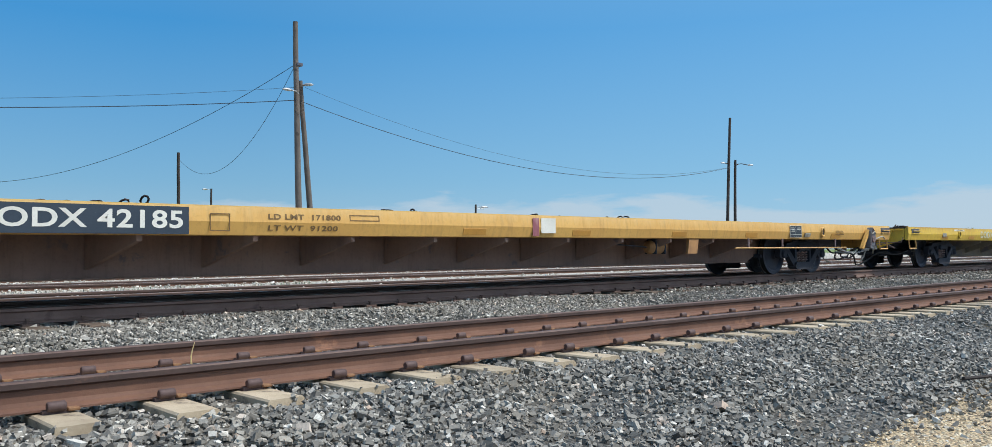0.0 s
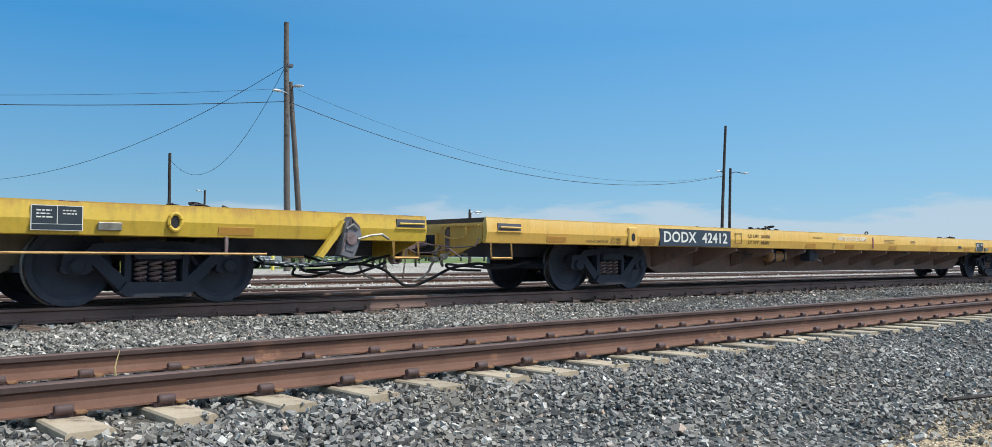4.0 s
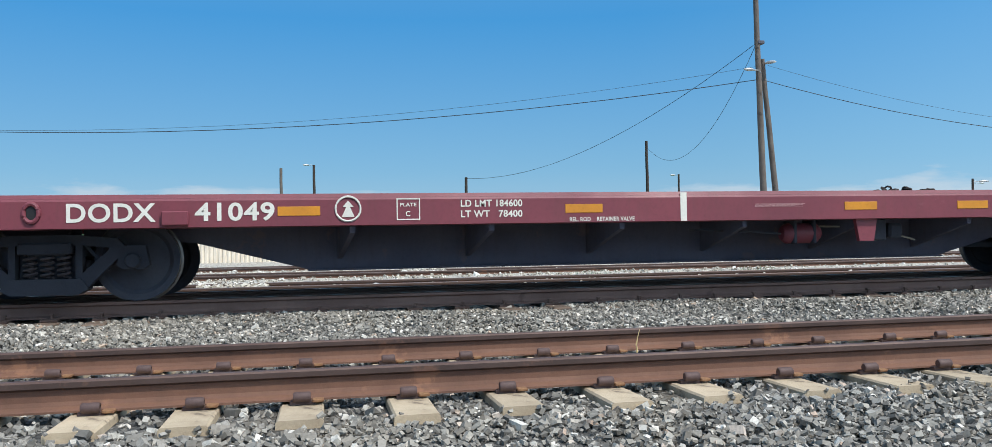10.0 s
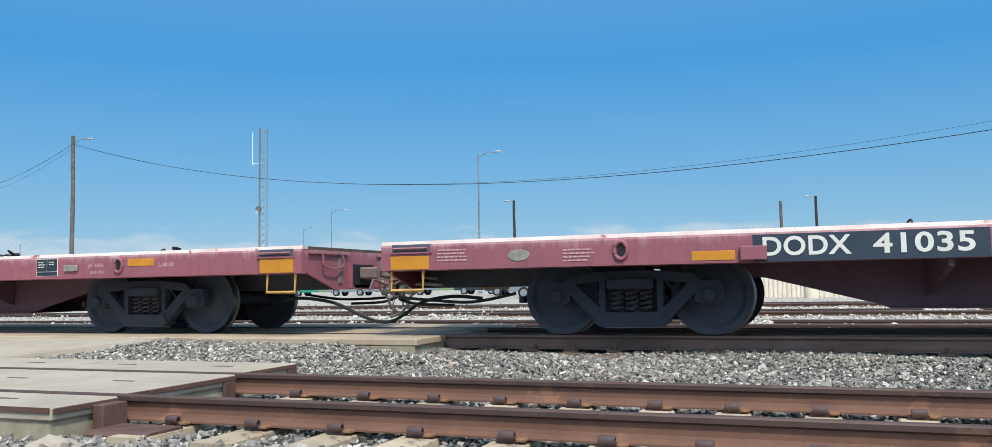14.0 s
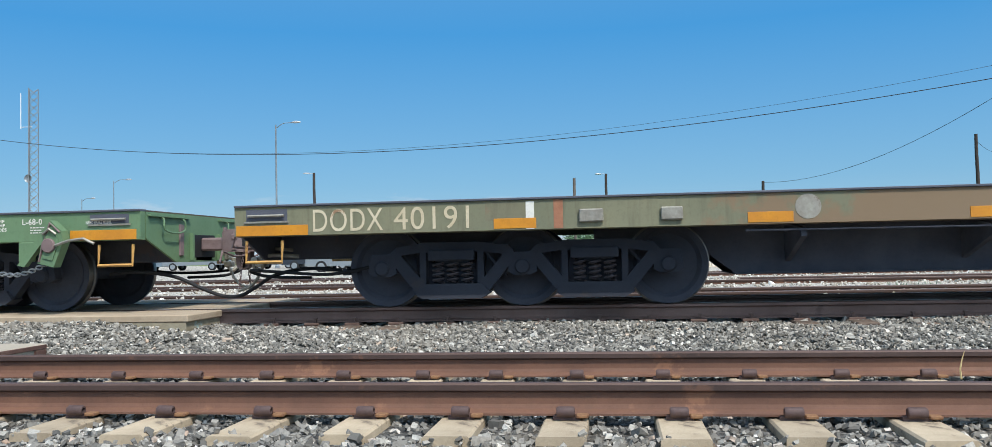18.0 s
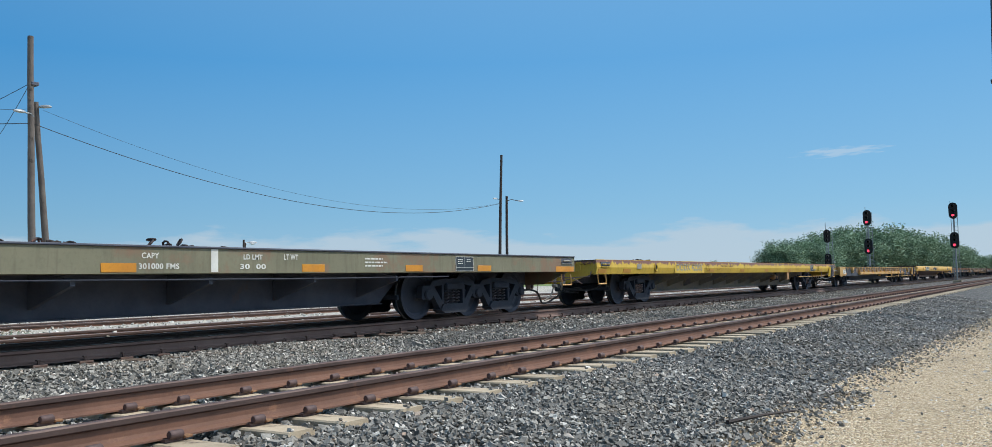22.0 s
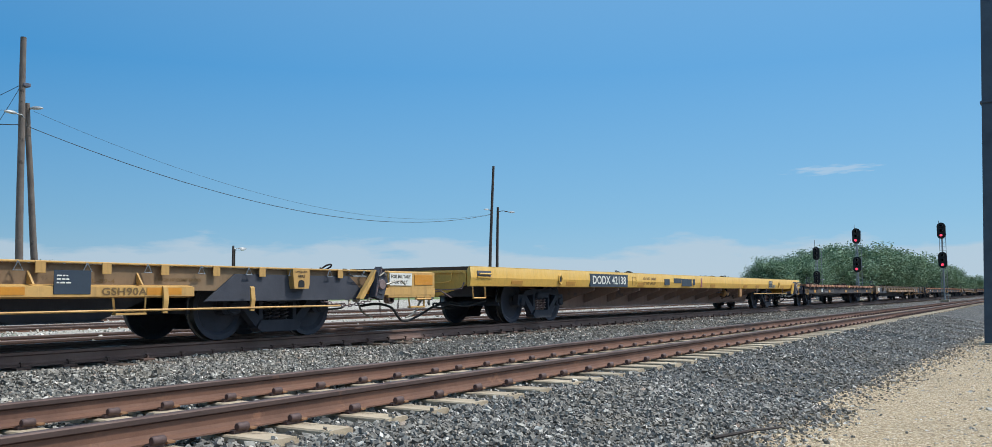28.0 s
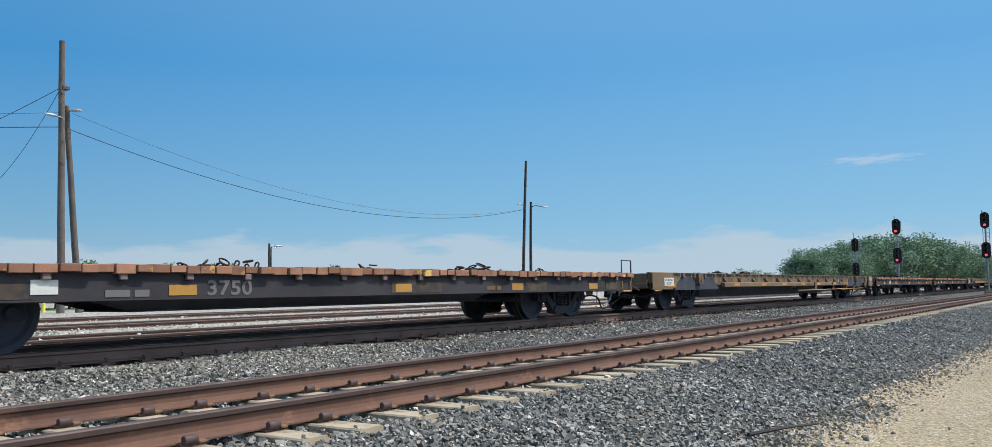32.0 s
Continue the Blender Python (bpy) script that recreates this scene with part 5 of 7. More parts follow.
def cross_bearers(car, xs, half, low, material, slant=0.0):
    for x in xs:
        for sgn in (-1, 1):
            s = Shape()
            s.add([(x - 0.03, 1.46 * sgn, 0.80), (x + 0.03, 1.46 * sgn, 0.80), (x + 0.03, 1.46 * sgn, 0.72), (x - 0.03, 1.46 * sgn, 0.72),
                   (x - 0.03 - slant, half * sgn, 0.90), (x + 0.03 - slant, half * sgn, 0.90), (x + 0.03 - slant, half * sgn, low), (x - 0.03 - slant, half * sgn, low)],
                  [(0, 1, 2, 3), (7, 6, 5, 4), (0, 4, 5, 1), (1, 5, 6, 2), (2, 6, 7, 3), (3, 7, 4, 0)])
            part("cross_bearer", s, material, car)


FOLD = 0.955


def follow_fold(car):
    """Lays thin plates and letters flat on the two slopes of a folded side."""
    for ob in [o for o in car.children if o.type == "MESH"]:
        co = np.empty(len(ob.data.vertices) * 3)
        ob.data.vertices.foreach_get("co", co)
        co = co.reshape(-1, 3)
        z0, z1 = co[:, 2].min(), co[:, 2].max()
        if co[:, 1].max() > SIDE + 0.004 or co[:, 1].min() < SIDE - 0.04 or ob.children or (z0 < FOLD < z1) or z0 < 0.79 or z1 > 1.135:
            continue
        co[:, 1] += np.where(co[:, 2] < FOLD, (FOLD - co[:, 2]) * 0.24, (co[:, 2] - FOLD) * 0.12)
        ob.data.vertices.foreach_set("co", co.ravel())
        ob.data.update()


def yellow_car(label, paint, top, number, panel=None, text_at=(4.4, 6.6), extras=(), dark_text=True, ring=True, lettering_mat="white", under=None, marks=(1.5, 3.67, 6.02, 7.9, 11.5, 13.93, 17.2, 19.15, 21.64, 22.8), board=(20.9, 21.4), crown=0.0):
    """89-foot flat car with bent side sills, deep centre sill and two-axle trucks."""
    L = 25.96
    car = thing("flat_car", label, "flat car", "cars of the train")
    under = under or M["under_yellow"]
    outline = [(SIDE + 0.12 * (0.18 + crown), 1.135 + crown), (SIDE, FOLD), (SIDE + 0.0384, 0.795), (SIDE + 0.10, 0.785), (SIDE + 0.10, 1.10), (SIDE + 0.06, 1.135 + crown)]
    side_pair(car, outline, L, paint)
    for sgn in (-1, 1):
        part("deck_edge", Shape().box(0.0, L, sgn * 1.50, sgn * 1.527, 1.136 + crown, 1.146 + crown), top, car)
    part("deck", Shape().box(0.02, L - 0.02, -1.49, 1.49, 1.10, 1.139 + crown), M["deck_steel"], car)
    end_plate(car, 0.0, 1.10, 0.80, paint, -1)
    end_plate(car, L, 1.10, 0.80, paint, 1)
    fish_belly(car, L, 4.5, 5.3, 0.30, 0.62, under)
    cross_bearers(car, np.arange(5.5, L - 5.3, 1.4), 0.64, 0.40, under, 0.30)
    tc = 3.58 if ring else 3.43
    truck(car, tc, (-0.885, 0.885), PALE_SPRING_ME)
    truck(car, L - tc, (-0.885, 0.885), PALE_SPRING_ME)
    end_gear(car, L)
    for x in (tc, L - tc):
        jack_pad(car, x, 0.955, paint, ring)
    for a in marks:
        reflector(car, a, a + 0.45, 0.82, 0.915, True)
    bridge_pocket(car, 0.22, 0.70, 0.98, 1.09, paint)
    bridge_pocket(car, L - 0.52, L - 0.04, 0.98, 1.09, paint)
    if panel:
        part("number_panel", Shape().box(panel[0], panel[1], SIDE - 0.003, SIDE + 0.04, 0.80, 1.115), M["navy"], car, "dark blue number panel")
    lettering(number, text_at[0], text_at[1], 0.865, 1.07, SIDE - 0.006, M[lettering_mat], car, "large reporting mark")
    info_board(car, board[0], board[1], 0.83, 1.09)
    part("card_holder", Shape().box(board[1] + 0.15, board[1] + 0.4, SIDE - 0.03, SIDE, 0.84, 0.93, 0.008), M["pale_metal"], car)
    ink = M["dark_letters"] if dark_text else M["white"]
    for kind, a, b, z0, z1 in extras:
        y = SIDE - 0.006
        if kind.startswith("T:"):
            lettering(kind[2:], a, b, z0, z1, y, ink, car)
        elif kind[:2] in ("W:", "D:"):
            lettering(kind[2:], a, b, z0, z1, y - 0.003, M["white" if kind[0] == "W" else "sign_letters"], car)
        elif kind.startswith("S:"):
            part("paint_patch", Shape().box(a, b, SIDE - 0.003, SIDE + 0.002, z0, z1), M[kind[2:]], car)
        elif kind == "bars":
            text_bars(a, b, z0, z1, y, ink, car, 3)
        elif kind == "frame":
            frame_lines(car, a, b, z0, z1, ink)
        elif kind == "plate":
            part("maker_plate", Shape().box(a, b, SIDE - 0.01, SIDE, z0, z1, 0.004), M["pale_metal"], car, "dull metal builder's plate")
        elif kind == "tank":
            reservoir(car, a, b, M["dull_ochre"])
        elif kind == "valve":
            valve_set(car, a)
        elif kind == "brake":
            hand_brake(car, a, paint, M["grey_sheet"], M["galv"])
        elif kind == "bracket":
            part("hanger_plate", Shape().prism([(a, 0.80), (b + 0.06, 0.80), (b, 0.50), (a - 0.05, 0.50)], "y", SIDE + 0.06, SIDE + 0.12), M["dull_ochre"], car)
        elif kind == "rod":
            part("uncoupling_rod", Shape().tube([(a, SIDE - 0.02, z0), (b, SIDE - 0.02, z0)], 0.016, 6), M["stirrup"], car, "long yellow brake rod")
            for x in (a + 0.55, a + 1.9, b - 0.5):
                part("rod_hanger", Shape().box(x - 0.02, x + 0.02, SIDE + 0.0, SIDE + 0.03, z0 - 0.03, 0.80, 0.004), M["coupler"], car)
            for bundle in HOSE_BUNDLE:
                part("hanging_hose", bundle, None, car, "sagging black brake hose").location = (L, 0, 0)
            part("lever_rod", Shape().tube([(L - 2.3, -1.2, 0.50), (L - 1.5, -1.15, 0.47), (L - 0.7, -1.0, 0.53)], 0.016, 6), M["galv"], car)
    for k in range(4):
        chain_heap(car, random.uniform(2, L - 2), random.uniform(-1.2, 0.2), 1.139 + crown, random.randint(5, 12), random.uniform(0.15, 0.5))
    follow_fold(car)
    return car, L


def frame_lines(car, a, b, z0, z1, ink, w=0.012):
    y0, y1 = SIDE - 0.004, SIDE + 0.001
    s = Shape().box(a, b, y0, y1, z0, z0 + w).box(a, b, y0, y1, z1 - w, z1).box(a, a + w, y0, y1, z0 + w, z1 - w).box(b - w, b, y0, y1, z0 + w, z1 - w)
    part("painted_frame", s, ink, car)


def red_car(label, paint, at, panel=None, extras=(), top=None, gear=True, under=None, marks=((3.76, 0.86), (7.68, 0.89), (10.9, 0.88), (14.02, 0.88), (17.27, 0.86))):
    """68-foot flat car: straight side sills with a chalky top edge, deep centre sill, two-axle trucks."""
    L = 20.06
    top = top or M["red_top"]
    under = under or M["under_red"]
    ink = M["faded_white"] if paint is M["red_faded"] else M["white"]
    car = thing("flat_car", label, "flat car", "cars of the train")
    outline = [(SIDE + 0.012, 1.105), (SIDE, 1.08), (SIDE, 0.80), (SIDE + 0.11, 0.79), (SIDE + 0.11, 1.09)]
    side_pair(car, outline, L, paint)
    for sgn in (-1, 1):
        part("deck_edge", Shape().prism([(sgn * (SIDE + 0.012), 1.106), (sgn * (SIDE + 0.03), 1.15), (sgn * (SIDE + 0.15), 1.15), (sgn * (SIDE + 0.15), 1.106)], "x", 0, L), top, car, "scuffed top edge")
    part("deck", Shape().box(0.02, L - 0.02, -1.40, 1.40, 1.09, 1.145), M["deck_steel"], car)
    # left end in deeper maroon: its shade is put into the colour
    end_plate(car, 0.0, 1.10, 0.79, M["red_deep"], -1)
    end_plate(car, L, 1.10, 0.79, paint, 1)
    fish_belly(car, L, 4.4, 5.7, 0.30, 0.5, under)
    cross_bearers(car, np.arange(6.2, L - 5.8, 1.57), 0.52, 0.42, under, 0.12)
    truck(car, 2.95, (-0.885, 0.885))
    truck(car, L - 2.95, (-0.885, 0.885))
    end_gear(car, L)
    if any(e[0] == "brake" for e in extras):
        part("end_apron", Shape().prism([(L - 1.72, 0.785), (L - 0.62, 0.785), (L - 0.68, 0.62), (L - 1.5, 0.62)], "y", SIDE, SIDE + 0.03), paint, car, "deeper side plate at the brake end")
    part("end_seam", Shape().box(L - 1.745, L - 1.715, SIDE - 0.012, SIDE + 0.004, 0.79, 1.14, 0.003), paint, car)
    part("end_seam", Shape().box(L - 0.69, L - 0.66, SIDE - 0.012, SIDE + 0.004, 0.79, 1.13, 0.003), paint, car)
    for x in (2.96, L - 2.95):
        jack_pad(car, x, 0.965, paint, True)
    for a, b, z0, z1 in ((0.13, 0.64, 0.81, 0.97), (L - 0.62, L - 0.12, 0.81, 0.99)):
        reflector(car, a, b, z0, z1)
    for a, z in marks:
        reflector(car, a, a + 0.45, z - 0.05, z + 0.05)
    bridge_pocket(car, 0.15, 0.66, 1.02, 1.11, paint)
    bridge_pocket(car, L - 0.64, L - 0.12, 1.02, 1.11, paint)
    if panel:
        part("number_panel", Shape().box(panel[0], panel[1], SIDE - 0.003, SIDE + 0.002, 0.80, 1.085), M["navy"], car, "dark blue number panel")
    for text, a, b in at:
        lettering(text, a, b, 0.86, 1.06, SIDE - 0.006, M["white"], car, "large white reporting mark")
    s = Shape()
    s.lathe([(0.0, -0.008), (0.13, -0.008), (0.135, 0.0)], (1.77, SIDE, 0.94), 24)
    s.v = [(x, y, 0.95 + (z - 0.95) * 0.5) for x, y, z in s.v]
    part("maker_plate", s, M["pale_metal"], car, "oval dull metal plate")
    part("card_holder", Shape().box(4.22, 4.49, SIDE - 0.05, SIDE, 0.82, 0.97, 0.01), paint, car)
    if not (top is paint):
        info_board(car, 15.6, 16.0, 0.84, 1.09)
    part("card_holder", Shape().box(16.13, 16.38, SIDE - 0.03, SIDE, 0.90, 0.99, 0.008), M["pale_metal"], car)
    if gear:
        reservoir(car, 11.58, 12.12, paint)
        valve_set(car, 12.75)
        part("hanger_plate", Shape().prism([(12.4, 0.80), (12.7, 0.80), (12.65, 0.52), (12.45, 0.52)], "y", SIDE + 0.06, SIDE + 0.12), paint, car)
    for kind, a, b, z0, z1 in extras:
        y = SIDE - 0.006
        if kind.startswith("T:"):
            lettering(kind[2:], a, b, z0, z1, y, ink, car)
        elif kind.startswith("S:"):
            part("paint_stripe", Shape().box(a, b, SIDE - 0.003, SIDE + 0.002, z0, z1), M[kind[2:]], car)
        elif kind == "bars":
            text_bars(a, b, z0, z1, y, M["faded_white"], car, 4)
        elif kind == "frame":
            frame_lines(car, a, b, z0, z1, ink)
        elif kind == "emblem":
            c = (a + b) / 2
            pts = [(c + 0.135 * math.cos(t), y, 0.98 + 0.135 * math.sin(t)) for t in np.linspace(0, 2 * math.pi, 25)]
            part("emblem_ring", Shape().tube(pts, 0.012, 5), M["white"], car, "round white painted emblem")
            part("emblem_mark", Shape().prism([(c, 1.07), (c - 0.06, 1.0), (c - 0.02, 1.0), (c - 0.07, 0.89), (c + 0.07, 0.89), (c + 0.02, 1.0), (c + 0.06, 1.0)], "y", y, y + 0.004), M["white"], car)
        elif kind == "brake":
            hand_brake(car, a, paint)
            part("uncoupling_rod", Shape().tube([(12.8, SIDE + 0.02, 0.655), (18.3, SIDE - 0.02, 0.655)], 0.014, 6), paint, car)
            for x in (13.9, 15.4, 17.7):
                part("rod_hanger", Shape().box(x - 0.02, x + 0.02, SIDE, SIDE + 0.03, 0.64, 0.80), paint, car)
    for k in range(3):
        chain_heap(car, random.uniform(2, L - 2), random.uniform(-1.0, 0.6), 1.145, random.randint(4, 9), random.uniform(0.12, 0.4))
    return car, L


def green_car(label, paint, texts, extras=(), board=(15.38, 15.9), marks=(2.95, 5.62, 7.8, 10.7, 14.44, 17.4)):
    """68-foot heavy flat car on three-axle trucks, straight sides with a thin dark top flange."""
    L = 19.97
    car = thing("flat_car", label, "flat car", "cars of the train")
    outline = [(SIDE, 1.175), (SIDE, 0.855), (SIDE + 0.10, 0.845), (SIDE + 0.10, 1.175)]
    side_pair(car, outline, L, paint)
    for sgn in (-1, 1):
        part("top_flange", Shape().box(0, L, sgn * 1.42, sgn * 1.575, 1.176, 1.202, 0.006), M["black"], car, "thin dark top flange")
    part("deck", Shape().box(0.02, L - 0.02, -1.42, 1.42, 1.15, 1.195), M["deck_steel"], car)
    # left end and underframe black: their shade is put into the colour
    end_plate(car, 0.0, 1.175, 0.85, M["black"], -1)
    end_plate(car, L, 1.175, 0.85, paint, 1)
    fish_belly(car, L, 5.2, 5.6, 0.33, 0.55, M["black"], 1.1)
    cross_bearers(car, np.arange(6.2, L - 5.8, 1.9), 0.57, 0.45, M["black"], 0.0)
    truck(car, 3.20, (-1.63, 0.0, 1.63))
    truck(car, L - 3.20, (-1.63, 0.0, 1.63))
    end_gear(car, L)
    part("brake_pipe", Shape().tube([(5.6, -1.5, 0.79), (9.0, -1.5, 0.78), (12, -1.5, 0.77), (15.2, -1.5, 0.78)], 0.012, 6), M["truck"], car)
    for a, b in ((0.02, 0.86), (L - 0.87, L - 0.05)):
        reflector(car, a, b, 0.855, 0.97)
    for a in marks:
        reflector(car, a, a + 0.46, 0.87, 0.98)
    bridge_pocket(car, 0.14, 0.62, 1.02, 1.15, M["pale_metal"])
    bridge_pocket(car, L - 0.62, L - 0.14, 1.04, 1.15, M["pale_metal"])
    for text, a, b, mat in texts:
        lettering(text, a, b, 0.885, 1.135, SIDE - 0.006, M[mat], car, "large reporting mark", 0.022 if paint is M["green_new"] else 0.0)
    info_board(car, board[0], board[1], 0.875, 1.14)
    for a, b in ((3.87, 4.13), (4.73, 4.96)):
        part("card_holder", Shape().box(a, b, SIDE - 0.04, SIDE, 0.92, 1.06, 0.012), M["black"] if paint is M["green_new"] else M["pale_metal"], car)
    for kind, a, b, z0, z1 in extras:
        y = SIDE - 0.006
        if kind.startswith("T:"):
            lettering(kind[2:], a, b, z0, z1, y, M["white"], car)
        elif kind.startswith("S:"):
            part("paint_stripe", Shape().box(a, b, SIDE - 0.003, SIDE + 0.002, z0, z1), M[kind[2:]], car)
        elif kind == "bars":
            text_bars(a, b, z0, z1, y, M["white"], car, 3)
        elif kind == "frame":
            frame_lines(car, a, b, z0, z1, M["black"])
        elif kind == "disc":
            c, r = (a + b) / 2, 0.13
            s = Shape().lathe([(0.0, -0.004), (r, -0.004), (r, 0.0)], (c, SIDE, (z0 + z1) / 2), 24)
            part("painted_disc", s, M["pale_metal"], car, "round white painted mark")
        elif kind == "scrawl":
            s = Shape()
            for k in range(5):
                x = a + (b - a) * (k + 0.1) / 5
                w = (b - a) / 7
                s.tube([(x, y, z0), (x + 0.02, y, z1), (x + w, y, (z0 + z1) / 2 + 0.05 * (k % 2)), (x + w * 0.3, y, z0 + 0.1), (x + w, y, z0)], 0.009, 4)
            part("chalk_scrawl", s, M["pale_metal"], car, "faint grey scrawl")
        elif kind == "brake":
            hand_brake(car, a, paint, paint, M["galv"])
            for x in (17.7, 18.45):
                part("hanger_plate", Shape().box(x, x + 0.2, SIDE - 0.01, SIDE + 0.03, 0.62, 0.85, 0.01), paint, car)
    for k in range(5):
        chain_heap(car, random.uniform(1, L - 1), random.uniform(-1.25, 0.3), 1.195, random.randint(5, 14), random.uniform(0.15, 0.5))
    return car, L


def stake_car(label, paint):
    """89-foot open-sided flat car: recessed upper web with stakes and chain anchors, dark plates for the shaded
    cut-outs over the trucks.
    """
    L, C = 26.2, 3.3
    car = thing("stake_flat_car", label, "flat car", "cars of the train")
    part("deck", Shape().box(0.02, L - 0.02, -1.36, 1.36, 0.96, 1.005), M["deck_steel"], car)
    for sgn in (-1, 1):
        part("side_web", Shape().box(0.0, L, sgn * 1.38, sgn * 1.40, 0.70, 1.008), M["tan_web"], car)
        part("top_rail", Shape().box(0.0, L, sgn * 1.36, sgn * 1.46, 1.01, 1.035, 0.006), paint, car)
        for a, b in ((0.0, 1.5), (5.2, L - 5.2), (L - 1.4, L)):
            part("lower_sill", Shape().prism([(sgn * 1.40, 0.77), (sgn * 1.53, 0.745), (sgn * 1.535, 0.63), (sgn * 1.46, 0.61), (sgn * 1.40, 0.66)], "x", a, b), paint, car)
    for a in (0.0, L - 1.3):
        part("end_side_plate", Shape().box(a, a + 1.3, -1.53, -1.465, 0.58, 1.025, 0.01), paint, car)
    for x in (0.0, L - 0.04):
        part("end_sill", Shape().box(x, x + 0.04, -1.46, 1.46, 0.62, 1.0, 0.008), paint, car)
    for c in (C, L - C):
        out = [(c - 1.65, 0.56), (c - 1.15, 0.93), (c + 1.15, 0.93), (c + 1.65, 0.56)]
        # plate before the web, coloured dark for the shade of the cut-out
        part("wheel_recess", Shape().prism(out, "y", -1.43, -1.405), M["truck"], car, "dark plate painted as the shaded cut-out over the wheels")
        post = part("jack_post", Shape().prism([(c - 0.17, 1.02), (c + 0.17, 1.02), (c + 0.17, 0.80), (c + 0.15, 0.73), (c - 0.13, 0.73), (c - 0.15, 0.80)], "y", -1.53, -1.41), paint, car, "welded tan jacking post")
        arch = [(c - 0.06, 0.75), (c + 0.06, 0.75), (c + 0.06, 0.81)] + [(c + 0.06 * math.cos(t), 0.81 + 0.05 * math.sin(t)) for t in np.linspace(0.3, 2.84, 7)] + [(c - 0.06, 0.81)]
        part("jack_hole", Shape().prism(arch, "y", -1.535, -1.531), M["signal_black"], post)
        lettering("LIFT/JACK", c - 0.12, c + 0.12, 0.955, 0.99, -1.534, M["sign_letters"], post)
        lettering("HERE", c - 0.07, c + 0.07, 0.895, 0.93, -1.534, M["sign_letters"], post)
    # steps and grab irons by the brake end
    for x in (L - 6.35, L - 0.75):
        part("side_step", Shape().tube([(x, -1.50, 0.74), (x + 0.03, -1.53, 0.42), (x + 0.43, -1.53, 0.42), (x + 0.46, -1.50, 0.74)], 0.02, 4).box(x + 0.02, x + 0.44, -1.56, -1.48, 0.405, 0.435, 0.006), paint, car, "bent bar step with a flat tread")
    part("notice_plate", Shape().box(L - 6.28, L - 5.98, -1.42, -1.405, 0.62, 0.73, 0.004), M["white"], car, "small white stencilled plate")
    part("grab_iron", Shape().tube([(L - 2.15, -1.41, 0.97), (L - 2.15, -1.50, 0.93), (L - 1.85, -1.50, 0.93), (L - 1.85, -1.41, 0.97)], 0.013, 6), M["galv"], car)
    part("reflector", Shape().box(L - 0.60, L - 0.08, -1.541, -1.532, 0.80, 0.98, 0.003), M["orange"], car)
    stake = Shape().prism([(-1.536, 0.76), (-1.56, 0.74), (-1.58, 0.58), (-1.56, 0.42), (-1.536, 0.42), (-1.55, 0.58)], "x", -0.035, 0.035).mesh("rod_hanger", paint)
    lug = Shape().box(-0.06, 0.06, -1.475, -1.462, 0.895, 1.03, 0.004).mesh("chain_anchor", paint)
    pts = [(0.0, -1.475, 1.02), (-0.055, -1.48, 0.92), (0.055, -1.48, 0.92), (0.0, -1.475, 1.02)]
    ring = Shape().tube(pts, 0.011, 5).mesh("chain_ring", M["galv"])
    for x in (18.2, 20.55, 21.95):
        part("rod_hanger", stake, None, car).location = (x, 0, 0)
    part("hanger_plate", Shape().box(15.24, 15.52, -1.58, -1.55, 0.47, 0.77, 0.01), paint, car, "square tan plate below the sill")
    x = 0.95
    while x < L - 0.5:
        part("chain_anchor", lug, None, car).location = (x + 0.45, 0, 0)
        part("chain_ring", ring, None, car).location = (x + 0.2, 0, 0)
        x += 0.8
    fin = Shape().prism([(-1.402, 0.92), (-1.402, 0.772), (-1.525, 0.772)], "x", -0.012, 0.012).mesh("web_gusset", paint)
    for x in np.arange(5.4, L - 5.2, 1.35):
        part("web_gusset", fin, None, car).location = (x, 0, 0)
    fish_belly(car, L, 5.0, 5.8, 0.32, 0.45, M["black"], 0.9)
    truck(car, C, (-0.885, 0.885))
    truck(car, L - C, (-0.885, 0.885))
    end_gear(car, L)
    for a in (0.9, 6.0, 8.7, 11.0, 13.4, 15.7, 18.3, 20.3, 24.2):
        part("reflector", Shape().box(a, a + 0.5, -1.54, -1.532, 0.65, 0.735), M["orange"], car)
    for a, z in ((0.7, 0.68), (L - 1.28, 0.79)):
        sign = part("military_sign", Shape().box(a, a + 0.6, -1.545, -1.535, z, z + 0.21), M["white"], car, "white notice board")
        lettering("FOR MILITARY", a + 0.04, a + 0.56, z + 0.12, z + 0.18, -1.547, M["sign_letters"], sign)
        lettering("USE ONLY", a + 0.12, a + 0.48, z + 0.03, z + 0.09, -1.547, M["sign_letters"], sign)
    b = part("data_board", Shape().box(19.12, 19.56, -1.54, -1.53, 0.66, 0.93), M["navy"], car, "dark blue data board")
    text_bars(19.15, 19.32, 0.78, 0.9, -1.543, M["white"], b, 3)
    lettering("GSH90A", 19.7, 20.3, 0.645, 0.735, -1.54, M["dark_letters"], car)
    lettering("L-89-4", 19.66, 19.95, 0.79, 0.84, -1.405, M["dark_letters"], car)
    lettering("RELEASE ROD", 14.2, 14.9, 0.66, 0.71, -1.54, M["dark_letters"], car)
    part("painted_mark", Shape().box(16.78, 16.95, -1.407, -1.402, 0.80, 0.82).box(16.855, 16.875, -1.407, -1.402, 0.82, 0.92).box(17.0, 17.17, -1.407, -1.402, 0.80, 0.82).box(17.075, 17.095, -1.407, -1.402, 0.82, 0.92).box(17.22, 17.42, -1.407, -1.402, 0.84, 0.865), M["red_deep"], car, "faded red painted mark")
    text_bars(17.5, 17.85, 0.78, 0.94, -1.406, M["dark_letters"], car, 4)
    text_bars(13.2, 13.9, 0.82, 0.94, -1.406, M["dark_letters"], car, 2)
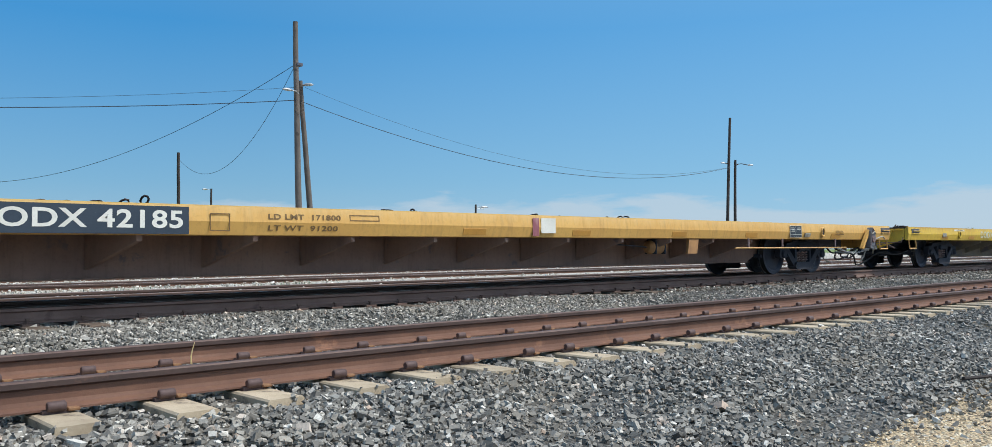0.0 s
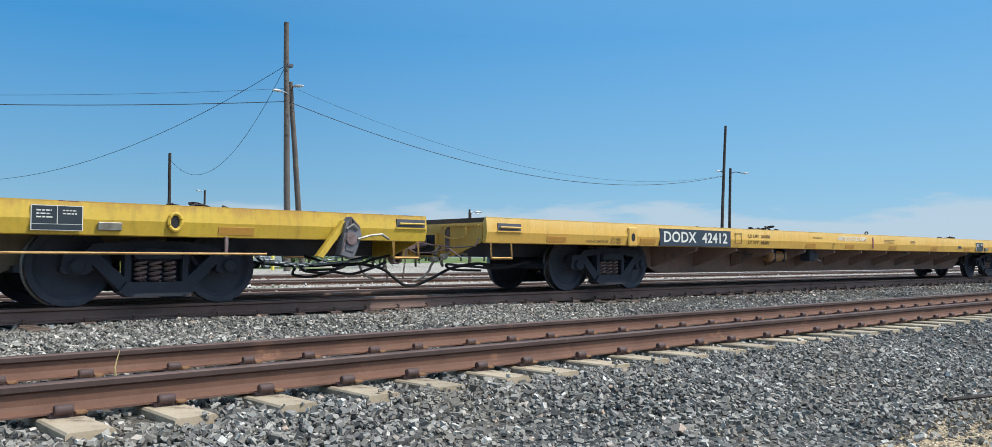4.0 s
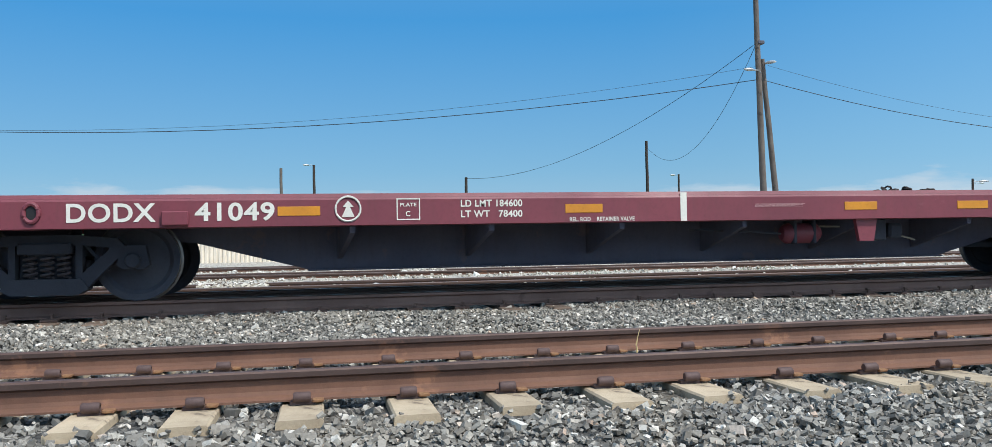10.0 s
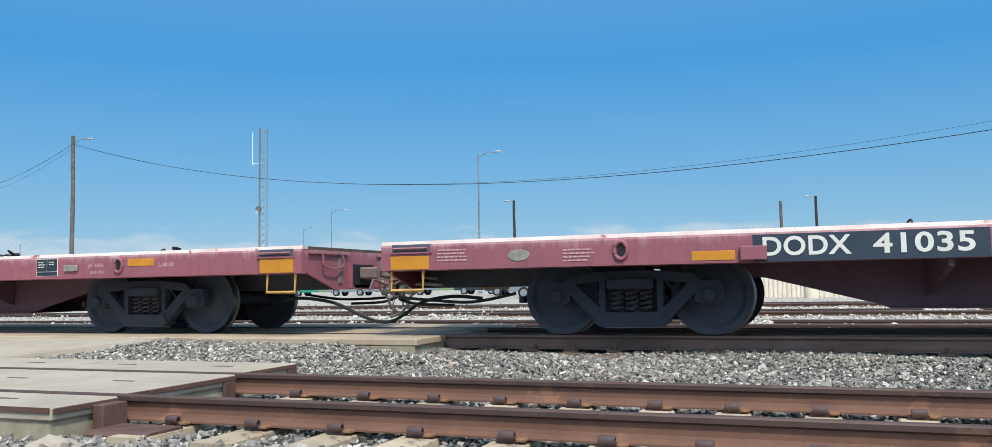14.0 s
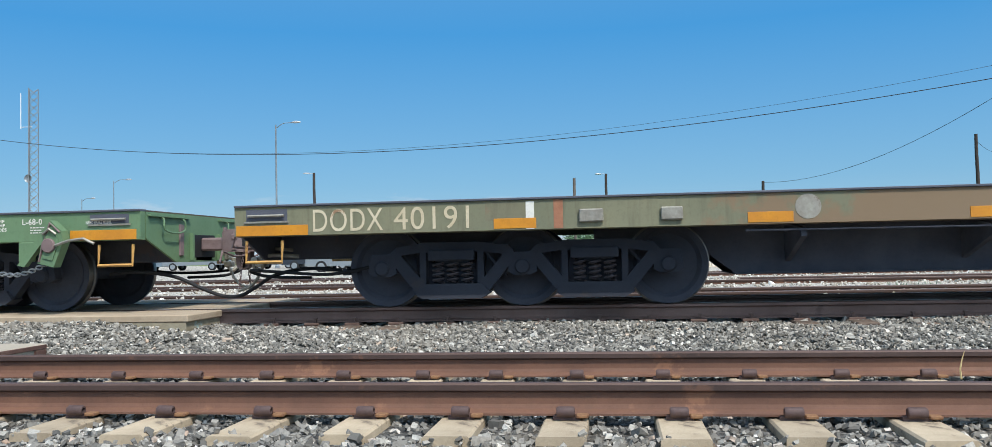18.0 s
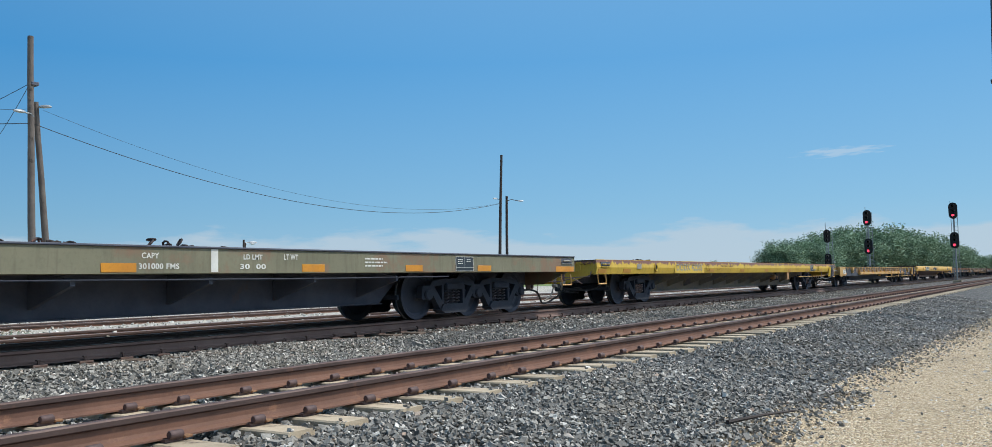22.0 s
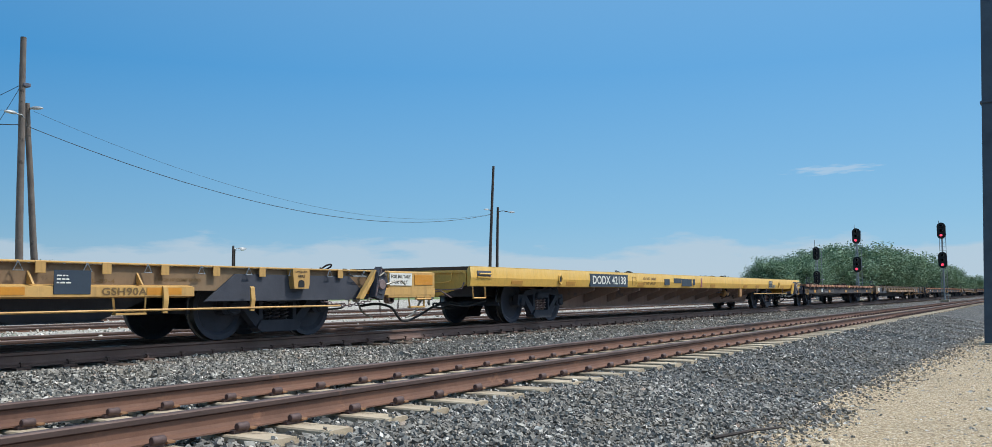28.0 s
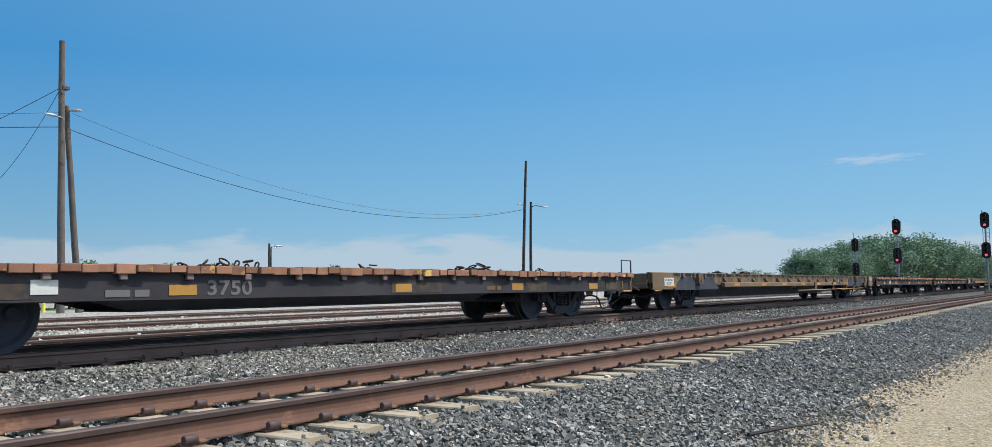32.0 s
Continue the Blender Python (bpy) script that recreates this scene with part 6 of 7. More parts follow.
    lettering("LOADING ONLY", 12.9, 13.6, 0.66, 0.71, -1.54, M["dark_letters"], car)
    part("uncoupling_rod", Shape().tube([(13.0, -1.56, 0.45), (23.7, -1.56, 0.47)], 0.016, 6), M["stirrup"], car, "long yellow brake rod")
    lettering("2 INCH HF COMP SHOES", 20.5, 21.2, 0.82, 0.86, -1.405, M["dark_letters"], car)
    hand_brake(car, L - 1.75, paint)
    reservoir(car, 13.4, 13.9, paint)
    for k in range(4):
        chain_heap(car, random.uniform(2, L - 2), random.uniform(-1.1, 0.4), 1.005, random.randint(5, 10), random.uniform(0.15, 0.4))
    return car, L


def plank_car(label, paint, L=17.95, near=False):
    """Old flat car with a wooden plank deck and stake pockets along a rusted side sill."""
    car = thing("plank_flat_car", label, "flat car", "cars of the train")
    side_pair(car, [(SIDE + 0.07, 0.94), (SIDE + 0.07, 0.58), (SIDE + 0.16, 0.57), (SIDE + 0.16, 0.94)], L, paint)
    deck = Shape()
    x = 0.02
    while x < L - 0.02:
        w = min(random.uniform(0.2, 0.27), L - 0.02 - x)
        lip, low, top = random.uniform(-0.03, 0.03), 0.90 + random.uniform(-0.02, 0.015), 1.0 + random.uniform(-0.01, 0.01)
        if near:
            part("deck_plank", Shape().box(x, x + w - 0.012, -1.57 + lip, 1.56, low, top, 0.006), M["deck_plank"], car)
        else:
            deck.box(x, x + w - 0.012, -1.57 + lip, 1.56, low, top)
        x += w
    if not near:
        tagged(part("deck_planks", deck, M["deck_wood"], car, "splintered sun-bleached deck planks"), kind="stuff")
    pocket = Shape().box(-0.05, 0.05, SIDE + 0.01, SIDE + 0.066, 0.82, 0.90, 0.008).mesh("stake_pocket", M["coupler"])
    for x in np.arange(0.9, L - 0.4, 0.9):
        o = part("stake_pocket", pocket, None, car)
        o.location = (x, 0, 0)
    for x in (0.0, L - 0.04):
        part("end_sill", Shape().box(x, x + 0.04, -1.5, 1.5, 0.56, 0.94, 0.008), M["black"], car)
    fish_belly(car, L, 4.4, 5.2, 0.44, 0.5, M["black"], 0.9)
    truck(car, 2.6, (-0.86, 0.86))
    truck(car, L - 2.6, (-0.86, 0.86))
    end_gear(car, L)
    for a, w in ((0.3, 0.7), (2.7, 0.8), (9.2, 1.3), (13.2, 0.8), (16.6, 0.6)):
        part("faded_patch", Shape().box(a, a + w, SIDE + 0.064, SIDE + 0.069, 0.61, 0.78), M["old_patch"], car, "worn patch of old yellow paint")
    for a in (1.9, 5.13, 9.3, 12.7, 15.8):
        part("reflector", Shape().box(a, a + 0.4, SIDE + 0.062, SIDE + 0.068, 0.63, 0.76), M["dim_orange"], car)
    y = SIDE + 0.062
    text_bars(4.3, 4.95, 0.62, 0.82, y, M["dull_grey"], car, 1)
    lettering("3750", 5.69, 6.40, 0.62, 0.82, y, M["dull_grey"], car, "faded number")
    text_bars(11.86, 12.38, 0.64, 0.82, y, M["dark_letters"], car, 1)
    part("paper_sheet", Shape().box(3.45, 3.75, y - 0.003, y + 0.003, 0.66, 0.82), M["white"], car, "torn white paper placard")
    for x in (0.35, L - 0.55):
        part("end_railing", Shape().tube([(x, -1.5, 0.98), (x, -1.5, 1.3), (x + 0.5, -1.5, 1.3), (x + 0.5, -1.5, 0.98)], 0.018, 6), M["black"], car, "bent black grab rail")
    for k in range(6):
        chain_heap(car, random.uniform(1, L - 1), random.uniform(-1.3, 0.3), 1.0, random.randint(6, 14), random.uniform(0.2, 0.5))
    return car, L


def build_train():
    """All cars in order from the head of the shown part; returns (car, length, place along the train)."""
    cars = []
    Y, R = M["yellow_tan"], M["red_faded"]
    data = [("brake", 24.55, 0, 0, 0), ("rod", 18.7, 23.5, 0.60, 0), ("bracket", 17.25, 17.5, 0, 0), ("tank", 16.4, 16.95, 0, 0)]
    cars.append(yellow_car("sun-faded yellow steel flat car with a dark number panel", Y, M["yellow_new"], "DODX 42185", (4.91, 7.43), (5.2, 7.36), [
        ("frame", 7.68, 7.93, 0.84, 1.05), ("T:LD LMT  171800", 8.43, 9.46, 0.99, 1.06), ("T:LT WT  91200", 8.43, 9.42, 0.85, 0.92), ("frame", 9.60, 10.07, 0.99, 1.07),
        ("S:white", 13.17, 13.5, 0.86, 1.1), ("S:red_faded", 12.98, 13.12, 0.81, 1.1), ("bars", 23.0, 23.5, 0.9, 1.02)] + data, marks=(1.5, 3.9, 6.02, 11.56, 13.92, 16.65, 19.15, 22.8)))
    cars.append(yellow_car("lemon yellow steel flat car with weathered white numbers", M["yellow_lemon"], M["top_rust"], "DODX 42188", None, (5.27, 7.32), [
        ("T:1 1/8 HF COMP SHOES", 3.34, 3.88, 1.06, 1.10), ("S:white", 3.2, 4.0, 1.055, 1.105), ("S:white", 8.44, 8.77, 0.87, 1.07), ("S:white", 9.03, 9.42, 0.86, 1.09), ("D:LD LMT", 8.46, 8.75, 0.98, 1.05), ("D:LT WT", 8.46, 8.73, 0.885, 0.945),
        ("D:201400", 9.05, 9.4, 0.985, 1.055), ("D:84600", 9.05, 9.36, 0.885, 0.945), ("S:white", 15.76, 16.2, 0.92, 1.07), ("plate", 2.32, 2.58, 0.89, 0.99), ("bars", 12.9, 13.3, 0.92, 1.05)] + data, lettering_mat="pale_white", under=M["under_lemon"], marks=(2.3, 4.34, 7.27, 9.98, 11.5, 13.93, 17.2, 19.15, 22.9)))
    cars.append(yellow_car("clean yellow steel flat car with army lettering", M["yellow_new"], M["yellow_new"], "DODX  42412", (4.23, 6.54), (4.34, 6.41), [
        ("T:LIFT HERE", 2.86, 3.12, 0.87, 0.92), ("T:JACK HERE", 2.86, 3.13, 0.81, 0.86), ("T:2 INCH HF COMP SHOES", 2.22, 2.79, 0.83, 0.87), ("frame", 6.70, 6.94, 0.87, 1.09), ("T:LD LMT  201000", 7.21, 8.05, 1.0, 1.07),
        ("T:LT WT  85000", 7.21, 8.03, 0.87, 0.94), ("tank", 8.6, 9.36, 0, 0), ("valve", 10.22, 0, 0, 0), ("T:RETAINING VALVE", 9.9, 10.35, 1.03, 1.07), ("W:UNITED STATES ARMY", 11.1, 12.62, 1.008, 1.108), ("T:BRK.", 10.83, 10.96, 0.905, 0.935), ("T:CYL.", 10.85, 10.96, 0.86, 0.89), ("T:REL.", 10.85, 10.96, 0.815, 0.845),
        ("S:red_faded", 12.92, 12.98, 0.84, 1.11), ("bars", 13.6, 14.3, 0.98, 1.08), ("bars", 15.2, 15.6, 0.98, 1.08), ("S:board", 18.56, 18.82, 0.89, 0.96), ("T:LIFT HERE", 22.88, 23.15, 0.87, 0.93),
        ("T:JACK HERE", 22.88, 23.16, 0.80, 0.86), ("T:2 INCH HF COMP SHOES", 23.35, 23.91, 0.83, 0.88), ("T:L-89-4", 24.34, 24.55, 1.0, 1.06)], ring=False, marks=(1.29, 3.67, 9.6, 11.5, 13.9, 16.6, 19.07, 21.64), board=(20.0, 20.59), crown=0.035))
    red_data = [("bars", 0.75, 1.2, 0.9, 1.06), ("bars", 2.3, 2.7, 0.86, 1.02)]
    cars.append(red_car("faded red steel flat car with a chalky white top edge", R, [("DODX", 4.99, 5.80), ("41033", 6.03, 6.92)], (4.84, 7.04), red_data + [("frame", 7.40, 7.64, 0.86, 1.06),
        ("T:LD LMT  184300", 8.16, 9.2, 1.0, 1.07), ("T:LT WT  79700", 8.16, 9.19, 0.87, 0.94), ("S:orange", 10.08, 10.17, 0.80, 1.14), ("brake", 18.6, 0, 0, 0)], marks=((3.76, 0.86), (7.66, 0.89), (10.81, 0.88), (14.02, 0.88), (16.54, 0.87))))
    cars.append(red_car("clean maroon steel flat car with crisp white lettering", M["red_deep"], [("DODX", 3.29, 4.16), ("41049", 4.55, 5.37)], None, [
        ("emblem", 6.01, 6.29, 0, 0), ("frame", 6.68, 6.94, 0.85, 1.09), ("T:PLATE", 6.72, 6.9, 1.0, 1.04), ("T:C", 6.78, 6.83, 0.89, 0.95), ("T:LD LMT 184600", 7.40, 8.11, 0.99, 1.07), ("T:LT WT   78400", 7.40, 8.11, 0.87, 0.95),
        ("T:REL. ROD    RETAINER VALVE", 8.67, 9.46, 0.81, 0.86), ("S:white", 10.04, 10.12, 0.80, 1.14), ("bars", 11.0, 11.7, 0.96, 1.0), ("T:BLT 8-04", 16.44, 16.63, 0.95, 0.99), ("T:BPL 110", 16.44, 16.63, 0.9, 0.94),
        ("T:LIFT HERE", 16.72, 16.92, 0.98, 1.02), ("T:JACK HERE", 16.72, 16.93, 0.93, 0.97), ("T:2 IN HF COMP SHOES", 17.42, 18.22, 0.81, 0.87), ("T:L-89-0", 18.31, 18.46, 0.93, 0.98)], M["red_deep"], under=M["under_slate"], marks=((5.40, 0.96), (8.62, 0.96), (12.21, 0.96), (13.81, 0.96), (15.6, 0.96))))
    cars.append(red_car("faded red steel flat car with a worn pink top edge", R, [("DODX", 5.05, 5.9), ("41118", 6.12, 6.99)], (4.89, 7.13), red_data + [("frame", 7.48, 7.73, 0.86, 1.07),
        ("T:LD LMT  183100", 8.23, 9.14, 1.0, 1.06), ("T:LT WT  79900", 8.23, 9.13, 0.87, 0.94), ("S:orange", 9.99, 10.1, 0.80, 1.14), ("bars", 12.8, 13.4, 0.9, 1.06), ("T:L-60-00", 17.81, 18.06, 0.93, 0.99), ("T:LIFT HERE", 16.56, 16.84, 0.95, 1.0), ("T:JACK HERE", 16.6, 16.87, 0.85, 0.9)],
        gear=False, marks=((3.64, 1.02), (7.75, 1.02), (11.06, 1.04), (14.05, 1.03), (17.27, 1.0))))
    cars.append(red_car("faded red steel flat car with scratched stencils", R, [("DODX", 4.45, 5.3), ("41035", 5.5, 6.40)], (4.35, 6.53), red_data + [("frame", 6.98, 7.24, 0.87, 1.1),
        ("T:LD LMT  184300", 7.76, 8.88, 1.02, 1.08), ("T:LT WT  78600", 7.76, 8.91, 0.88, 0.96), ("S:orange", 9.61, 9.74, 0.80, 1.12), ("T:PM 10-03", 14.67, 15.01, 0.95, 1.02), ("T:ARS-OZ", 14.7, 15.01, 0.87, 0.93),
        ("bars", 12.0, 12.8, 0.88, 1.04), ("T:L-60-00", 17.95, 18.2, 0.93, 0.98)], marks=((3.72, 0.88), (6.6, 0.86), (9.55, 0.86), (12.95, 0.91), (16.2, 0.99))))
    cars.append(green_car("leaf green heavy flat car with white stencils", M["green_new"], [("DODX", 0.91, 1.74, "white"), ("40378", 1.89, 2.75, "white")], [
        ('T:2"HF COMP SHOES', 0.16, 0.64, 0.975, 1.01), ("frame", 2.91, 3.45, 0.86, 1.13), ("frame", 4.25, 4.61, 0.92, 1.07), ("frame", 5.12, 5.41, 0.92, 1.16), ("T:FMS", 10.21, 10.38, 0.93, 1.0), ("bars", 9.95, 10.6, 1.03, 1.12),
        ("S:white", 10.89, 11.0, 0.86, 1.17), ("T:LD LMT      301600", 11.56, 12.42, 1.06, 1.14), ("T:LT WT        92900", 11.56, 12.42, 0.95, 1.03), ("T:NEW 3-85", 12.81, 13.15, 1.07, 1.14), ("T:CHAIN TIE DOWNS", 13.77, 14.12, 1.09, 1.13),
        ("T:QUANTITY 32 PLUS 4 EXTRA", 13.77, 14.32, 1.02, 1.06), ("T:CHAIN SIZE 1/2 DIA ALLOY X 10.0", 13.77, 14.43, 0.955, 0.995), ("T:WORK LOAD LIMIT 13500", 13.77, 14.26, 0.89, 0.93),
        ("S:white", 16.34, 16.56, 0.89, 1.09), ("frame", 17.52, 18.05, 0.86, 1.14), ('T:2"HF', 18.13, 18.27, 1.08, 1.12), ("T:COMP", 18.12, 18.28, 1.03, 1.07), ("T:SHOES", 18.11, 18.30, 0.98, 1.02), ("T:L-68-0", 18.5, 18.75, 1.05, 1.12),
        ("bars", 18.6, 18.8, 0.95, 1.04), ("T:HAND BRAKE MODEL", 19.3, 19.62, 1.04, 1.08), ("brake", 18.9, 0, 0, 0)], (16.7, 17.08)))
    cars.append(green_car("weathered olive heavy flat car with patched paint", M["olive"], [("DODX", 0.92, 1.72, "cream_letters"), ("40191", 1.84, 2.68, "cream_letters")], [
        ("S:white", 3.3, 3.39, 0.86, 1.16), ("S:deck_wood", 3.6, 3.7, 0.86, 1.17), ("S:olive_three", 2.86, 3.3, 0.96, 1.16), ("disc", 6.1, 6.36, 0.9, 1.15), ("S:navy", 14.6, 14.95, 0.99, 1.17), ("S:white", 15.9, 16.07, 0.95, 1.12),
        ("S:orange", 16.15, 16.26, 0.88, 1.17), ("S:deck_wood", 16.48, 16.58, 0.88, 1.17), ("bars", 17.35, 17.64, 0.98, 1.06), ("scrawl", 17.93, 19.03, 0.88, 1.15), ("S:brown_flat", 14.98, 15.3, 0.9, 1.14), ("bars", 8.7, 9.3, 0.95, 1.12), ("bars", 13.4, 14.1, 0.92, 1.12)], (15.38, 15.88)))
    cars.append(green_car("weathered olive heavy flat car with rust-red repaint patches", M["olive_two"], [("DODX", 0.99, 1.82, "cream_letters"), ("40160", 1.93, 2.87, "tan_letters")], [
        ("S:deck_wood", 3.74, 3.87, 0.87, 1.17), ("S:red_faded", 1.95, 2.85, 0.87, 0.885), ("disc", 6.24, 6.53, 0.93, 1.12), ("S:white", 9.96, 10.06, 0.87, 1.17), ("S:navy", 11.73, 12.45, 0.99, 1.11), ("T:LD LMT", 10.4, 10.9, 1.06, 1.13), ("T:LT WT", 12.6, 12.85, 1.06, 1.13),
        ("T:SG1500", 8.4, 9.1, 0.9, 0.98), ("S:orange", 16.02, 16.36, 0.88, 1.14)], (15.1, 15.92), (4.23, 7.03, 9.6, 12.54, 17.4)))
    cars.append(green_car("dull olive heavy flat car with a white stripe", M["olive_three"], [("DODX", 0.9, 1.78, "cream_letters"), ("405", 1.88, 2.4, "cream_letters"), ("65", 2.45, 2.8, "tan_letters")], [
        ("S:white", 0.66, 0.87, 0.95, 1.15), ("S:red_faded", 2.88, 3.39, 0.87, 1.15), ("S:orange", 3.6, 3.83, 0.88, 1.15), ("disc", 6.2, 6.46, 0.93, 1.14), ("T:CAPY", 8.91, 9.15, 1.04, 1.11), ("T:301000 FMS", 8.87, 9.44, 0.91, 0.98), ("S:white", 9.93, 10.04, 0.87, 1.17),
        ("T:LD LMT", 10.46, 10.79, 1.04, 1.11), ("T:LT WT", 11.19, 11.46, 1.04, 1.12), ("T:30  00", 10.4, 10.85, 0.91, 0.98), ("bars", 12.9, 13.5, 0.95, 1.12)], (15.36, 15.92), (5.6, 8.38, 11.54, 13.92, 16.07)))
    cars.append(yellow_car("rust-streaked yellow flat car with peeling paint", M["yellow_rusty"], M["top_rust"], "DODX 42205", None, (5.08, 7.2), [
        ("S:yellow_lemon", 4.95, 7.36, 0.80, 1.0), ("frame", 7.62, 7.83, 0.87, 1.06), ("T:LT WT", 8.62, 8.95, 0.88, 0.93), ("T:3", 11.41, 11.53, 0.97, 1.1), ("T:201300  286K", 9.0, 10.2, 0.98, 1.04), ("plate", 2.32, 2.6, 0.92, 1.05)] + data, lettering_mat="pale_metal", marks=(0.1, 1.51, 7.9, 11.03, 13.95, 17.25, 20.14, 22.77), under=M["under_lemon"]))
    cars.append(stake_car("tan and yellow flat car with side stakes and a military notice", M["tan_side"]))
    cars.append(yellow_car("yellow ochre flat car with a dark number panel and scuffed patches", M["yellow_new"], M["yellow_new"], "DODX 42138", (5.1, 7.3), (5.23, 7.17), crown=0.03, extras=[
        ("frame", 7.6, 7.85, 0.85, 1.07), ("T:LD LMT  18000", 8.35, 9.26, 1.0, 1.07), ("T:LT WT  84100", 8.35, 9.22, 0.87, 0.94), ("S:navy", 9.88, 10.28, 0.87, 1.04), ("S:navy", 10.62, 11.25, 0.93, 1.07), ("S:navy", 11.28, 12.13, 0.84, 1.06), ("S:navy", 12.24, 12.43, 0.88, 1.06), ("S:red_faded", 12.98, 13.1, 0.81, 1.1)] + data,
        marks=(1.5, 3.9, 8.0, 13.93, 17.6, 19.15, 22.77)))
    cars.append(plank_car("old slate-grey flat car with a rusty plank deck", M["brown_flat"], near=True))
    cars.append(stake_car("tan and yellow flat car with stakes and heaped chains", M["tan_web"]))
    cars.append(plank_car("old slate-grey flat car with a bleached plank deck", M["brown_flat"]))
    cars.append(plank_car("old flat car with splintered planks far down the train", M["brown_flat"]))
    cars.append(stake_car("dusty tan flat car far down the train", M["tan_web"]))
    cars.append(plank_car("old brown plank-decked flat car in the distance", M["brown_flat"]))
    cars.append(plank_car("worn plank-decked flat car at the far end", M["brown_flat"]))
    cars.append(stake_car("last tan flat car seen in the distance", M["tan_web"]))
    out, place = [], -27.096
    for n, (car, L) in enumerate(cars):
        out.append((car, L, place))
        place += L + 1.134
    return out


TRAIN = build_train()


# ---- poles, lamps, wires ----
def wood_pole(base, top, r0, r1, material, label, lean_rings=6):
    b, t = Vector(base), Vector(top)
    pts = [b.lerp(t, k / lean_rings) + Vector((0.02 * math.sin(k * 2.1), 0.02 * math.cos(k * 1.7), 0)) for k in range(lean_rings + 1)]
    pole = thing("utility_pole", label, "pole", at=base)
    s = Shape().tube([p - b for p in pts], r0, 12, r1)
    part("pole_shaft", s, material, pole, "", True)
    return pole


def cobra_head(pole, start, tip, material=None, size=1.0):
    """A curved arm with a flat lamp head, in the pole's own space."""
    a, b = Vector(start), Vector(tip)
    mid = a.lerp(b, 0.5) + Vector((0, 0, 0.12 * (b - a).length))
    arm = part("lamp_arm", Shape().tube([a, a.lerp(mid, 0.6) + Vector((0, 0, 0.05)), mid, b], 0.035, 6), material or M["galv"], pole)
    d = (b - a)
    d.z = 0
    d.normalize()
    bm = bmesh.new()
    bmesh.ops.create_uvsphere(bm, u_segments=14, v_segments=8, radius=1.0)
    ang = math.atan2(d.y, d.x)
    for v in bm.verts:
        if v.co.z < 0:
            v.co.z *= 0.55
    bmesh.ops.transform(bm, matrix=Matrix.Translation(b + d * 0.3 * size) @ Matrix.Rotation(ang, 4, "Z") @ Matrix.Diagonal((0.48 * size, 0.2 * size, 0.15 * size, 1)), verts=bm.verts[:])
    part("lamp_head", Shape().take(bm), M["lamp"], arm, "pale oval lamp housing", True)


big = wood_pole((22.55, 35.2, 0.05), (22.3, 35.2, 13.15), 0.18, 0.13, M["wood"], "tall weathered wooden pole joined by a second leaning pole")
cobra_head(big, (-0.1, -0.1, 9.25), (-0.62, -0.2, 9.38), None, 0.7)
part("cable_clamp", Shape().box(-0.25, 0.1, -0.2, 0.2, 10.75, 10.92, 0.02), M["black"], big)
brace = wood_pole((23.62, 35.5, 0.05), (22.72, 35.45, 10.1), 0.17, 0.12, M["wood"], "weathered wooden pole leaning against a taller one")
cobra_head(brace, (-0.9, 0.0, 9.65), (-0.75, -0.25, 9.8), None, 0.7)
rp = wood_pole((65.5, 37.2, 0.0), (66.4, 37.2, 12.6), 0.15, 0.11, M["dark_wood"], "dark wooden pole with a slight lean")
rq = wood_pole((66.85, 37.2, 0.0), (67.12, 37.2, 8.9), 0.14, 0.11, M["dark_wood"], "dark wooden lamp pole beside a taller pole")
cobra_head(rq, (0.2, 0, 8.4), (1.15, -0.75, 8.45), M["dark_wood"], 0.65)
cobra_head(rp, (0.5, 0, 8.4), (0.1, 0.1, 8.55), M["dark_wood"], 0.6)
wood_pole((28.4, 65.8, 0), (28.35, 65.8, 9.45), 0.16, 0.12, M["dark_wood"], "plain dark wooden pole")
wood_pole((12.95, 69.5, 0), (12.95, 69.5, 6.6), 0.15, 0.12, M["dark_wood"], "short dark wooden pole holding a cable")
p4 = wood_pole((-0.27, 108.2, 0), (-0.27, 108.2, 11.15), 0.2, 0.16, M["dark_wood"], "dark wooden lamp pole far across the yard")
cobra_head(p4, (0, 0, 11.0), (-0.7, -0.3, 11.1))
wood_pole((-4.4, 108.2, 0), (-4.4, 108.2, 10.75), 0.22, 0.18, M["wood"], "plain wooden pole far across the yard")
p6 = wood_pole((-39.85, 108.4, 0), (-39.85, 108.4, 12.6), 0.22, 0.18, M["dark_wood"], "dark wooden lamp pole behind the yard")
cobra_head(p6, (0, 0, 12.35), (-0.6, -0.3, 12.5))
wp = wood_pole((-69.2, 60, 0), (-69.3, 60, 16.45), 0.23, 0.19, M["wood"], "tall pale wooden pole carrying cables and a lamp")
cobra_head(wp, (0, 0, 15.6), (2.0, -0.2, 15.9))
xp = wood_pole((-158.5, 110, 0), (-159.5, 110, 21.9), 0.4, 0.34, M["dark_wood"], "dark utility pole with stacked crossarms and transformers")
for z in (21.7, 19.1, 16.5, 13.9, 11.4):
    part("crossarm", Shape().box(-2.9, 0.9, -0.08, 0.08, z, z + 0.22, 0.02), M["dark_wood"], xp)
for dx in (-1.9, 0.9):
    part("transformer", Shape().lathe([(0.0, 8.2), (0.5, 8.2), (0.55, 8.4), (0.55, 10.0), (0.5, 10.2), (0.0, 10.2)], (dx, 0, 0), 14, "z"), M["galv"], xp, "grey drum transformer")


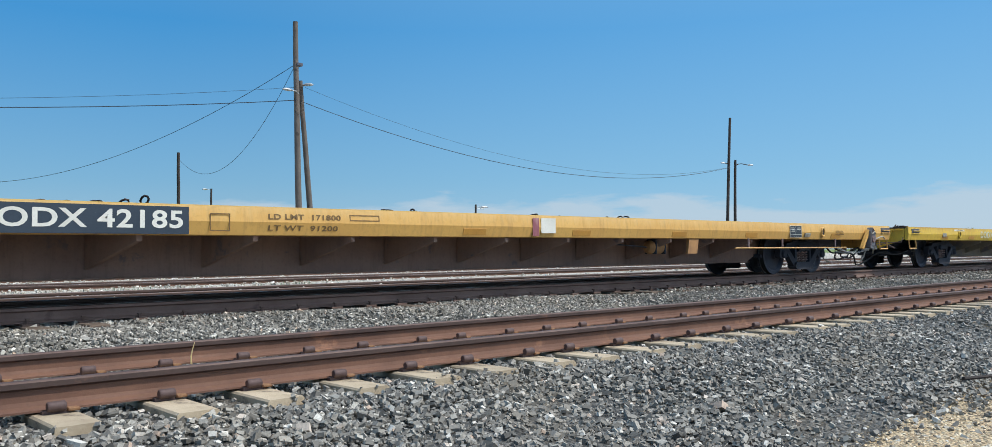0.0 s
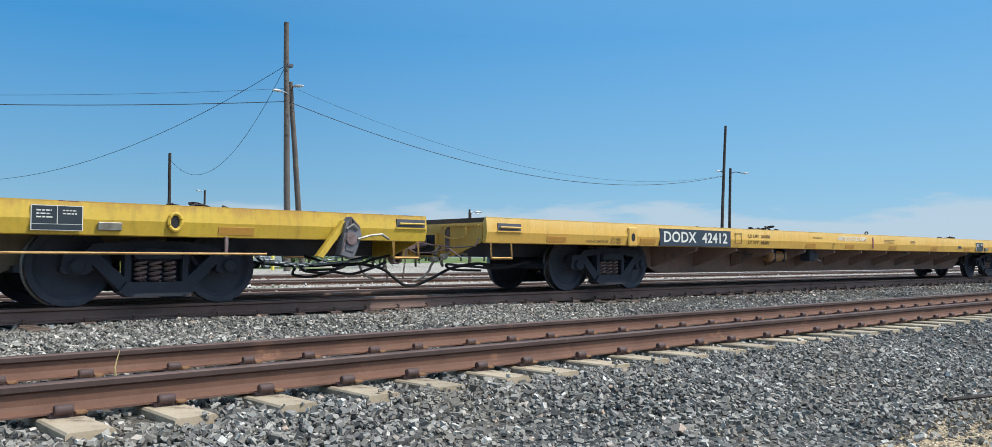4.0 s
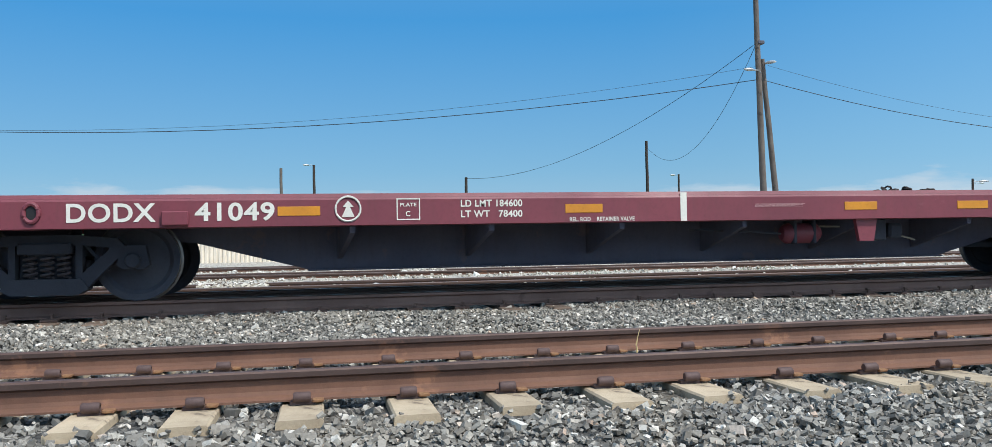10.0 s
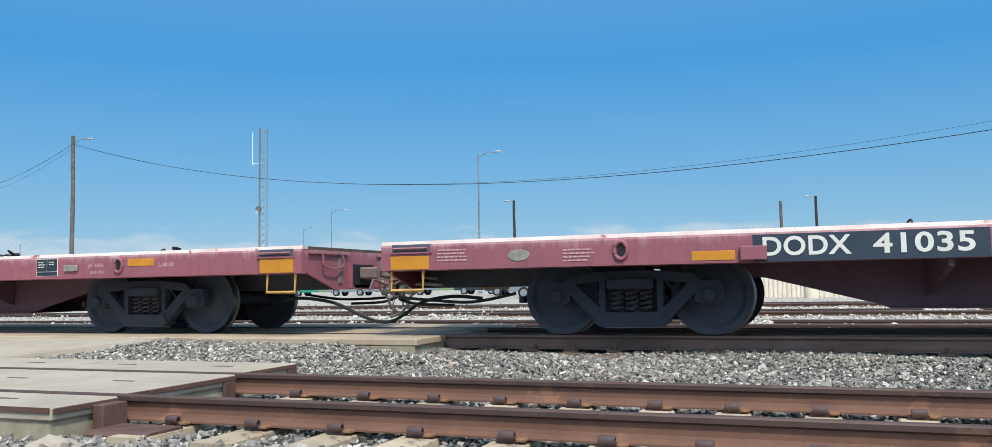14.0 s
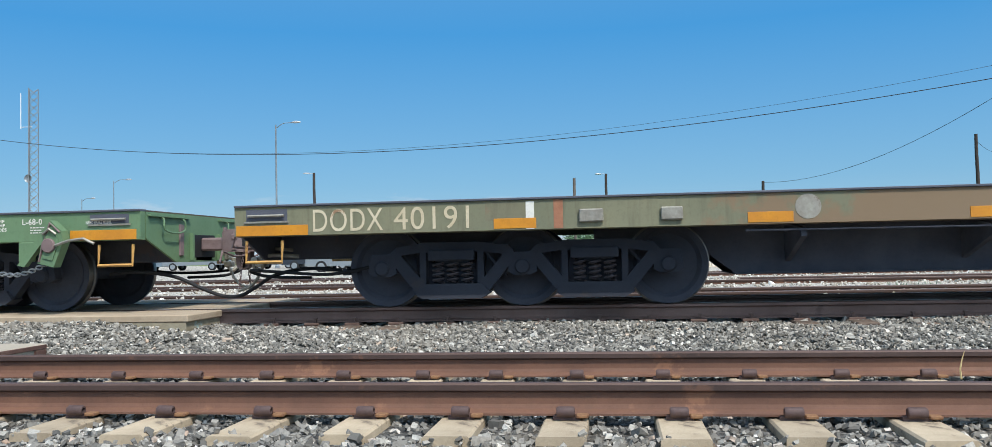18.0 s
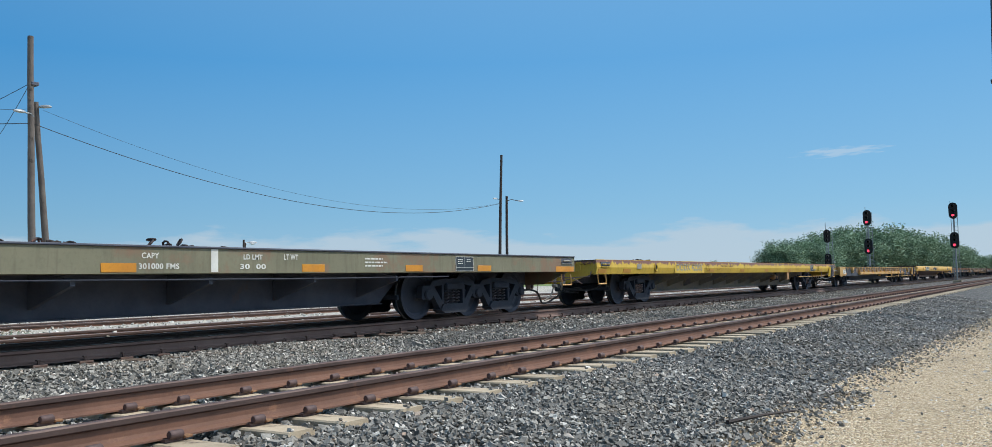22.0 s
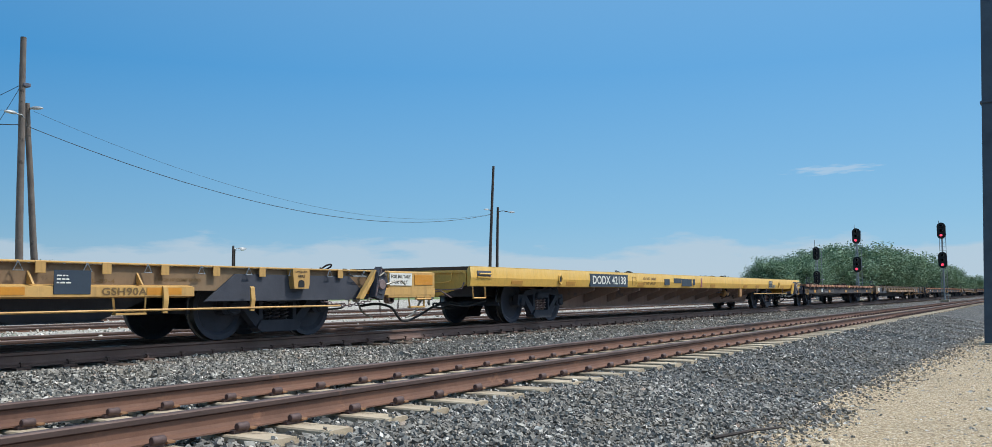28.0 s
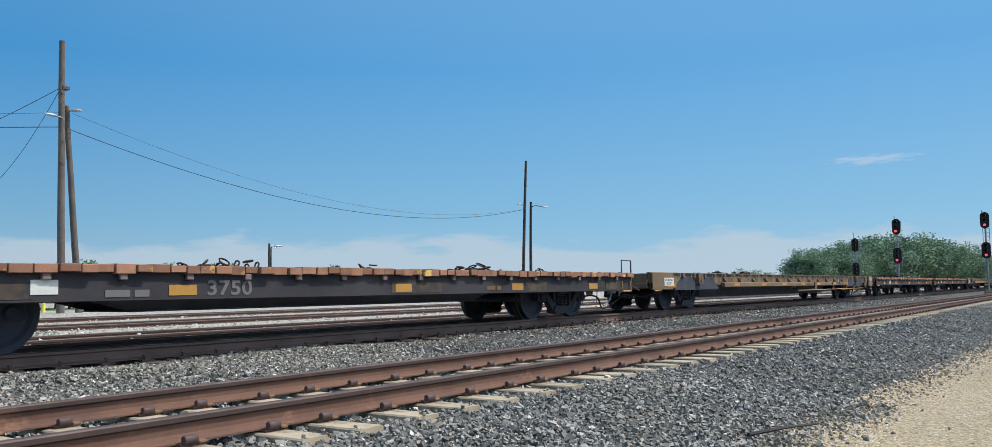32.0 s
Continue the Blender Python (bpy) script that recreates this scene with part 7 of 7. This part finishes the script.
def street_lamp(base, height, reach, label, r=0.09):
    p = thing("street_lamp", label, "street lamp", "yard lamps", at=base)
    part("pole_shaft", Shape().tube([(0, 0, 0), (0, 0, height * 0.5), (0, 0, height)], r, 10, r * 0.6), M["galv"], p, "", True)
    n = 1 if isinstance(reach, (int, float)) else len(reach)
    for rch in ([reach] if n == 1 else reach):
        cobra_head(p, (0, 0, height - 0.35), (rch, -0.2, height + 0.1))
    part("pole_foot", Shape().lathe([(0.0, 0.0), (r * 2, 0.0), (r * 1.8, 0.3), (r, 0.4)], (0, 0, 0), 12, "z"), M["galv"], p)


street_lamp((-31.1, 73.2, 0), 13.7, 1.8, "tall galvanised street lamp with a curved arm", 0.11)
street_lamp((-69.0, 108, 0), 12.4, 2.1, "galvanised street lamp behind the yard")
street_lamp((-85, 125, 0), 11.3, 1.8, "distant galvanised street lamp")
street_lamp((-240.2, 200, 0), 16.3, (-3.0, 3.0), "distant double-headed galvanised lamp", 0.16)
street_lamp((-291, 200, 0), 15.8, (-3.0, 3.0), "distant double-headed galvanised lamp", 0.16)
lf = wood_pole((56.6, 60.5, 0), (56.6, 60.5, 5.7), 0.12, 0.1, M["dark_wood"], "short dark lamp pole beyond the yard")
cobra_head(lf, (0, 0, 5.3), (0.7, -0.1, 5.45))
l2 = wood_pole((49.4, 107, 0), (49.4, 107, 9.8), 0.16, 0.13, M["dark_wood"], "dark lamp pole beyond the yard")
cobra_head(l2, (0, 0, 9.5), (-0.7, -0.2, 9.65))
l3 = wood_pole((107.8, 120, 0), (107.8, 120, 9.4), 0.16, 0.12, M["dark_wood"], "distant dark lamp pole")
cobra_head(l3, (0, 0, 9.0), (1.2, -0.2, 9.25))


def lattice_tower(base, height, width):
    tw = thing("radio_tower", "grey steel lattice radio mast with whip antenna", "tower", at=base)
    legs = [(width / 2 * math.cos(a), width / 2 * math.sin(a)) for a in (0.5, 2.6, 4.7)]
    for x, y in legs:
        part("mast_leg", Shape().tube([(x, y, 0), (x, y, height)], 0.09, 5), M["galv"], tw)
    n = int(height / 1.25)
    brace = Shape()
    for k in range(n):
        z0, z1 = k * height / n, (k + 1) * height / n
        for i in range(3):
            (xa, ya), (xb, yb) = legs[i], legs[(i + 1) % 3]
            brace.tube([(xa, ya, z0), (xb, yb, z1)], 0.045, 4).tube([(xb, yb, z0), (xa, ya, z1)], 0.045, 4)
    tagged(part("lattice_bracing", brace, M["galv"], tw, "zigzag bracing of the mast"), kind="stuff")
    part("whip_antenna", Shape().tube([(-2.1, 0, height * 0.78), (-2.1, 0, height - 0.6)], 0.07, 5).tube([(-2.1, 0, height * 0.79), (0, 0, height * 0.79)], 0.06, 5), M["car_white"], tw)
    part("dish", Shape().lathe([(0.0, 0.3), (0.5, 0.15), (0.7, -0.1)], (0, -1.0, height * 0.5), 14), M["galv"], tw)


lattice_tower((-97.4, 130, 0), 30.9, 1.85)


def cable(name, a, b, sag, r, label):
    a, b = Vector(a), Vector(b)
    pts = []
    for k in range(41):
        t = k / 40
        p = a.lerp(b, t)
        p.z -= sag * 4 * t * (1 - t)
        pts.append(p)
    tagged(part(name, Shape().tube(pts, r * 0.75, 5), M["wire"], None), label, "cable")


cable("overhead_cable", (22.25, 35.1, 8.96), (-69.3, 59.9, 15.6), 4.6, 0.026, "black overhead cable sagging across the yard")
cable("overhead_cable", (22.7, 35.3, 9.75), (-69.3, 59.9, 15.7), 5.0, 0.011, "thin overhead cable sagging across the yard")
cable("overhead_cable", (22.25, 35.1, 10.86), (12.95, 69.5, 6.5), 1.9, 0.02, "slack black cable between two poles")
cable("overhead_cable", (22.25, 35.1, 10.86), (28.4, 65.8, 8.9), 3.1, 0.018, "slack black cable between two poles")
cable("overhead_cable", (22.5, 35.1, 8.96), (65.7, 37.1, 8.1), 2.2, 0.024, "black overhead cable along the yard")
cable("overhead_cable", (22.95, 35.3, 9.75), (66.1, 37.1, 8.2), 2.2, 0.011, "thin overhead cable along the yard")
cable("overhead_cable", (-69.4, 60, 15.6), (-159.3, 110, 21.7), 2.7, 0.03, "black overhead cable from pole to pole")
cable("overhead_cable", (-69.4, 60, 15.2), (-159.3, 110, 21.7), 3.2, 0.016, "thin overhead cable from pole to pole")
cable("overhead_cable", (-161, 110, 21.7), (-320, 190, 21.0), 4.5, 0.03, "black overhead cable leaving the yard")


def steel_post():
    p = thing("steel_post", "tall grey painted square steel post on the lot", "post", at=(26.5, -3.68, -0.42))
    s = Shape()
    a, b = 0.17, 0.13
    lean = (0.0, -0.40)
    v = [(sx * a, sy * a, 0) for sx, sy in ((-1, -1), (1, -1), (1, 1), (-1, 1))] + [(sx * b + lean[0], sy * b + lean[1], 13) for sx, sy in ((-1, -1), (1, -1), (1, 1), (-1, 1))]
    s.add(v, [(3, 2, 1, 0), (4, 5, 6, 7), (0, 1, 5, 4), (1, 2, 6, 5), (2, 3, 7, 6), (3, 0, 4, 7)])
    part("post_shaft", s, M["post_steel"], p)
    part("post_base", Shape().box(-0.3, 0.3, -0.3, 0.3, 0, 0.06, 0.01), M["panel_edge"], p)
    part("post_band", Shape().box(-0.19, 0.19, -0.385, -0.005, 6.3, 6.36, 0.01), M["post_steel"], p)


steel_post()


def signal(base, heads, height, lit, ladder=True, size=1.0):
    sg = thing("railway_signal", "railway signal on a thin mast with black hooded heads" + (" showing red" if lit else ""), "signal", "signals", at=base)
    part("mast", Shape().tube([(0, 0, 0), (0, 0, height)], 0.075 * size, 10), M["galv"], sg, "", True)
    part("mast_foot", Shape().box(-0.35, 0.35, -0.35, 0.35, 0, 0.25, 0.03), M["panel_edge"], sg)
    for n, z in enumerate(heads):
        w, h = 0.36 * size, 0.72 * size
        out = [(w * math.cos(a), (h - w) * (1 if math.sin(a) >= 0 else -1) + w * math.sin(a)) for a in np.linspace(0, 2 * math.pi, 24, endpoint=False)]
        s = Shape().prism([(y, z + q) for y, q in out], "x", -0.30, -0.26)
        hd = part("signal_head", s, M["signal_black"], sg, "black oval backboard with hooded lamps")
        for k, dz in enumerate((0.42, 0.0, -0.42)):
            hood = Shape().lathe([(0.13 * size, -0.26), (0.13 * size, -0.62), (0.12 * size, -0.62), (0.12 * size, -0.27)], (0, 0, z + dz * size), 16, "x")
            part("lamp_hood", hood, M["signal_black"], hd, "", True)
            on = lit and k == 2
            part("lamp_lens", Shape().lathe([(0.0, -0.335), (0.105 * size if on else 0.1 * size, -0.315)], (-0.02 if not on else -0.32, 0, z + dz * size), 16, "x"), M["red_lamp"] if on else M["car_glass"], hd, "glowing red lens" if on else "")
    if ladder:
        l = Shape().tube([(0.45, -0.25, 0.2), (0.45, -0.25, height + 0.4)], 0.025, 5).tube([(0.45, 0.25, 0.2), (0.45, 0.25, height + 0.9)], 0.025, 5)
        for k in range(int(height / 0.35)):
            l.tube([(0.45, -0.25, 0.4 + k * 0.35), (0.45, 0.25, 0.4 + k * 0.35)], 0.015, 4)
        part("ladder", l, M["galv"], sg)
        part("platform", Shape().box(0.1, 0.8, -0.35, 0.35, heads[-1] - 0.2, heads[-1] - 0.12), M["galv"], sg)


signal((86.3, 2.76, 0.0), (6.35, 3.75), 6.4, True)
signal((81.7, 9.03, 0.08), (5.8, 3.3), 5.9, True, True, 0.95)
signal((74.3, 10.85, 0.07), (4.05, 2.1), 4.3, False, True, 0.75)


# ---- trees ----
def leaf_clump_mesh(name, n, spread, leaf, material):
    """Many small leaf blades in an uneven cloud of smaller tufts."""
    tufts = rng.normal(0, 1, (26, 3)) * (0.62, 0.62, 0.5)
    c = np.clip(tufts, -1.1, 1.1)[rng.integers(0, 26, n)] + np.clip(rng.normal(0, 0.17, (n, 3)), -0.36, 0.36)
    c *= spread
    a = rng.normal(0, 1, (n, 3))
    a /= np.linalg.norm(a, axis=1)[:, None]
    b = np.cross(a, rng.normal(0, 1, (n, 3)))
    b /= np.linalg.norm(b, axis=1)[:, None]
    s = leaf * rng.uniform(0.6, 1.4, (n, 1))
    v = np.stack([c - a * s, c + b * s * 0.5, c + a * s, c - b * s * 0.5], 1).reshape(-1, 3)
    f = np.arange(n * 4).reshape(n, 4)
    return big_mesh(name, v, f, material)


CROWNS = [leaf_clump_mesh("crown", 5600, 1.0, 0.047, M["leaf"]) for _ in range(3)]
FAR_CROWNS = [leaf_clump_mesh("crown", 2600, 1.0, 0.07, M["leaf_far"]) for _ in range(2)]


def tree(x, y, h, w, far=False, z=0.0, label="leafy green tree with an uneven crown"):
    t = thing("tree", label, "tree", "trees beyond the yard", at=(x, y, z), turn=random.uniform(0, 360))
    limbs = Shape().tube([(0, 0, -0.2), (0.1, 0.05, h * 0.3), (0.0, 0.1, h * 0.62)], 0.05 * h ** 0.8, 8, 0.02 * h ** 0.8)
    for k in range(4):
        a = k * 1.57 + random.uniform(-0.4, 0.4)
        limbs.tube([(0.05, 0.05, h * 0.28), (w * 0.25 * math.cos(a), w * 0.25 * math.sin(a), h * 0.5), (w * 0.42 * math.cos(a), w * 0.42 * math.sin(a), h * 0.72)], 0.022 * h ** 0.8, 6, 0.006 * h ** 0.8)
    part("trunk", limbs, M["bark"], t)
    for k in range(3):
        o = part("crown", random.choice(FAR_CROWNS if far else CROWNS), None, t)
        o.location = (random.uniform(-0.25, 0.25) * w, random.uniform(-0.25, 0.25) * w, h * random.uniform(0.5, 0.68))
        o.rotation_euler = (0, 0, random.uniform(0, 6.28))
        o.scale = (w * random.uniform(0.36, 0.5), w * random.uniform(0.36, 0.5), h * random.uniform(0.26, 0.36))


for k in range(40):
    f = k / 39
    x = 150 + 80 * f + random.uniform(-6, 6)
    # the bank is tallest in its middle and falls off to both ends
    y = 34 - 24 * f + random.uniform(-2, 3)
    h = float(np.interp(f, (0, 0.15, 0.22, 0.3, 0.38, 0.5, 0.62, 0.8, 0.9, 1), (6.6, 7.2, 9.6, 9.4, 8.6, 9.8, 7.9, 6.1, 5.2, 3.4))) + random.uniform(-0.7, 0.3)
    tree(x, y, h, h * random.uniform(1.0, 1.4), label="leafy green tree in a dense bank beside the line")
for k in range(16):
    tree(random.uniform(120, 170), 58 - k * 1.4 + random.uniform(-3, 3), random.uniform(2.2, 3.6), random.uniform(3, 5), label="low scrubby green bush beside the line")
for k in range(12):
    tree(240 + k * 14, random.uniform(5, 14), random.uniform(3.4, 4.6), random.uniform(5, 8), True, label="distant green tree by the line")
for k in range(26):
    tree(random.uniform(60, 190), random.uniform(148, 175), random.uniform(5, 7.6), random.uniform(6, 10), True, label="distant tree top beyond the yard")
for k in range(14):
    tree(-150 + k * 18 + random.uniform(-5, 5), random.uniform(150, 190), random.uniform(4.5, 7), random.uniform(6, 9), True, label="distant low tree beyond the yard")
for k in range(14):
    tree(14 + k * 2.2 + random.uniform(-1, 1), 48 + random.uniform(-2, 4), random.uniform(2.2, 3.2), random.uniform(2.2, 3.2), True, label="green bush along the yard fence")


# ---- things beyond the yard ----
def ribbed_fence(x0, x1, y, h):
    f = thing("ribbed_wall", "cream ribbed sheet-metal wall beside the yard", "wall", at=(x0, y, 0.05))
    panel = Shape()
    w = 1.0
    for k in range(5):
        panel.prism([(k * 0.2, 0.0), (k * 0.2 + 0.04, -0.05), (k * 0.2 + 0.12, -0.05), (k * 0.2 + 0.16, 0.0), (k * 0.2 + 0.2, 0.0), (k * 0.2 + 0.2, 0.02), (k * 0.2, 0.02)], "z", 0.0, h)
    me = panel.mesh("wall_sheet", M["pale_wall"])
    for k in range(int(x1 - x0)):
        o = part("wall_sheet", me, None, f)
        o.location = (k * w, 0, 0)
    part("wall_cap", Shape().box(-0.1, int(x1 - x0) + 0.1, -0.08, 0.1, h, h + 0.06), M["cream"], f)


ribbed_fence(-5.5, 8.0, 37.0, 1.42)


def car_vehicle(x, y, paint, pickup, label, turn=0.0):
    v = thing("pickup_truck" if pickup else "parked_car", label, "pickup truck" if pickup else "car", "parked vehicles", at=(x, y, 0.06), turn=turn)
    L = 5.6 if pickup else 4.6
    if pickup:
        body = [(0.0, 0.45), (0.0, 0.95), (0.1, 1.1), (1.45, 1.15), (2.1, 1.78), (3.35, 1.8), (3.5, 1.2), (5.5, 1.18), (5.6, 0.5)]
    else:
        body = [(0.0, 0.4), (0.0, 0.75), (0.15, 0.85), (1.2, 0.95), (1.85, 1.42), (3.2, 1.45), (4.1, 1.0), (4.55, 0.92), (4.6, 0.4)]
    part("body", Shape().prism(body, "y", -0.9, 0.9), paint, v)
    win = [(1.6, 1.2), (2.15, 1.7), (3.25, 1.72), (3.35, 1.2)] if pickup else [(1.4, 0.98), (1.9, 1.37), (3.1, 1.39), (3.75, 1.0)]
    part("side_window", Shape().prism(win, "y", -0.912, -0.89), M["car_glass"], v)
    for wx in (0.95, L - 1.05):
        for sgn in (-1, 1):
            w = part("wheel", Shape().lathe([(0.0, 0.92 * sgn), (0.2, 0.93 * sgn), (0.22, 0.92 * sgn)], (wx, 0, 0.36), 18), M["car_silver"], v)
            part("tyre", Shape().lathe([(0.22, 0.92 * sgn), (0.35, 0.9 * sgn), (0.36, 0.72 * sgn), (0.2, 0.7 * sgn)], (wx, 0, 0.36), 18), M["tyre"], w)
    part("bumper", Shape().box(-0.06, 0.05, -0.88, 0.88, 0.4, 0.6, 0.02), M["car_silver"], v)
    part("headlight", Shape().box(-0.02, 0.06, -0.85, -0.5, 0.72, 0.9, 0.02), M["lamp"], v)


car_vehicle(-38.5, 66.5, M["car_silver"], True, "grey pickup truck parked far across the yard")
car_vehicle(-31.0, 67.5, M["car_dark"], False, "dark parked car far across the yard")
car_vehicle(-17.5, 44.5, M["car_silver"], False, "silver car parked across the yard")
car_vehicle(-23.5, 56.0, M["car_dark"], True, "dark pickup truck parked across the yard")
car_vehicle(-12.8, 50.5, M["car_dark"], False, "dark car parked behind the containers")
car_vehicle(-44.5, 68.0, M["car_silver"], False, "silver car in a parked row")
car_vehicle(-52.0, 69.0, M["teal"], False, "teal car in a parked row")
car_vehicle(22.0, 46.0, M["car_silver"], True, "grey pickup behind the bollards")


def dumpster(x, y, material, label):
    d = thing("dumpster", label, "dumpster", "waste containers", at=(x, y, 0.06))
    part("bin_body", Shape().prism([(-0.9, 0.0), (0.9, 0.0), (0.98, 1.25), (-0.98, 1.25)], "y", -0.7, 0.7), material, d)
    for k in (-0.6, -0.2, 0.2, 0.6):
        part("bin_rib", Shape().box(k - 0.04, k + 0.04, -0.75, -0.7, 0.05, 1.2), material, d)
    part("bin_lid", Shape().box(-1.02, 1.02, -0.76, 0.76, 1.25, 1.33, 0.02), M["black"], d)


dumpster(-12.6, 45.3, M["teal"], "teal steel waste container")
dumpster(-10.2, 45.6, M["teal"], "teal steel waste container with a dark lid")
dumpster(-8.3, 44.8, M["bollard"], "yellow steel waste container with a dark lid")
def portable_toilet(x, y, h, paint, roof, label):
    t = thing("portable_toilet", label, "portable toilet", "toilets by the yard", at=(x, y, 0.06))
    part("cabin", Shape().box(-0.55, 0.55, -0.55, 0.55, 0, h, 0.04), paint, t)
    part("roof", Shape().prism([(-0.6, h), (0.6, h), (0.6, h + 0.07), (0.4, h + 0.22), (-0.4, h + 0.22), (-0.6, h + 0.07)], "y", -0.6, 0.6), roof, t)
    d = part("door", Shape().box(-0.35, 0.35, -0.575, -0.552, 0.1, h - 0.1, 0.01), roof, t)
    part("door_latch", Shape().box(0.24, 0.31, -0.60, -0.576, 0.95, 1.1, 0.008), M["truck"], d)


portable_toilet(17.1, 54.5, 2.0, M["blue"], M["car_white"], "blue plastic portable toilet with a white roof")
portable_toilet(15.75, 54.6, 1.5, M["maroon_plastic"], M["maroon_plastic"], "low maroon plastic cabin beside a blue toilet")
POST = Shape().lathe([(0.0, 1.1), (0.08, 1.1), (0.1, 1.05), (0.1, 0.0)], (0, 0, 0), 10, "z").mesh("bollard", M["bollard"], True)
for k, (x, y) in enumerate([(7.6, 39), (9.0, 39.4), (13.2, 38.6), (14.3, 38.8), (15.4, 38.7), (16.6, 38.9), (18.8, 38.4), (20.0, 38.7), (21.2, 38.5), (22.4, 38.9), (23.5, 38.6)]):
    o = new("bollard", POST)
    o.location = (x, y, 0.05)
    tagged(o, "pale yellow steel bollard beside the yard", "bollard", "bollards")
for x, y, h, r in ((17.0, 39.2, 1.9, 0.24), (18.0, 35.2, 1.7, 0.22), (13.8, 37.6, 2.1, 0.3), (-0.4, 33.8, 1.5, 0.3)):
    tk = thing("vent_pipe", "cream painted vertical tank with a domed cap", "tank", "yard tanks", at=(x, y, 0.06))
    part("tank_shell", Shape().lathe([(0.0, h), (r * 0.7, h - 0.03), (r, h - 0.14), (r, 0.0)], (0, 0, 0), 18, "z"), M["cream"], tk, "", True)
    part("tank_band", Shape().lathe([(r + 0.001, h * 0.5), (r + 0.02, h * 0.5), (r + 0.02, h * 0.5 + 0.06), (r + 0.001, h * 0.5 + 0.06)], (0, 0, 0), 18, "z"), M["galv"], tk)
grass_v, grass_n = [], 260
gx = rng.uniform(0, 1, grass_n)
gp = np.where((gx < 0.5)[:, None], np.array([5.6, 11.6, 0.07]) + rng.normal(0, 0.25, (grass_n, 3)) * (1, 0.4, 0), np.array([9.2, 11.4, 0.07]) + rng.normal(0, 0.3, (grass_n, 3)) * (1, 0.4, 0))
tip = gp + rng.normal(0, 0.06, (grass_n, 3)) + np.array([0, 0, 0.16])
side = rng.normal(0, 0.012, (grass_n, 3)) * (1, 1, 0)
gv = np.stack([gp - side, gp + side, tip], 1).reshape(-1, 3)
tagged(new("weed_tuft", big_mesh("weed_tuft", gv, np.arange(grass_n * 3).reshape(-1, 3), M["leaf"])), "tufts of green weeds between the yard rails", "weeds", kind="stuff")


# ---- movement ----
SHIFT = [-23.48, -12.88, -2.53, 7.71, 18.15, 28.83, 39.04, 49.23, 60.17, 70.6, 81.1, 91.49, 101.98, 112.6, 122.73, 132.75, 143.29, 153.75, 164.0, 174.13, 184.08, 194.14, 204.14, 214.11, 224.18, 234.21, 244.09, 253.85, 263.46, 273.17, 283.06, 292.9, 302.86]


def run(t):
    """Metres that the train has gone to the left at t seconds."""
    k = min(max(int(t), 0), 31)
    return SHIFT[k] + (SHIFT[k + 1] - SHIFT[k]) * (t - k)


def motions():
    times = [k * 1.0 for k in range(33)]
    for car, L, place in TRAIN:
        walk(car, [(t, pose(place - run(t), TRAIN_Y, TRAIN_Z)) for t in times])
    lookup = {car.name: (L, place) for car, L, place in TRAIN}
    for wheel, car in WHEELS:
        L, place = lookup[car.name]
        at = wheel.location.copy()
        a = (place + 0.5 * L + 23.5) / 10.35 - 2.8
        rows = [(0.0, Matrix.Translation(at))]
        n0, n1 = max(1, int(a * 30)), min(int((a + 4.6) * 30), 32 * 30 - 1)
        for n in range(n0, n1):
            t = n / 30
            ang = -(run(t) - run(n0 / 30)) / 0.455
            rows.append((t, Matrix.Translation(at) @ Matrix.Rotation(ang, 4, "Y")))
        last = rows[-1][1]
        rows.append((32.0, last))
        walk(wheel, rows)


motions()
